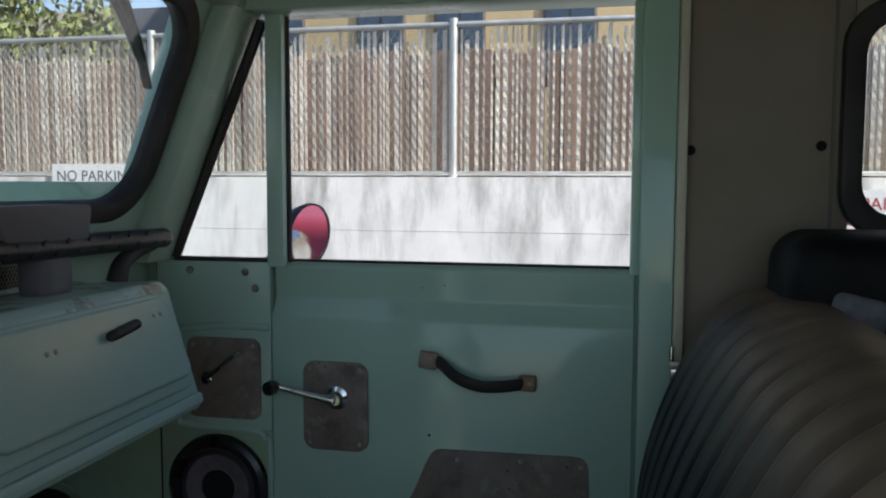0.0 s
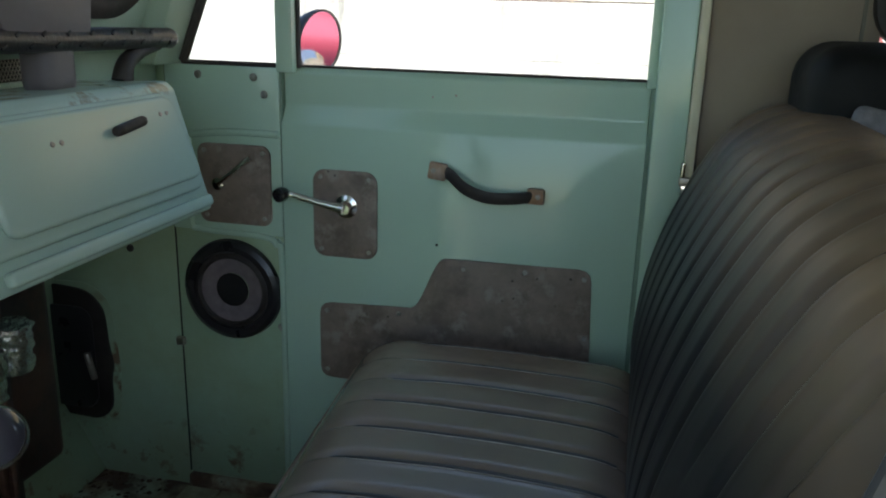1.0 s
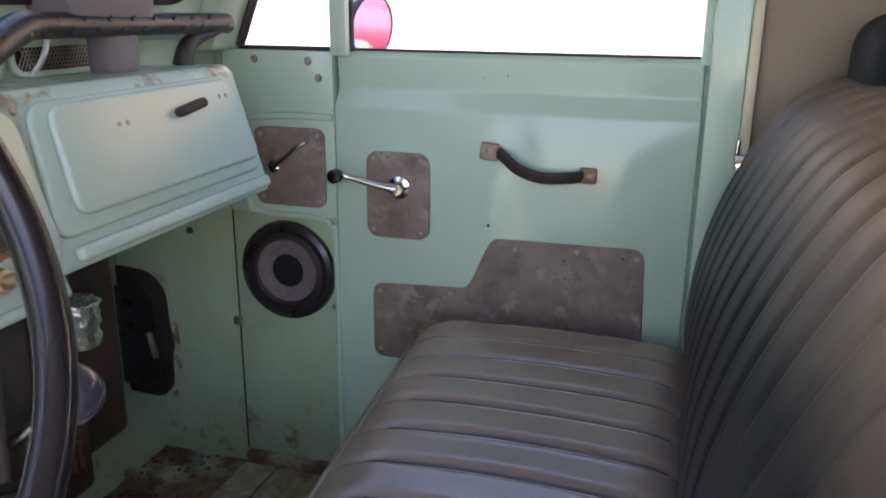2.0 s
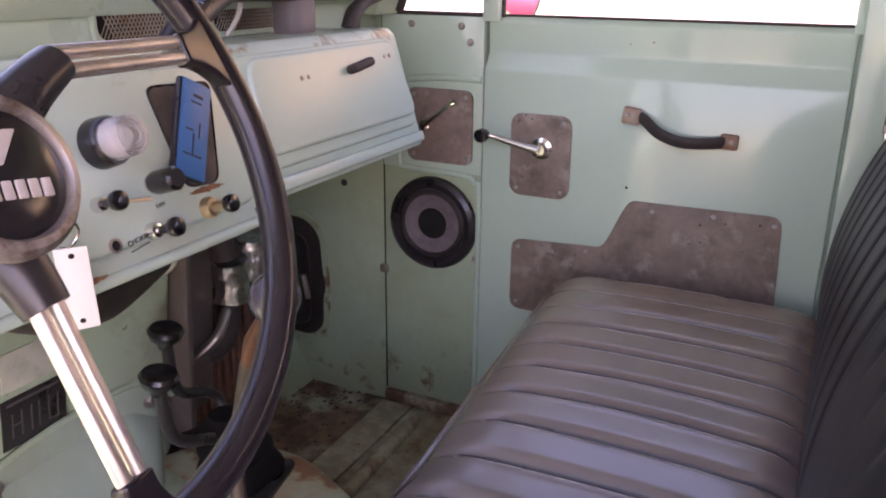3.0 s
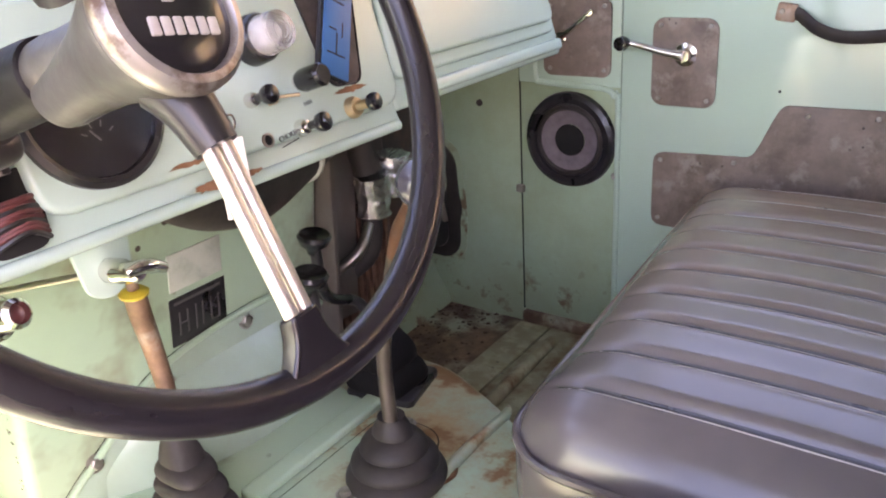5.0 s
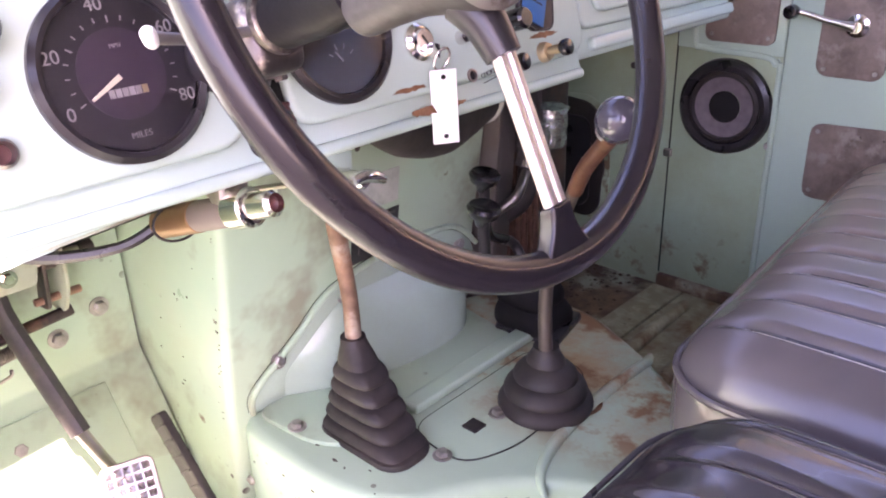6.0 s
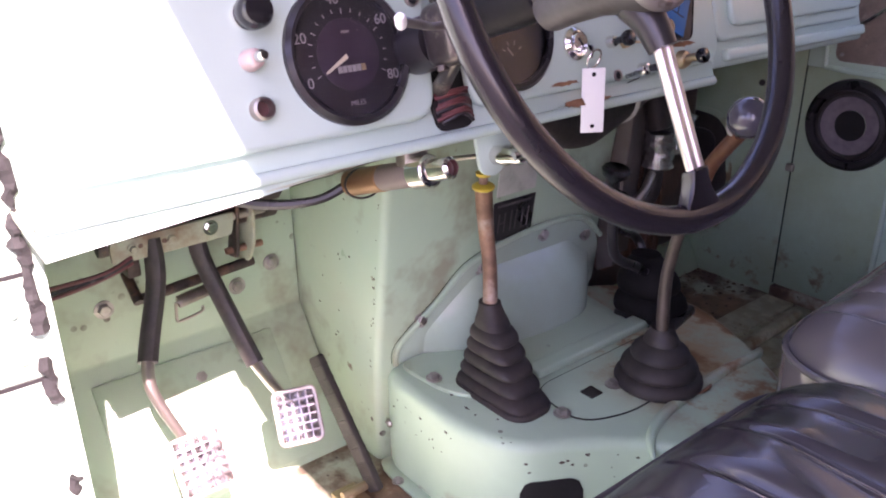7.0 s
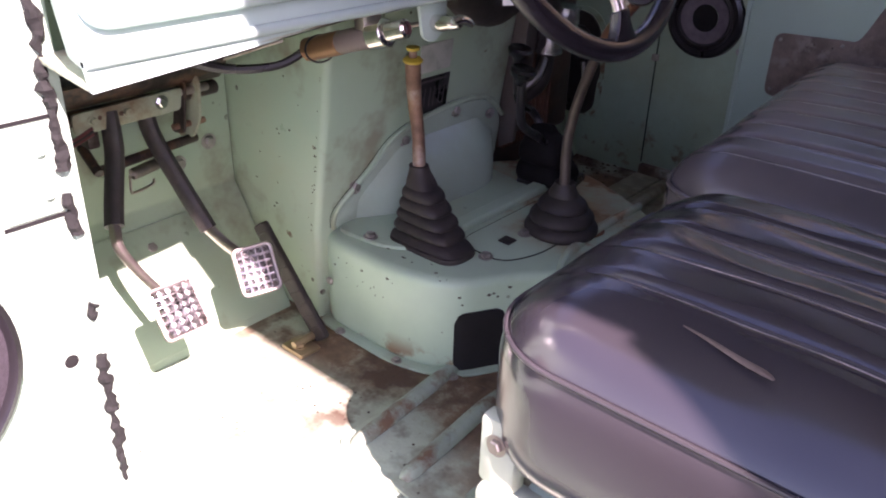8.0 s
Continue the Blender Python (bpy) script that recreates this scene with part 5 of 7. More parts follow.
# one spoke runs down from the hub, two run level from its upper half
for root, top, end, foot in (((-0.0215, -0.028), (-0.0190, -0.058), (-0.0155, -0.158), (-0.0150, -0.1870)),
                             ((0.012, 0.026), (0.040, 0.047), (0.146, 0.047), (0.1818, 0.0475)),
                             ((-0.048, 0.026), (-0.072, 0.047), (-0.146, 0.047), (-0.1818, 0.0475))):
    root, top, end, foot = Vector(root), Vector(top), Vector(end), Vector(foot)
    run = (end - top).normalized()
    across = Vector((-run.y, run.x))
    deg = math.degrees(math.atan2(foot.y, foot.x))
    at = lambda p, h, s=0.0: WM @ Vector((p.x + across.x * s, p.y + across.y * s, h))
    reach = (foot - end).length
    edge = []
    for k in range(9):
        q = k / 8
        edge.append((-0.006 + (reach + 0.006) * q, 0.0098 + 0.020 * q ** 2.2))
    boss = bmesh.new()
    tops, lows = [], []
    for u, w in edge + [(u, -w) for u, w in reversed(edge)]:
        q = (u + 0.006) / (reach + 0.006)
        p = end + run * u
        tops.append(boss.verts.new(at(p, 0.0165 - 0.0085 * q, w)))
        lows.append(boss.verts.new(at(p, 0.0040 - 0.0100 * q, w)))
    boss.faces.new(tops), boss.faces.new(lows[::-1])
    for k in range(len(tops)):
        boss.faces.new((tops[k - 1], tops[k], lows[k], lows[k - 1]))
    bmesh.ops.recalc_face_normals(boss, faces=boss.faces)
    part("rim_joint", bevel(boss, 0.0045, 4, 50), rim_mat, st, sharp=60)
    for s in (-1, 1):
        part("spoke_rod", rod(at(top, 0.0135, s * 0.0050), at(end, 0.0105, s * 0.0048), 0.0042, 0.0041), spoke_chrome, st, "chrome spoke rod")
    part("spoke_root", tube([at(root, 0.004), at((root + top) * 0.5, 0.010), at(top + run * 0.006, 0.0135)], [0.0150, 0.0125, 0.0104], 16, 4, flat=1.15), black_paint, st)
HM = WM @ Matrix.Translation((HU, HV, 0.0))
hub_mat = mat("worn_hub_silver", (0.072, 0.067, 0.064), 0.45, 0.2, var=0.3, scale=22, bump=0.12, second=(0.045, 0.035, 0.030), second_scale=15, second_at=0.57, second_soft=0.08, zones=[((0.15, 0.125, 0.10), 20, 0.61, 0.05, [])])
part("hub_shell", moved(lathe([(0.0165, -0.075), (0.0178, -0.070), (0.0190, -0.050), (0.0222, -0.026), (0.0285, -0.004), (0.0345, 0.014), (0.0365, 0.023), (0.0360, 0.029), (0, 0.029)], 56), HM), hub_mat, st, "worn grey hub shell")
part("hub_bezel", moved(lathe([(0.0366, 0.0225), (0.0380, 0.026), (0.0378, 0.031), (0.0350, 0.0355), (0.0312, 0.0365), (0.0298, 0.034), (0.0298, 0.029), (0.0366, 0.0225)], 56), HM), mat("chipped_bezel", (0.36, 0.33, 0.31), 0.34, 0.6, var=0.12, scale=20, bump=0.06, second=(0.11, 0.065, 0.045), second_scale=17, second_at=0.53, second_soft=0.05), st, "worn silver bezel with brown chips")
horn = part("horn_pad", moved(lathe([(0.0294, 0.029), (0.0294, 0.0325), (0.024, 0.0350), (0.012, 0.0362), (0, 0.0365)], 56), HM), bakelite, st, "black horn pad with pale emblem bars")
em = HM @ Matrix.Translation((0, 0, 0.0360)) @ Matrix.Rotation(radians(-8), 4, "Z")
emblem_ink = mat("worn_emblem", (0.42, 0.39, 0.37), 0.5, var=0.15, scale=120)
part("emblem_mark", moved(prism(rounded([(-0.0085, 0.0025), (-0.0015, 0.0025), (0.0095, 0.0185), (0.0025, 0.0185)], 0.001, 2), "z", -0.0012, 0.0006, 0.0003), em), emblem_ink, horn, "pale slanted emblem")
for k in range(6):
    x = -0.0158 + 0.00632 * k
    w, h, dy = (0.0024, 0.0042, -0.0084 - 0.012 * abs(x))
    part("emblem_bar", moved(prism(rounded([(x - w, dy - h), (x + w, dy - h), (x + w, dy + h), (x - w, dy + h)], 0.0008, 2), "z", -0.0020, 0.0009, 0.0003), em), emblem_ink, horn, "pale block in place of a letter")

dark_chrome = mat("tarnished_metal", (0.10, 0.085, 0.08), 0.32, 0.8, var=0.4, scale=25, bump=0.1, second=(0.40, 0.35, 0.28), second_scale=20, second_at=0.62, second_soft=0.05)
co = thing("steering_column", col_pt(-0.25), "steering column with a black collar and worn metal sleeve", "steering column")
part("tube", rod(col_pt(-0.46), col_pt(-0.08), 0.0165), black_paint, co)
part("sleeve", moved(lathe([(0.0160, -0.112), (0.0172, -0.110), (0.0176, -0.098), (0.0168, -0.094), (0.0165, -0.062)], 36), CM), hub_mat, co, "worn grey sleeve")
part("brass_plate", moved(prism(rounded([(-0.006, -0.112), (0.009, -0.112), (0.009, -0.088), (-0.006, -0.088)], 0.002, 2), "y", -0.0195, -0.0160, 0.001), CM), brass, co, "bright worn brass plate")
part("collar", moved(lathe([(0.0170, -0.190), (0.0212, -0.188), (0.0218, -0.183), (0.0216, -0.140), (0.0205, -0.118), (0.0195, -0.110), (0.0165, -0.108)], 36), CM), mat("dull_black_collar", (0.0055, 0.0045, 0.0060), 0.5, var=0.4, scale=30, bump=0.12, spec=0.22), co, "black switch collar")
part("clamp", moved(soft_box(-0.024, 0.024, -0.036, 0.021, -0.243, -0.196, 0.012, 0.006), CM), dark_chrome, co, "tarnished cast clamp")
part("clamp_ring", moved(lathe([(0.0212, -0.196), (0.0242, -0.194), (0.0242, -0.188), (0.0212, -0.186)], 36), CM), dark_chrome, co)
part("lower_shroud", moved(lathe([(0.018, -0.33), (0.025, -0.315), (0.026, -0.265), (0.023, -0.245)], 28), CM @ Matrix.Translation((0, -0.010, 0))), black_paint, co)
part("stay", rod(col_pt(-0.225, 0.0, -0.03), (-0.47, 0.352, 0.60), 0.007, 0.010), dark_chrome, co)
for s in (-1, 1):
    bolt(co, col_pt(-0.228, s * 0.016, -0.034), tuple(-CM.col[1].xyz), 0.0055, dark_chrome)
sk = part("indicator_stalk", tube([col_pt(-0.196, -0.020, -0.004), col_pt(-0.192, -0.050, -0.004), (-0.288, 0.205, 0.712), (-0.276, 0.176, 0.718)], [0.0038, 0.0034, 0.0033, 0.0036], 10), mat("grey_stalk", (0.19, 0.175, 0.165), 0.35, 0.6, var=0.2), co, "thin grey indicator stalk")
part("stalk_tip", moved(lathe([(0.0032, -0.003), (0.0042, 0.0), (0.0042, 0.007), (0.003, 0.009), (0, 0.009)], 16), along((-0.277, 0.178, 0.716), (-0.262, 0.165, 0.735))), white_card, sk, "pale worn tip")


# ---------------------------------------------------------------- seats
def pleat(d, depth):
    """Height across a stitched pleat: a raised lip, then a crease that rises slowly on its far side."""
    lip = 0.0012 * math.exp(-((d + 0.0105) / 0.0040) ** 2)
    crease = depth * math.exp(-((d / (0.0055 if d < 0 else 0.0085)) ** 2))
    return lip - crease


def seat_body(x0, x1, y0, y1, z0, z1, r, rz, grooves, depth=0.009, creased=0.001):
    """A padded cushion with pleats that run fore and aft."""
    bm = bmesh.new()
    bm = soft_box(x0, x1, y0, y1, z0, z1, r, (0.011, 0.0032, 0.011), rz)
    zm = z1 - rz * 0.9
    for v in bm.verts:
        c = v.co
        if c.z > zm:
            k = min(1.0, (c.z - zm) / (rz * 0.5))
            u = (c.x - x0) / (x1 - x0)
            w = (c.y - y0) / (y1 - y0)
            dz = 0.016 * math.sin(math.pi * min(max(u, 0), 1)) ** 0.6 * math.sin(math.pi * min(max(w, 0), 1)) ** 0.6
            fade = min(1.0, max(0.0, (c.x - x0 - 0.030) / 0.07))
            for i, y in enumerate(grooves):
                d = c.y - y - 0.003 * noise.noise(Vector((c.x * 5, i * 3.1, 0.3)))
                dz += fade * pleat(d, depth) * (1.0 if y < 0.9 else max(0.30, 1.0 - 2.2 * (y - 0.9)))
            dz += 0.0012 * noise.noise(Vector((c.x * 9, c.y * 9, 0.7)))
            dz += creased * noise.noise(Vector((c.x * 7 + c.y * 16, c.y * 9 - c.x * 5, 2.7)))
            c.z += dz * k
    return bm


def loop_pts(x0, x1, y0, y1, r, z, n=7):
    return [(p[0], p[1], z) for p in rrect((x0 + x1) / 2, (y0 + y1) / 2, x1 - x0, y1 - y0, r, n)]


def square_far(bm):
    for v in bm.verts:
        t = min(1.0, max(0.0, (v.co.y - 0.80) / 0.57))
        if v.co.x < -0.02:
            v.co.x -= 0.045 * t
    return bm


seam_mat = mat("worn_seam_highlight", (0.44, 0.37, 0.33), 0.36, var=0.3, scale=40, bump=0.05)


def seam_lines(body, parent, grooves, x0, x1, off=-0.0092):
    """Thin worn ridges, highlight in their colour, along the near lip of each pleat."""
    tree = BVHTree.FromObject(body, bpy.context.evaluated_depsgraph_get())
    at = WORLD_AT[body.name]
    for i, y in enumerate(grooves):
        pts = []
        for k in range(25):
            x = x0 + (x1 - x0) * k / 24
            yy = y + off + 0.003 * noise.noise(Vector((x * 5, i * 3.1, 0.3)))
            hit = tree.ray_cast(Vector((x, yy, 1.0)) - at, Vector((0, 0, -1)))
            if hit[0]:
                pts.append(hit[0] + at + Vector((0, 0, -0.0004)))
        if pts:
            low = [p + Vector((0, 0.0118, -0.0050)) for p in pts]
            # Dark tube laid in the crease to deepen its shade.
            part("welt", tube(low, [0.0008, 0.0026, 0.0028, 0.0028, 0.0022], 6, 0), piping, parent)
        part("seam", tube(pts, [0.0003, 0.0011, 0.0012, 0.0012, 0.0010], 6, 0), seam_mat, parent)


ps = thing("passenger_bench_seat", (0.0, 1.0, 0.0), "black pleated vinyl bench seat with a dusty brown cushion", "car seat", "seats")
g_p = [0.685 + 0.0695 * k for k in range(10)]
cushion = part("cushion", square_far(seat_body(-0.218, 0.20, 0.615, 1.372, 0.19, 0.378, 0.085, 0.07, g_p, 0.013)), vinyl_dust_sheen, ps, "pleated cushion, dusty brown towards the door, sheen in its colour", 180)
seam_lines(cushion, cushion, g_p, -0.185, 0.145)
part("cushion_piping", square_far(tube(loop_pts(-0.214, 0.20, 0.611, 1.374, 0.084, 0.326, 9), 0.0045, 8, 0, closed=True)), vinyl_dust_sheen, ps)
part("base_frame", box(-0.165, 0.22, 0.65, 1.36, 0.0, 0.205, 0.01), paint, ps, "mint painted seat box")
LEAN = radians(14.6)


def bow(z):
    return 0.161 + 0.86 * max(0.0, z - 0.40) ** 2


def backrest(y0, y1, z0, z1, grooves):
    """A padded back that stands upright below and leans away above."""
    bm = soft_box(0.0, 0.125, y0, y1, z0, z1, 0.05, (0.011, 0.0032, 0.009), 0.055)
    for v in bm.verts:
        c = v.co
        h = (c.z - z0) / (z1 - z0)
        top = min(1.0, max(0.0, (z1 + 0.03 - c.z) / 0.05))
        if c.x < 0.06:
            c.x -= 0.010 * math.sin(math.pi * min(max(h, 0), 1)) ** 0.7
            for i, y in enumerate(grooves):
                d = c.y - y - 0.003 * noise.noise(Vector((c.z * 6, i * 2.3, 0.9)))
                low = 1.0 if y > 0.72 else min(1.0, max(0.0, (c.z - 0.58) / 0.08))
                c.x -= top * low * pleat(d, 0.0135)
        c.x += bow(c.z)
    return bm


part("backrest", backrest(0.508, 1.372, 0.335, 0.762, [0.560 + 0.0625 * k for k in range(13)]), vinyl_back_toplight, ps, "pleated black vinyl backrest, brown with wear and painted light at the top", 180)
part("backrest_piping", tube([(x + bow(z), 0.516, z) for x, z in rrect(0.0625, 0.546, 0.128, 0.424, 0.05, 9)], 0.005, 8, 0, closed=True), piping, ps)
part("backrest_end", prism([(x + bow(z), z) for x, z in rrect(0.065, 0.54, 0.095, 0.38, 0.04, 6)], "y", 0.500, 0.53, 0.006), black_paint, ps, "black end plate")

ds = thing("driver_seat", (0.1, 0.35, 0.0), "black pleated vinyl driver's seat on a mint base", "car seat", "seats")
g_d = [0.250, 0.317, 0.386, 0.455, 0.52]
cushion = part("cushion", seat_body(-0.155, 0.36, 0.135, 0.585, 0.165, 0.388, 0.10, 0.075, g_d, 0.011, 0.005), vinyl, ds, "pleated black vinyl cushion", 180)
seam_lines(cushion, cushion, g_d, -0.085, 0.33)
part("cushion_piping", tube(loop_pts(-0.1515, 0.358, 0.1385, 0.582, 0.098, 0.342, 9), 0.0027, 8, 0, closed=True), piping, ds)
part("base_frame", box(-0.09, 0.34, 0.17, 0.56, 0.02, 0.17, 0.01), paint, ds, "mint painted seat frame")
part("backrest", moved(soft_box(0.0, 0.11, 0.14, 0.49, 0.0, 0.42, 0.05, 0.02, 0.06), Matrix.Translation((0.37, 0, 0.34)) @ Matrix.Rotation(LEAN, 4, "Y")), vinyl, ds)
part("scuff", moved(tube([(-0.044, 0, 0), (-0.02, 0.0005, 0.0006), (0.015, -0.0005, 0.0008), (0.036, 0.0005, 0.0006), (0.046, 0, 0)], [0.0006, 0.0020, 0.0034, 0.0038, 0.0012], 10, 6), pose(0.068, 0.200, 0.3962, 6, -1, -16) @ Matrix.Diagonal((1, 1, 0.45, 1))), mat("tan_scuff", (0.17, 0.125, 0.105), 0.5, var=0.3, scale=80), ds, "tan scuff mark on the cushion")
ad = part("slide_bracket", join(box(-0.135, -0.09, 0.150, 0.175, 0.165, 0.25, 0.006), box(-0.13, -0.05, 0.138, 0.178, 0.12, 0.168, 0.008)), mat("cream_bracket", (0.50, 0.55, 0.43), 0.4, spots=(0.12, 0.08, 0.05), spot_amount=0.5), ds, "chipped pale slide bracket")
bolt(ad, (-0.112, 0.150, 0.222), (0, -1, 0.1), 0.008, steel)
bolt(ad, (-0.075, 0.138, 0.148), (0, -1, 0.3), 0.008, steel)
part("slide_rail", box(-0.12, 0.30, 0.145, 0.175, 0.0, 0.12, 0.008), paint, ds)

rs = thing("rear_seat", (0.46, 1.27, 0.62), "black padded rear seat back beside the side window", "seat")
part("backrest", soft_box(0.318, 0.70, 1.19, 1.37, 0.42, 0.840, 0.045, 0.014), matte_black, rs)
part("pouch", moved(soft_box(-0.03, 0.03, -0.012, 0.012, -0.035, 0.03, 0.011, 0.008), pose(0.388, 1.182, 0.742, 0, 12, 0)), fabric, rs, "grey patterned cloth pouch")
part("support", box(0.34, 0.66, 1.22, 1.36, 0.0, 0.43, 0.01), black_paint, rs)


# ---------------------------------------------------------------- levers on the gearbox cover
def bellows(path_top, base_c, base_w, base_l, top_r, z0, z1, folds, square, tilt=(0, 0)):
    bm = bmesh.new()
    n, rings = 40, []
    body, per = 0.74, 9                      # the folds fill the lower part, a smooth collar the rest
    steps = [k / (folds * per) * body for k in range(folds * per + 1)] + [body + (1 - body) * k / 6 for k in range(1, 7)]
    for t in steps:
        u = min(1.0, t / body)
        bend = 0.9 if square else 1.7
        w = base_w + (top_r * 1.55 - base_w) * u ** bend if t <= body else top_r * (1.55 - 0.55 * ease((t - body) / (1 - body)))
        ln = base_l + (top_r * 1.75 - base_l) * u ** bend if t <= body else top_r * (1.75 - 0.75 * ease((t - body) / (1 - body)))
        ripple = 0.0085 * (1 - 0.45 * u) * (abs(math.sin(math.pi * folds * u)) ** 0.55 - 0.62) if t <= body else -0.0085 * 0.55 * 0.62 * (1 - (t - body) / (1 - body))
        cx = base_c[0] + (path_top[0] - base_c[0]) * t
        cy = base_c[1] + (path_top[1] - base_c[1]) * t
        ring = []
        for j in range(n):
            a = 2 * math.pi * j / n
            ca, sa = math.cos(a), math.sin(a)
            e = (2 / (5 - 3 * t)) if square else 1.0
            px = math.copysign(abs(ca) ** e, ca) * (ln + ripple)
            py = math.copysign(abs(sa) ** e, sa) * (w + ripple)
            ring.append(bm.verts.new((cx + px, cy + py, z0 + (z1 - z0) * t)))
        rings.append(ring)
    for a, b in zip(rings, rings[1:]):
        for j in range(n):
            bm.faces.new((a[j], a[(j + 1) % n], b[(j + 1) % n], b[j]))
    bm.faces.new(rings[-1])
    bm.faces.new(rings[0][::-1])
    return bm


hb = thing("transfer_lever", (-0.50, 0.505, 0.165), "rusty lever with a yellow ring in a black bellows boot", "lever")
part("boot", bellows((-0.558, 0.519), (-0.514, 0.504), 0.034, 0.069, 0.0155, 0.168, 0.288, 5, True), rubber, hb, "black rectangular bellows boot")
part("boot_rim", prism(rrect(-0.514, 0.504, 0.148, 0.077, 0.03), "z", 0.164, 0.174, 0.004), rubber, hb)
part("shaft", tube([(-0.556, 0.518, 0.275), (-0.566, 0.526, 0.33), (-0.575, 0.527, 0.38), (-0.572, 0.520, 0.42), (-0.570, 0.516, 0.452)], [0.0105, 0.0100, 0.0108, 0.0118, 0.0118], 14), rusty, hb, "rusty tape wrapped shaft")
part("ring", moved(lathe([(0.0115, -0.004), (0.0148, -0.002), (0.0155, 0.001), (0.0120, 0.004), (0.006, 0.005)], 24), along((-0.570, 0.516, 0.452), (-0.568, 0.514, 0.50))), yellow, hb, "yellow plastic ring")
part("stub", rod((-0.5698, 0.5158, 0.456), (-0.569, 0.515, 0.468), 0.0062), rusty, hb)
part("upper_ring", moved(lathe([(0.006, -0.003), (0.0098, -0.002), (0.0102, 0.002), (0.005, 0.0035)], 20), along((-0.569, 0.515, 0.470), (-0.567, 0.513, 0.52))), yellow, hb, "small yellow plastic ring")

gl_ = thing("gear_lever", (-0.39, 0.69, 0.165), "bent steel gear lever with a grey ball knob", "gear lever")
part("boot", bellows((-0.400, 0.700), (-0.396, 0.696), 0.060, 0.060, 0.0165, 0.166, 0.252, 3, False), rubber, gl_, "round black rubber boot")
part("shaft", tube([(-0.394, 0.692, 0.235), (-0.402, 0.700, 0.33), (-0.375, 0.690, 0.43), (-0.315, 0.640, 0.52), (-0.262, 0.604, 0.575)], [0.009, 0.0085, 0.008, 0.0075, 0.007], 14), mat("brown_steel", (0.10, 0.078, 0.062), 0.45, 0.4, var=0.3, scale=30, bump=0.1), gl_, "brownish steel shaft")
part("upper_sleeve", tube([(-0.34, 0.661, 0.484), (-0.315, 0.640, 0.52), (-0.268, 0.608, 0.568)], 0.0088, 12), mat("dark_brown_sleeve", (0.13, 0.055, 0.03), 0.5, 0.3, var=0.35, scale=30, bump=0.15), gl_, "brown sleeve")
part("knob", moved(lathe([(0.009, -0.024), (0.016, -0.018), (0.021, -0.006), (0.0215, 0.004), (0.017, 0.015), (0.009, 0.0205), (0, 0.022)], 32), along((-0.255, 0.598, 0.588), (-0.23, 0.58, 0.61))), mat("grey_knob", (0.055, 0.052, 0.068), 0.16, coat=0.5, bump=0), gl_, "glossy grey ball knob")
part("ferrule", moved(lathe([(0.010, -0.034), (0.012, -0.030), (0.0115, -0.020), (0.009, -0.018)], 20), along((-0.255, 0.598, 0.588), (-0.23, 0.58, 0.61))), alloy, gl_)
part("label_scrap", box(-0.447, -0.425, 0.590, 0.612, 0.1655, 0.1695, 0.001), rubber, gl_)

tl = thing("drive_levers", (-0.53, 0.86, 0.165), "pair of bent black levers with cupped knobs", "lever")
part("plate", moved(prism(rrect(0, 0, 0.105, 0.10, 0.01), "z", -0.004, 0.008, 0.003), pose(-0.530, 0.862, 0.168, 0, 0, 12)), black_paint, tl)
part("gaiter", bellows((-0.548, 0.850), (-0.534, 0.858), 0.050, 0.048, 0.024, 0.172, 0.272, 2, True), mat("sooty_rubber", (0.007, 0.006, 0.006), 0.75, var=0.3, scale=30, bump=0.15, spec=0.2), tl, "black rubber gaiter")
for nm, k, bend in (("rear_lever", (-0.487, 0.683, 0.416), (-0.497, 0.70, 0.335)), ("front_lever", (-0.552, 0.762, 0.424), (-0.560, 0.775, 0.345))):
    lv = part(nm, tube([(-0.540, 0.855, 0.235), (bend[0] - 0.02, bend[1] + 0.09, bend[2] - 0.06), (bend[0] - 0.004, bend[1] + 0.01, bend[2] - 0.01), (k[0], k[1], k[2] - 0.012)], 0.0075, 12), black_paint, tl)
    part("knob", moved(lathe([(0.008, -0.018), (0.010, -0.010), (0.019, -0.003), (0.022, 0.006), (0.019, 0.010), (0.010, 0.007), (0, 0.006)], 28), along(k, (k[0] + 0.01, k[1], k[2] + 0.05))), bakelite, lv, "black cupped knob")

# data plate and label on the tower
tw = lambda z: -0.672 + 0.146 * (z - 0.17)


def tower_plate(name, y0, y1, z0, z1, material, label, cat):
    p = thing(name, (tw((z0 + z1) / 2), (y0 + y1) / 2, (z0 + z1) / 2), label, cat)
    bm = prism([(y0, z0), (y1, z0), (y1, z1), (y0, z1)], "x", 0.0, 0.0022, 0.0008)
    for v in bm.verts:
        v.co.x += tw(v.co.z) - 0.0002
    part("plate", bm, material, p)
    return p


dp = tower_plate("data_plate", 0.599, 0.684, 0.325, 0.390, black_paint, "black shift pattern plate with worn pale bars", "plate")
for y, z, w, h in ((0.649, 0.376, 0.070, 0.004), (0.620, 0.347, 0.002, 0.032), (0.632, 0.347, 0.002, 0.032), (0.626, 0.347, 0.012, 0.002), (0.645, 0.347, 0.002, 0.034), (0.655, 0.347, 0.002, 0.034), (0.668, 0.347, 0.002, 0.034), (0.680, 0.347, 0.002, 0.034), (0.674, 0.331, 0.012, 0.002)):
    y, z = y - 0.008, z + 0.007
    bm = box(0, 0.0006, y - w / 2, y + w / 2, z - h / 2, z + h / 2, 0)
    for v in bm.verts:
        v.co.x += tw(v.co.z) + 0.0021
    part("worn_bar", bm, mat("worn_pale", (0.085, 0.08, 0.078), 0.6, bump=0) if "worn_pale" not in bpy.data.materials else bpy.data.materials["worn_pale"], dp)
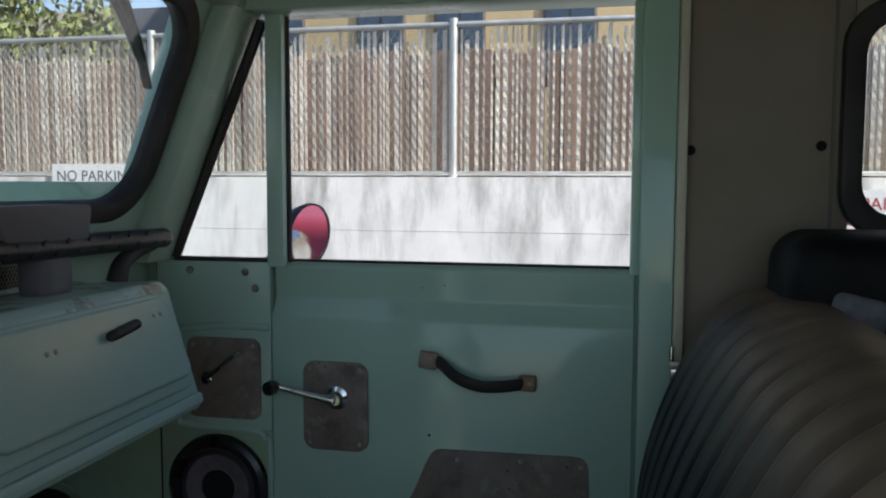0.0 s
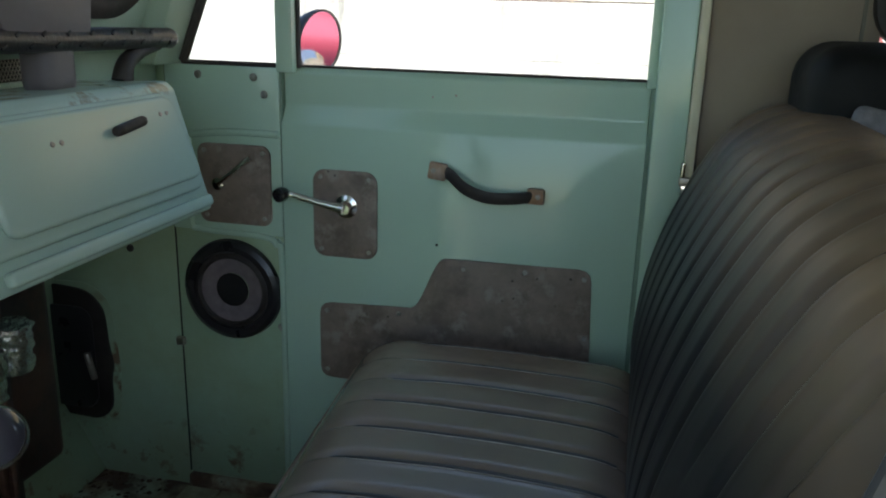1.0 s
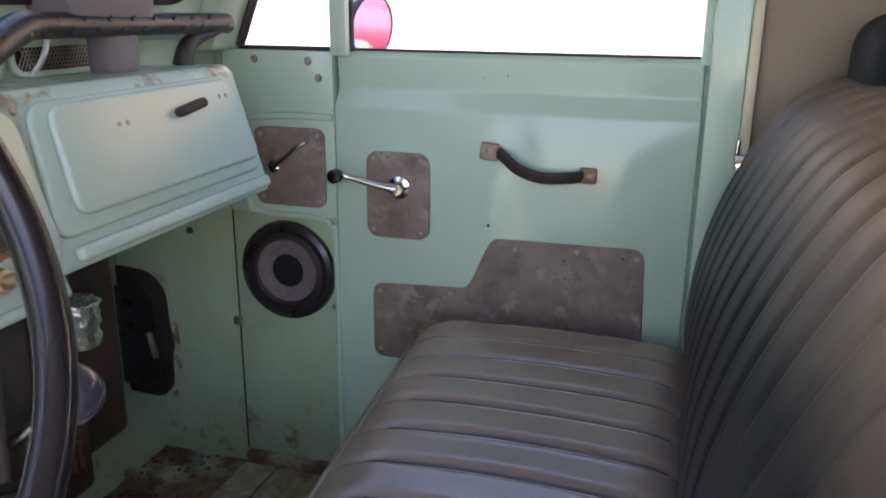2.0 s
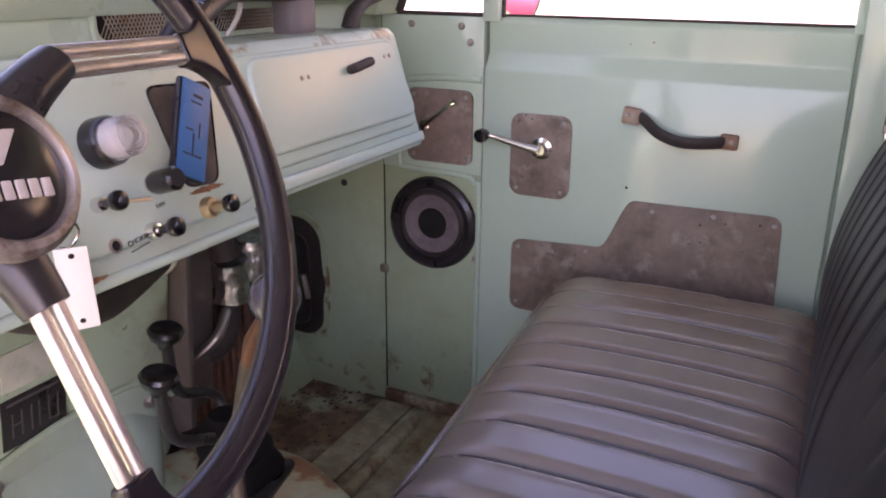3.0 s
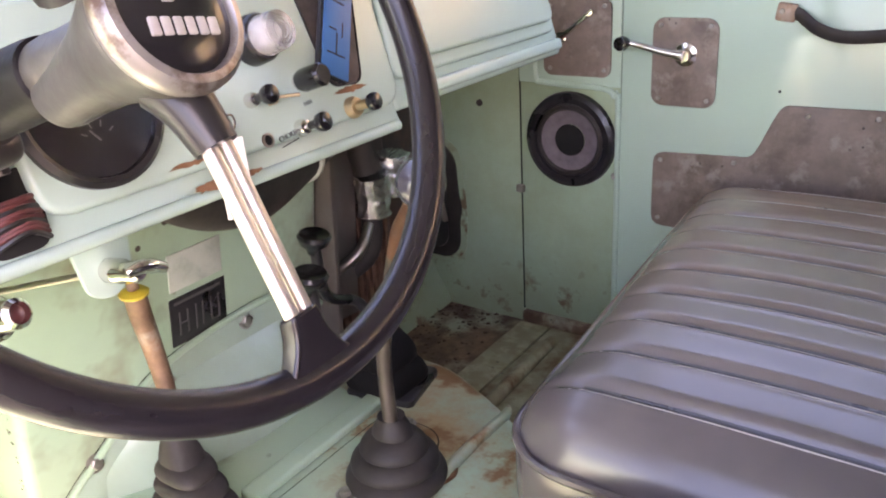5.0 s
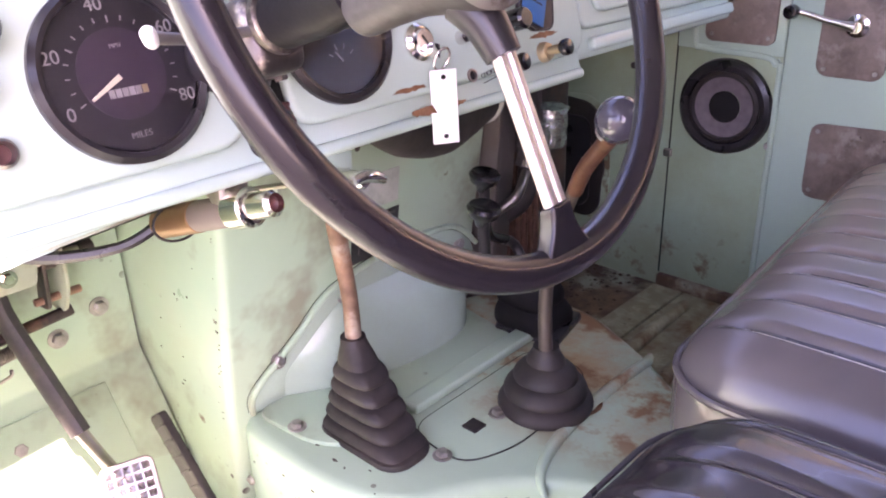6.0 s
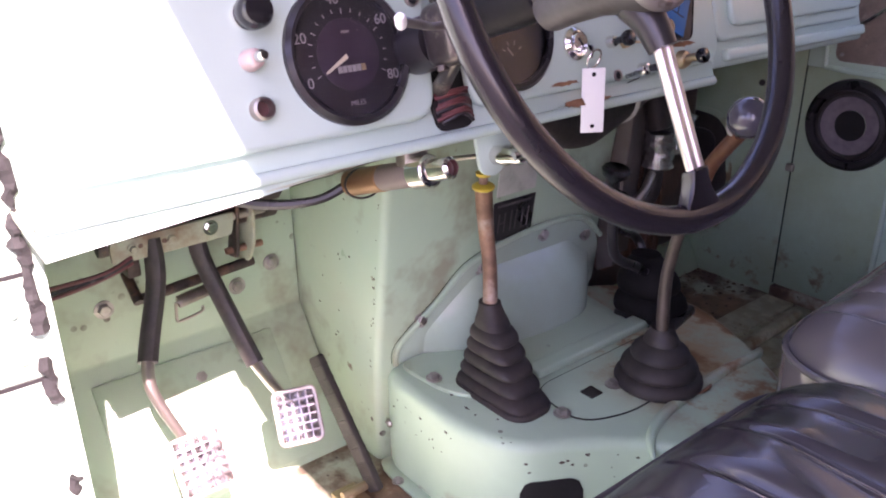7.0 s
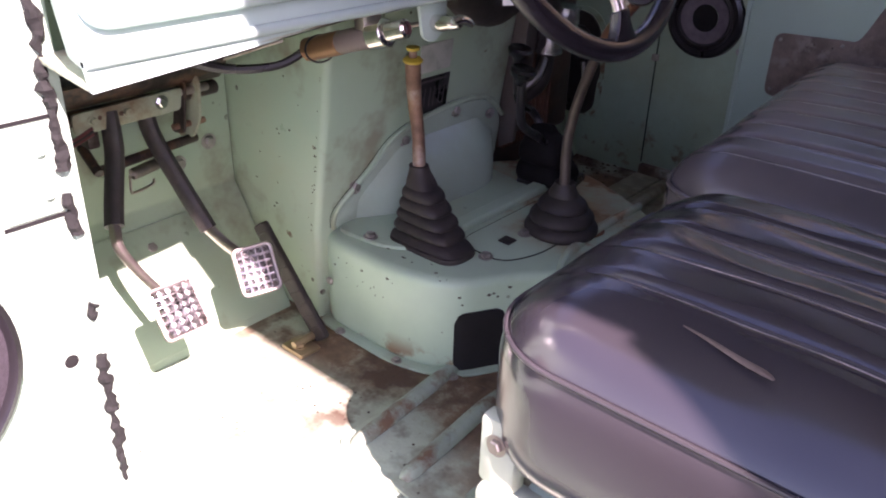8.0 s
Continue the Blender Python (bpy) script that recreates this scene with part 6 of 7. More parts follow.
lb = tower_plate("paper_label", 0.602, 0.681, 0.399, 0.448, mat("faded_label", (0.50, 0.52, 0.46), 0.7, var=0.12, scale=60, second=(0.34, 0.36, 0.31), second_scale=30), "faded pale paper label on the bulkhead", "label")


# ---------------------------------------------------------------- under the dashboard
br = thing("choke_bracket_lamp", (-0.48, 0.315, 0.53), "brown tubular socket with a chrome collar under the dashboard", "socket")
a, b = Vector((-0.556, 0.302, 0.506)), Vector((-0.400, 0.326, 0.556))
ax = along(a, b)
L = (b - a).length
part("body", moved(lathe([(0.010, 0), (0.0148, 0.004), (0.0148, L * 0.36), (0.0132, L * 0.37), (0.0132, L * 0.66), (0.012, L * 0.67)], 28), ax), mat("copper_sleeve", (0.24, 0.13, 0.065), 0.36, 0.6, var=0.3), br)
part("dark_sleeve", moved(lathe([(0.0134, L * 0.34), (0.0142, L * 0.36), (0.0140, L * 0.64), (0.0132, L * 0.65)], 28), ax), mat("grey_brown", (0.16, 0.13, 0.11), 0.5), br)
part("collar", moved(lathe([(0.013, L * 0.66), (0.0172, L * 0.67), (0.0172, L * 0.80), (0.0158, L * 0.81), (0.0115, L * 0.82)], 32), ax), chrome, br, "chrome collar")
part("nose", moved(lathe([(0.0118, L * 0.82), (0.0112, L * 0.97), (0.0080, L * 0.99), (0.0072, L * 0.95), (0, L * 0.95)], 28), ax), chrome, br)
part("red_tip", moved(lathe([(0.0072, L * 0.952), (0.0045, L * 0.965), (0, L * 0.97)], 20), ax), mat("dark_red_tip", (0.11, 0.03, 0.03), 0.4), br, "dark red tip")
part("clip", moved(tube([(0.0215 * math.cos(a), 0.0165 * math.sin(a) - 0.002, L * 0.15 + 0.006 * math.cos(a)) for a in (k * 2 * math.pi / 24 for k in range(24))], 0.0013, 6, 0, closed=True), ax), black_paint, br, "thin wire clip")
part("cable", tube([(-0.556, 0.302, 0.506), (-0.570, 0.265, 0.490), (-0.60, 0.205, 0.492), (-0.63, 0.14, 0.52)], [0.006, 0.0055, 0.0065, 0.0075], 8), black_paint, br)
part("hanger", box(-0.47, -0.452, 0.305, 0.335, 0.545, 0.575, 0.003), steel, br)

th = thing("tee_handle", (-0.41, 0.42, 0.54), "chrome tee handle on a pale mint bracket", "handle")
part("bracket", prism(rounded([(0.392, 0.575), (0.448, 0.575), (0.444, 0.530), (0.425, 0.514), (0.402, 0.522)], 0.014), "x", -0.452, -0.446, 0.002), paint_dash, th)
part("stem", moved(lathe([(0.0085, 0), (0.0105, 0.004), (0.0105, 0.020), (0.0085, 0.026), (0.0085, 0.040), (0.006, 0.044), (0, 0.045)], 24), along((-0.448, 0.422, 0.540), (-0.400, 0.424, 0.547))), chrome, th)
part("handle", tube([(-0.408, 0.414, 0.548), (-0.406, 0.424, 0.550), (-0.405, 0.436, 0.547), (-0.406, 0.447, 0.541)], [0.0052, 0.0062, 0.0060, 0.0045], 14, 6), chrome, th)
part("pull_rod", rod((-0.60, 0.38, 0.50), (-0.447, 0.41, 0.542), 0.003), steel, th)

core_mat = mat("dark_rusty_core", (0.115, 0.055, 0.032), 0.8, var=0.5, scale=40, bump=0.4)
hz = thing("heater", (-0.74, 1.0, 0.2), "dark rusty heater with foil wrapped hoses", "heater")
part("case", join(box(-0.866, -0.70, 0.875, 1.10, 0.12, 0.55, 0.012), box(-0.866, -0.735, 1.098, 1.235, 0.14, 0.50, 0.018, 3)), mat("dark_heater_case", (0.035, 0.024, 0.020), 0.5, var=0.4, scale=14, bump=0.15, second=(0.085, 0.040, 0.026), second_scale=8, second_at=0.55, second_soft=0.1), hz, "dark brown rusted case")
part("side_case", box(-0.868, -0.74, 1.11, 1.20, 0.50, 0.58, 0.02, 3), rubber, hz, "dull black side case")
part("core", box(-0.705, -0.675, 0.90, 1.06, 0.18, 0.37, 0.006), core_mat, hz, "rusty brown core")
for k in range(9):
    part("fin", box(-0.676, -0.668, 0.905 + 0.017 * k, 0.912 + 0.017 * k, 0.19, 0.36, 0.001), core_mat, hz)
for p, q in (((-0.645, 0.990, 0.370), (-0.64, 0.986, 0.436)), ((-0.655, 1.052, 0.385), (-0.65, 1.052, 0.450))):
    bm = tube([p, ((p[0] + q[0]) / 2, p[1], (p[2] + q[2]) / 2), q], 0.0265, 18, 8)
    for v in bm.verts:
        v.co += Vector((1, 1, 0.3)) * 0.004 * noise.noise(v.co * 90)
    part("foil_wrap", bm, foil, hz, "crumpled silver foil wrap", 15)
part("hose", tube([(-0.645, 0.985, 0.38), (-0.65, 0.975, 0.31), (-0.69, 0.95, 0.27)], 0.017, 12), rubber, hz)
part("hose", tube([(-0.645, 0.985, 0.44), (-0.66, 0.97, 0.52), (-0.70, 0.95, 0.56)], 0.022, 12), rubber, hz)
part("hose", tube([(-0.65, 1.045, 0.50), (-0.66, 1.04, 0.55), (-0.70, 1.0, 0.58)], 0.022, 12), rubber, hz)
part("pipe_bracket", tube([(-0.66, 0.90, 0.30), (-0.63, 0.93, 0.33), (-0.64, 0.97, 0.36)], 0.008, 10), steel, hz)
sl = thing("side_louvre_board", (-0.66, 0.875, 0.35), "dark grey side board of the bulkhead", "board")
part("board", join(prism([(-0.66, 0.20), (-0.625, 0.22), (-0.60, 0.57), (-0.68, 0.57)], "y", 0.862, 0.872, 0.002), prism([(0.872, 0.222), (0.948, 0.215), (0.968, 0.40), (0.968, 0.57), (0.872, 0.57)], "x", -0.668, -0.660, 0.002)), mat("dark_grey_board", (0.105, 0.095, 0.088), 0.5, var=0.25, scale=10, second=(0.09, 0.06, 0.045), second_scale=6, second_soft=0.15), sl)
dc = thing("demister_hose", (-0.55, 0.70, 0.55), "thick black duct hose under the dashboard", "hose")
part("hose", tube([(-0.50, 0.52, 0.562), (-0.52, 0.585, 0.538), (-0.54, 0.66, 0.524), (-0.558, 0.74, 0.534), (-0.57, 0.83, 0.560)], [0.018, 0.032, 0.038, 0.037, 0.035], 18), rubber, dc)
part("strap", tube([(-0.562 + 0.0385 * math.cos(t), 0.765, 0.540 + 0.0385 * math.sin(t)) for t in (k * 2 * math.pi / 20 for k in range(20))], 0.004, 6, 0, closed=True), mat("pale_strap", (0.35, 0.36, 0.32), 0.5), dc)


# ---------------------------------------------------------------- pedals
def pad(parent, centre, normal, w, h, roll=0.0):
    c = Vector(centre)
    nrm = Vector(normal).normalized()
    v = (Vector((0, 0, 1)) - nrm * nrm.z).normalized()
    u = v.cross(nrm)
    m = Matrix((u, v, nrm)).transposed().to_4x4()
    m.translation = c
    m = m @ Matrix.Rotation(radians(roll), 4, "Z")
    p = part("pad", moved(prism(rrect(0, 0, w, h, 0.008), "z", -0.007, 0.004, 0.003), m), mat("bright_pedal", (0.50, 0.49, 0.50), 0.26, 1.0, var=0.15, scale=30, second=(0.22, 0.20, 0.19), second_scale=40) if "bright_pedal" not in bpy.data.materials else bpy.data.materials["bright_pedal"], parent, "studded bright metal pad")
    part("pad_edge", moved(ring_prism(rrect(0, 0, w + 0.004, h + 0.004, 0.010), rrect(0, 0, w - 0.006, h - 0.006, 0.006), "y", 0.0, 0.007, 0.002), m @ Matrix(((1, 0, 0, 0), (0, 0, 1, 0), (0, 1, 0, 0), (0, 0, 0, 1)))), steel, p)
    for i in range(5):
        for j in range(6):
            cx, cy, s = (i - 2) * w * 0.18, (j - 2.5) * h * 0.152, w * 0.075
            bm = bmesh.new()
            base = [bm.verts.new((cx + dx * s, cy + dy * s, 0.004)) for dx, dy in ((-1, -1), (1, -1), (1, 1), (-1, 1))]
            tip = bm.verts.new((cx, cy, 0.010))
            for k in range(4):
                bm.faces.new((base[k - 1], base[k], tip))
            bm.faces.new(base)
            part("stud", moved(bm, m), bpy.data.materials["bright_pedal"], p, sharp=10)
    return m


# Pale steel puts sunlight into the arms below the dashboard's shadow edge.
bare = mat("sunlit_arm_steel", (0.50, 0.42, 0.39), 0.36, 0.9, var=0.15)
pedal_black = mat("dusty_black_pedal", (0.045, 0.039, 0.040), 0.55, var=0.3, scale=40, bump=0.1, second=(0.10, 0.08, 0.07), second_scale=14, second_at=0.6, second_soft=0.12)
cl = thing("clutch_pedal", (-0.80, 0.15, 0.37), "black clutch pedal with a studded bright pad", "pedal", "pedals")
part("arm", tube([(-0.812, 0.156, 0.40), (-0.80, 0.150, 0.345), (-0.770, 0.122, 0.285), (-0.752, 0.108, 0.258)], 0.0170, 12, 6, flat=0.72), pedal_black, cl)
part("lower_arm", tube([(-0.753, 0.109, 0.260), (-0.735, 0.102, 0.232), (-0.69, 0.106, 0.205), (-0.640, 0.113, 0.185)], [0.0135, 0.013, 0.011, 0.010], 12, 6, flat=0.6), bare, cl, "pale lower arm, coloured as sunlit steel")
pad(cl, (-0.623, 0.115, 0.176), (0.80, -0.12, 0.58), 0.064, 0.072, 4)
bk = thing("brake_pedal", (-0.83, 0.22, 0.36), "black brake pedal with a studded bright pad", "pedal", "pedals")
part("arm", tube([(-0.834, 0.222, 0.40), (-0.830, 0.226, 0.345), (-0.785, 0.238, 0.27), (-0.742, 0.248, 0.208)], 0.0170, 12, 6, flat=0.72), pedal_black, bk)
part("lower_arm", tube([(-0.743, 0.248, 0.210), (-0.70, 0.250, 0.195), (-0.640, 0.248, 0.190)], [0.012, 0.011, 0.010], 12, 6, flat=0.6), bare, bk, "pale lower arm, coloured as sunlit steel")
pad(bk, (-0.630, 0.250, 0.180), (0.72, -0.42, 0.55), 0.056, 0.070, 8)
acp = thing("accelerator_pedal", (-0.62, 0.35, 0.0), "long black accelerator pedal hinged at the floor", "pedal", "pedals")
am = along((-0.618, 0.357, 0.012), (-0.742, 0.342, 0.186))
part("treadle", moved(prism(rrect(0, 0.106, 0.030, 0.215, 0.006), "z", -0.006, 0.006, 0.003), am @ Matrix(((0, 0, 1, 0), (1, 0, 0, 0), (0, 1, 0, 0), (0, 0, 0, 1)))), rubber, acp)
for k in range(9):
    part("tread_rib", moved(box(-0.007, 0.007, -0.013, 0.013, 0.02 + 0.022 * k, 0.024 + 0.022 * k, 0.001), am), rubber, acp)
part("hinge", join(box(-0.66, -0.61, 0.305, 0.345, 0.0, 0.008, 0.002), rod((-0.635, 0.31, 0.014), (-0.635, 0.372, 0.014), 0.007)), brass, acp, "brassy hinge bracket")
bolt(acp, (-0.632, 0.322, 0.008), (0, 0, 1), 0.007, brass)

pb = thing("pedal_bracket", (-0.83, 0.22, 0.40), "chipped mint pedal bracket with springs and wiring", "bracket")
grime = bpy.data.materials["grimy_mint_paint"]
greasy = mat("greasy_dark_metal", (0.055, 0.042, 0.036), 0.5, 0.4, var=0.5, scale=40, bump=0.3, second=(0.16, 0.09, 0.055), second_scale=18, second_at=0.58, second_soft=0.06)
part("cross_plate", prism(rounded([(0.100, 0.378), (0.262, 0.380), (0.268, 0.412), (0.10, 0.408)], 0.006, 3), "x", -0.806, -0.800, 0.002), grime, pb)
part("upper_rail", prism([(-0.86, 0.405), (-0.815, 0.410), (-0.80, 0.426), (-0.79, 0.446), (-0.86, 0.446)], "y", -0.02, 0.345, 0.003), greasy, pb, "greasy dark rail")
part("side_plate", prism(rounded([(-0.87, 0.315), (-0.825, 0.322), (-0.800, 0.362), (-0.795, 0.425), (-0.87, 0.435)], 0.012, 3), "y", 0.292, 0.297, 0.002), grime, pb)
part("side_link", prism(rounded([(-0.850, 0.330), (-0.818, 0.335), (-0.800, 0.418), (-0.822, 0.422)], 0.008, 3), "y", 0.272, 0.277, 0.002), greasy, pb, "greasy link plate")
part("link_pin", rod((-0.812, 0.262, 0.402), (-0.812, 0.318, 0.402), 0.006), steel, pb)
part("link_pin", rod((-0.830, 0.262, 0.345), (-0.830, 0.318, 0.345), 0.005), rusty, pb)
part("pivot", rod((-0.825, 0.09, 0.395), (-0.825, 0.34, 0.395), 0.011), greasy, pb)
part("lower_bar", rod((-0.846, 0.14, 0.302), (-0.838, 0.305, 0.318), 0.0075), greasy, pb, "greasy cross bar")
part("clevis", join(box(-0.842, -0.806, 0.118, 0.136, 0.352, 0.392, 0.004), rod((-0.85, 0.127, 0.345), (-0.81, 0.127, 0.315), 0.007)), greasy, pb, "greasy clevis")
bolt(pb, (-0.80, 0.232, 0.398), (1, 0, 0), 0.007, chrome)
bolt(pb, (-0.80, 0.178, 0.396), (1, 0, 0), 0.0065, grime)
bolt(pb, (-0.80, 0.128, 0.394), (1, 0, 0), 0.0055, grime)
part("spring", tube([(-0.824 + 0.0080 * math.cos(t), 0.182 + 0.00044 * t, 0.293 + 0.00006 * t + 0.0080 * math.sin(t)) for t in (k * math.pi / 5 for k in range(190))], 0.0014, 5, 0), steel, pb, "tightly coiled return spring")
part("hook", tube([(-0.826, 0.180, 0.292), (-0.826, 0.178, 0.268), (-0.826, 0.184, 0.263), (-0.826, 0.214, 0.268), (-0.827, 0.217, 0.275)], 0.0024, 6, 3), steel, pb, "bent wire hook")
for k in range(3):
    part("wire", tube([(-0.80, 0.125, 0.385 - 0.004 * k), (-0.80, 0.09, 0.372 - 0.003 * k), (-0.81, 0.04, 0.366 - 0.006 * k), (-0.82, -0.03, 0.362 - 0.008 * k)], 0.0028, 6), wire_red if k != 1 else black_paint, pb)
part("rod_clip", rod((-0.80, 0.335, 0.44), (-0.72, 0.395, 0.475), 0.003), steel, pb)
for y, z, x in ((0.208, 0.150, -0.852), (0.262, 0.03, -0.775), (0.10, 0.285, -0.884), (0.295, 0.262, -0.884), (0.355, 0.285, -0.884)):
    bb = thing("floor_bolt", (x, y, z), "steel bolt in the toe board", "bolt", "toe board bolts")
    bolt(bb, (x, y, z), (0.8, 0, 0.45) if z < 0.2 else (1, 0, 0), 0.009, zinc)


# ---------------------------------------------------------------- driver's door jamb and open door
JX = -0.52
solid("door_jamb", join(box(-0.90, JX, -0.112, -0.036, -0.02, 0.78, 0.004), box(-0.53, JX + 0.004, -0.042, -0.028, -0.02, 0.78, 0.003)), paint, "pale mint hinge pillar at the driver's door", "pillar")
solid("sill_left", box(-0.55, 0.25, -0.11, -0.03, -0.06, 0.012, 0.008), paint_worn, "mint door sill on the driver's side", "sill")
hg = thing("jamb_plate", (JX, -0.075, 0.45), "pale mint steel plate with dark joints", "plate")
part("leaf", box(JX - 0.002, JX + 0.003, -0.105, -0.040, 0.412, 0.505, 0.002), paint, hg)
for z in (0.408, 0.509):
    part("joint", box(JX, JX + 0.0012, -0.108, -0.038, z - 0.002, z + 0.002, 0), dark, hg)
for z in (0.435, 0.48):
    bolt(hg, (JX + 0.003, -0.062, z), (1, 0, 0), 0.006, paint)
jh = thing("jamb_hole", (JX, -0.072, 0.245), "small dark hole in the hinge pillar", "hole")
part("hole", moved(lathe([(0.008, 0.0008), (0, 0.001)], 20), along((JX, -0.074, 0.240), (0, -0.074, 0.240))), dark, jh)
rnd = random.Random(11)
for z0, z1 in ((0.455, 0.74), (0.055, 0.235), (0.28, 0.30), (0.385, 0.43)):
    ws_ = thing("weather_strip", (JX + 0.004, -0.034, z0), "torn black foam weather strip", "seal", "torn door seals")
    n_ = max(3, int((z1 - z0) / 0.008))
    bm = tube([(JX + 0.004, -0.043 + rnd.uniform(-0.002, 0.002), z0 + (z1 - z0) * k / n_) for k in range(n_ + 1)], [rnd.uniform(0.0030, 0.0075) for k in range(n_ + 1)], 9, 2)
    for v in bm.verts:
        v.co += Vector((noise.noise(v.co * 120), noise.noise(v.co * 110 + Vector((5, 0, 0))), 0)) * 0.0048
    part("strip", bm, mat("torn_foam", (0.014, 0.014, 0.013), 0.95, var=0.5, scale=60, bump=0.6) if "torn_foam" not in bpy.data.materials else bpy.data.materials["torn_foam"], ws_, "", 20)
dd = thing("driver_door", (-0.52, -0.12, 0.0), "open mint driver's door with a dark loudspeaker grille", "car door")
DM = Matrix.Translation((JX, -0.116, 0)) @ Matrix.Rotation(radians(-83), 4, "Z")
part("inner_panel", moved(box(0.0, 0.60, -0.055, 0.0, 0.02, 0.77, 0.006), DM), paint_door, dd)
part("edge_fold", moved(box(-0.004, 0.010, -0.004, 0.004, 0.02, 0.44, 0.002), DM), paint, dd)
part("cover", moved(prism(rrect(0.30, 0.36, 0.34, 0.24, 0.03), "y", 0.0, 0.004, 0.001), DM), board, dd)
gr = part("speaker_ring", moved(lathe([(0.128, 0.0), (0.128, 0.016), (0.121, 0.020), (0.117, 0.014), (0.117, 0)], 56), DM @ Matrix.Translation((0.138, 0.0, 0.300)) @ Matrix.Rotation(radians(-90), 4, "X")), black_paint, dd, "black speaker ring")
part("grille", moved(lathe([(0.118, 0.010), (0.08, 0.018), (0, 0.022)], 56), DM @ Matrix.Translation((0.138, 0.0, 0.300)) @ Matrix.Rotation(radians(-90), 4, "X")), mat("fine_mesh_cloth", (0.055, 0.045, 0.055), 0.8, var=0.3, scale=300, bump=0.8, bscale=500), gr, "dark fine mesh grille")


# ---------------------------------------------------------------- on the dashboard shelf
gh = thing("grab_handle", (-0.55, 1.1, 0.76), "leather wrapped grab bar with studs on the dashboard", "grab handle")
bar = [(-0.500, 0.752, 0.757), (-0.508, 0.782, 0.777), (-0.525, 0.838, 0.797), (-0.546, 0.905, 0.817), (-0.550, 0.945, 0.819), (-0.551, 1.05, 0.817), (-0.551, 1.18, 0.816), (-0.551, 1.318, 0.814)]
part("bar", tube(bar, [0.014, 0.0150, 0.0165, 0.0165, 0.015, 0.0145, 0.0145, 0.0145], 16), mat("dark_leather", (0.016, 0.011, 0.013), 0.34, var=0.3, scale=40, bump=0.25, bscale=150), gh)
part("end_cap", rod((-0.551, 1.316, 0.814), (-0.551, 1.326, 0.814), 0.0150, 0.012), zinc, gh, "worn grey end cap")
part("foot", tube([(-0.551, 1.285, 0.808), (-0.556, 1.25, 0.798), (-0.560, 1.222, 0.782), (-0.562, 1.213, 0.758)], [0.011, 0.0105, 0.0125, 0.015], 14), rubber, gh)
for k in range(17):
    y = 0.93 + 0.0215 * k
    z = 0.8165 + 0.0145 * math.sin(0.6)
    part("lace", moved(box(-0.0045, 0.0045, -0.0022, 0.0022, 0, 0.0028, 0.001), along((-0.551 + 0.0122, y, 0.8165 + 0.008 * (1 if k % 2 else -0.6)), (-0.40, y, 0.86 if k % 2 else 0.78)) @ Matrix.Rotation(0.5, 4, "Z")), black_ink, gh)
for p in ((-0.502, 0.800, 0.797), (-0.512, 0.835, 0.796), (-0.530, 0.870, 0.819), (-0.531, 0.90, 0.812)):
    screw(gh, p, (1, -0.3, 0.4), 0.004, brass)
gd = thing("device_mount", (-0.56, 1.04, 0.757), "dark grey box on a pedestal on the dashboard", "device mount")
part("pedestal", soft_box(-0.590, -0.545, 1.046, 1.104, 0.752, 0.832, 0.014, 0.007), sheet, gd)
part("box", prism(rounded([(0.978, 0.828), (1.124, 0.822), (1.131, 0.869), (0.962, 0.869)], 0.008), "x", -0.60, -0.54, 0.006), sheet, gd)
for k, (y0, y1) in enumerate(((0.775, 0.945), (0.966, 1.118))):
    cv = thing("cowl_vent", (-0.625, (y0 + y1) / 2, 0.785), "dark wire mesh vent in the cowl", "vent", "cowl vents")
    part("opening", prism(rrect((y0 + y1) / 2, 0.785, y1 - y0, 0.044, 0.016), "x", -0.6245, -0.6225, 0.0005), dark, cv)
    wires = bmesh.new()
    for s in (1, -1):
        for j in range(42):
            yy = y0 - 0.03 + j * 0.0058
            p, q = Vector((-0.621, yy, 0.765)), Vector((-0.621, yy + s * 0.024, 0.806))
            if min(p.y, q.y) > y0 and max(p.y, q.y) < y1:
                wires = join(wires, rod(p, q, 0.0008, n=5))
    tagged(part("mesh", wires, steel, cv), kind="stuff")
    part("surround", ring_prism(rrect((y0 + y1) / 2, 0.785, y1 - y0 + 0.012, 0.056, 0.02), rrect((y0 + y1) / 2, 0.785, y1 - y0 - 0.002, 0.042, 0.015), "x", -0.624, -0.617, 0.002), paint, cv)
part("cable", tube([(-0.60, 0.97, 0.76), (-0.59, 0.985, 0.79), (-0.598, 1.0, 0.83), (-0.60, 1.01, 0.86)], 0.0035, 6), galv, thing("thin_cable", (-0.6, 0.98, 0.76), "thin grey cable on the dashboard shelf", "cable"))

# round mirror outside the passenger's door
om = thing("door_mirror", (-0.434, 1.62, 0.80), "round outside mirror in a dark rim", "mirror")
mc = Vector((-0.434, 1.62, 0.802))
to_seat, to_car = (Vector((0.116, 0.203, 0.893)) - mc).normalized(), (Vector((2.35, 3.55, 0.12)) - mc).normalized()
mn = (to_seat + to_car).normalized()
mm = along(mc, mc + mn)
part("shell", moved(lathe([(0.058, 0.0), (0.0595, -0.006), (0.050, -0.028), (0.02, -0.042), (0, -0.044)], 40), mm), black_paint, om)
part("rim", moved(lathe([(0.0555, 0.0), (0.0565, 0.003), (0.0595, 0.003), (0.0598, -0.004)], 48), mm), black_paint, om)
part("glass", moved(lathe([(0.0562, -0.001), (0.0562, 0.0010), (0.0, 0.0011)], 48), mm), mirror_mat, om, "mirror glass")
part("arm", tube([mc - mn * 0.035, mc - mn * 0.06 + Vector((-0.02, -0.05, -0.06)), Vector((-0.52, 1.45, 0.70))], 0.007, 8), black_paint, om)


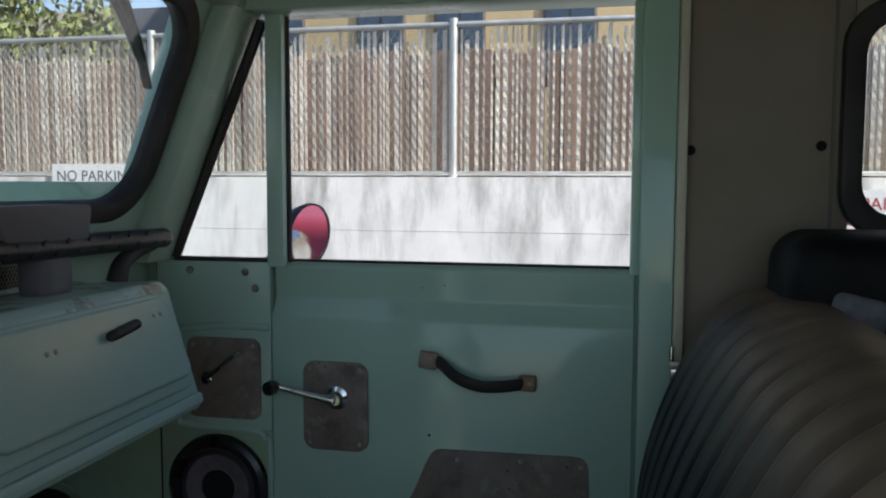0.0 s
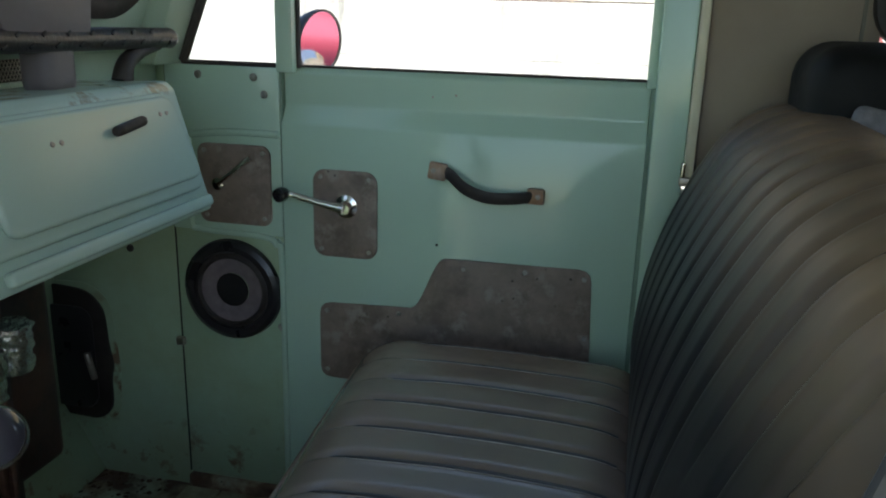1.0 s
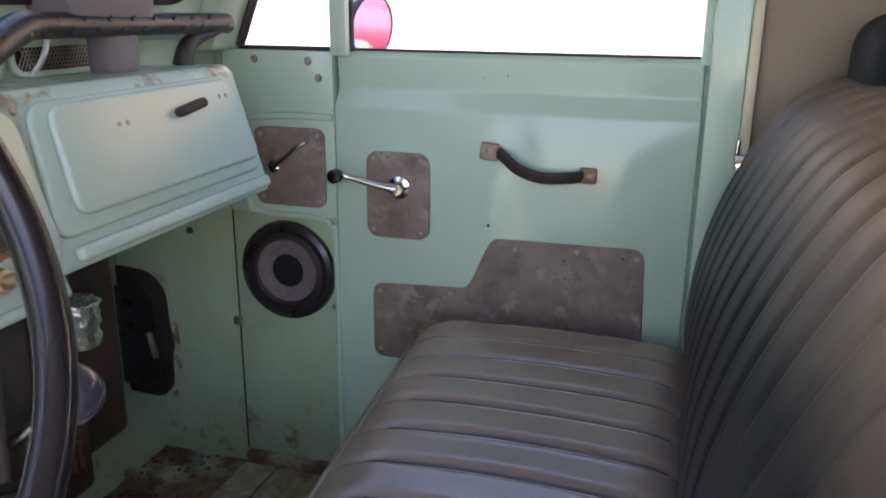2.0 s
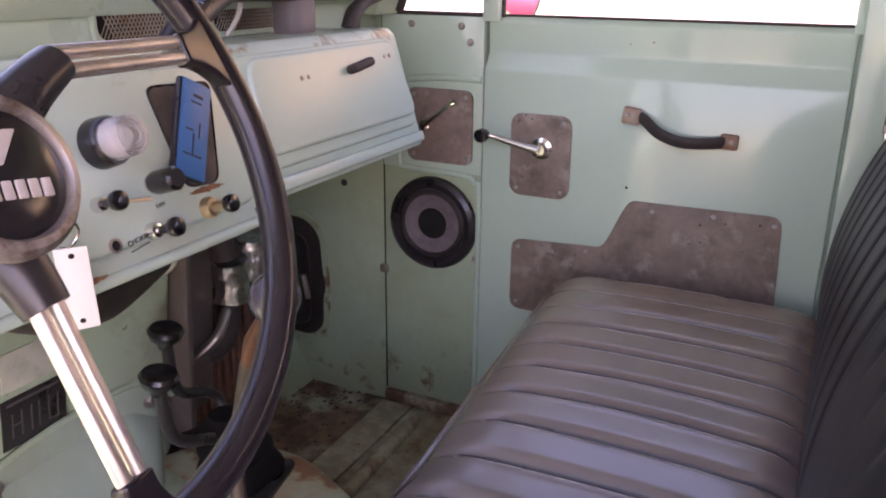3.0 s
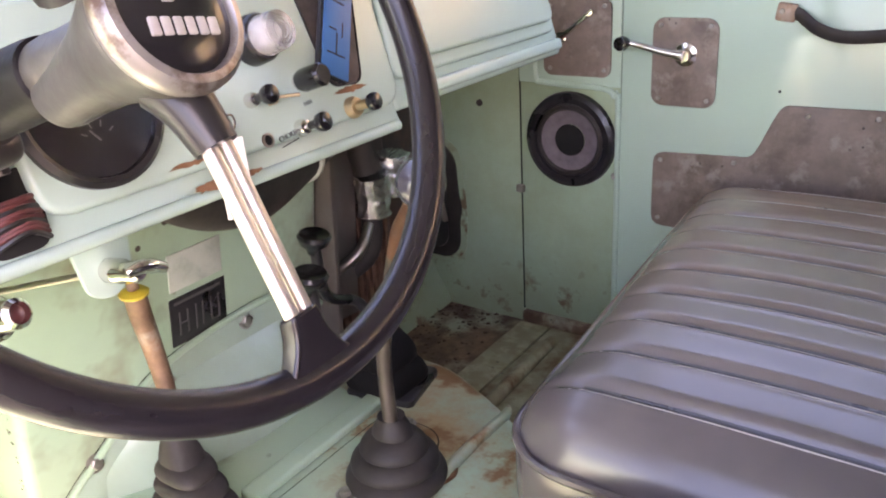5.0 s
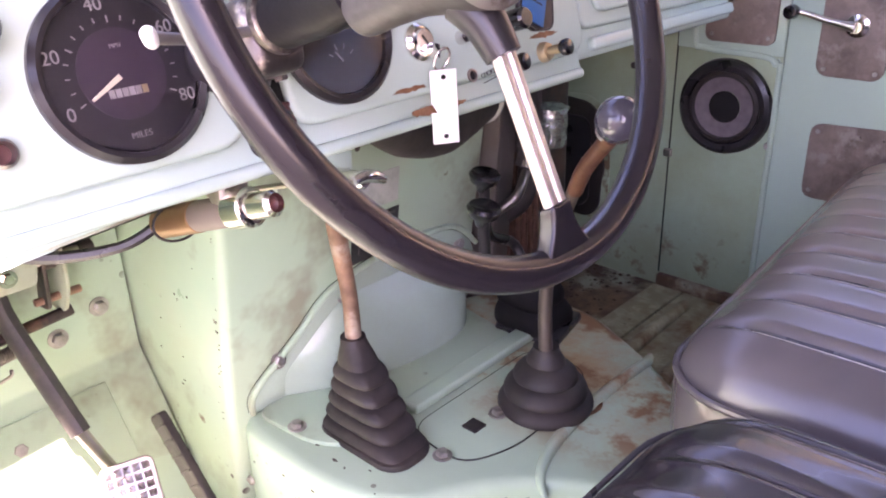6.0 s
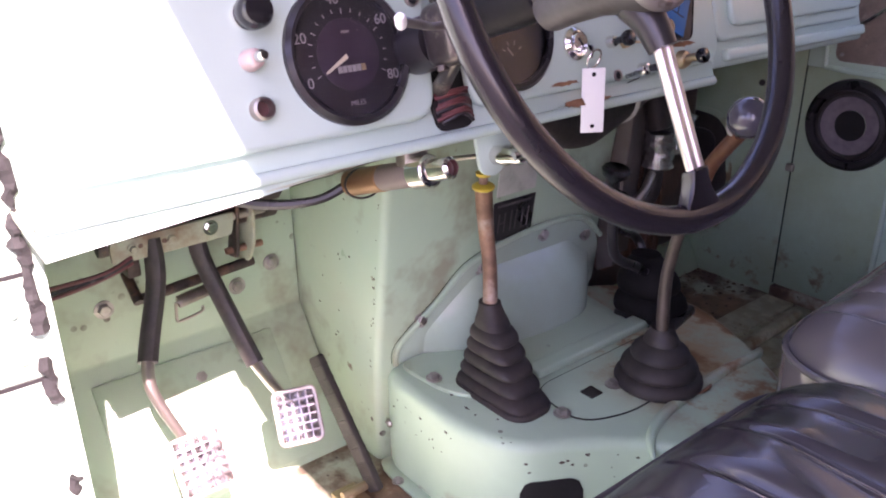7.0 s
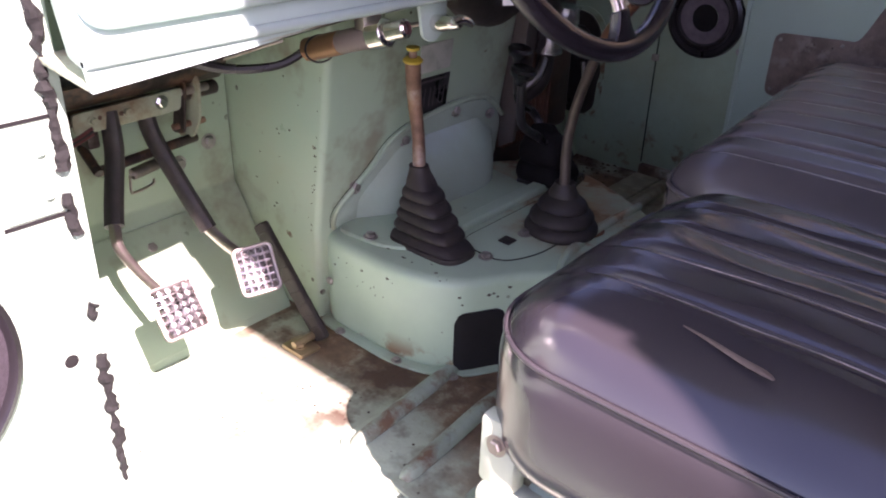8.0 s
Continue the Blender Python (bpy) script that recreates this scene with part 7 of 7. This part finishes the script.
# ---------------------------------------------------------------- chipped paint along the worn edges
def chips(parent, spots, seed, lo=0.0015, hi=0.0045):
    """Small irregular flakes of bare dark metal on the paint."""
    rnd_ = random.Random(seed)
    bm = bmesh.new()
    for p, nrm in spots:
        m = along(p, Vector(p) + Vector(nrm))
        r = rnd_.uniform(lo, hi)
        k = rnd_.randint(5, 8)
        st_ = rnd_.uniform(0.6, 1.8)
        vs = [bm.verts.new(m @ Vector((r * st_ * rnd_.uniform(0.5, 1.1) * math.cos(2 * math.pi * i / k), r * rnd_.uniform(0.5, 1.1) * math.sin(2 * math.pi * i / k), 0.0006))) for i in range(k)]
        bm.faces.new(vs)
    tagged(part("paint_chips", bm, mat("bare_dark_metal", (0.07, 0.05, 0.04), 0.7, 0.2) if "bare_dark_metal" not in bpy.data.materials else bpy.data.materials["bare_dark_metal"], parent, "small dark chips in the paint"), kind="stuff")


rnd = random.Random(21)
tower = bpy.data.objects["engine_tower"]
pts = []
for k in range(22):
    z = rnd.uniform(0.17, 0.50) if k % 3 else rnd.uniform(0.24, 0.32)
    pts.append(((tw(z) - rnd.uniform(0.0, 0.006) - 0.012, 0.4015, z), (0, -1, 0)))
for k in range(16):
    pts.append(((rnd.uniform(-0.84, -0.69), 0.4015, rnd.uniform(0.05, 0.42)), (0, -1, 0)))
chips(tower, pts, 3, 0.0008, 0.0024)
pts = []
for k in range(16):
    p, out = wall_at(rnd.uniform(0.005, 0.20))
    z = rnd.choice((rnd.uniform(0.125, 0.148), rnd.uniform(0.10, 0.145), rnd.uniform(0.02, 0.14)))
    pts.append(((p.x + out.x * 0.0005, p.y + out.y * 0.0005, z), (out.x, out.y, 0)))
for k in range(14):
    pts.append(((rnd.uniform(-0.64, -0.47), 0.4083, rnd.uniform(0.10, 0.150)), (0, -1, 0)))
for k in range(10):
    pts.append(((rnd.uniform(-0.62, -0.42), rnd.uniform(0.425, 0.46), 0.1655), (0, 0, 1)))
chips(hump, pts, 5, 0.0009, 0.003)
pg = thing("side_plug", (-0.694, 1.404, 0.46), "small black plug in the foot well's side", "plug")
part("plug", moved(lathe([(0.007, 0), (0.006, 0.003), (0, 0.004)], 14), along((-0.706, 1.405, 0.452), (-0.706, 1.3, 0.452))), rubber, pg)
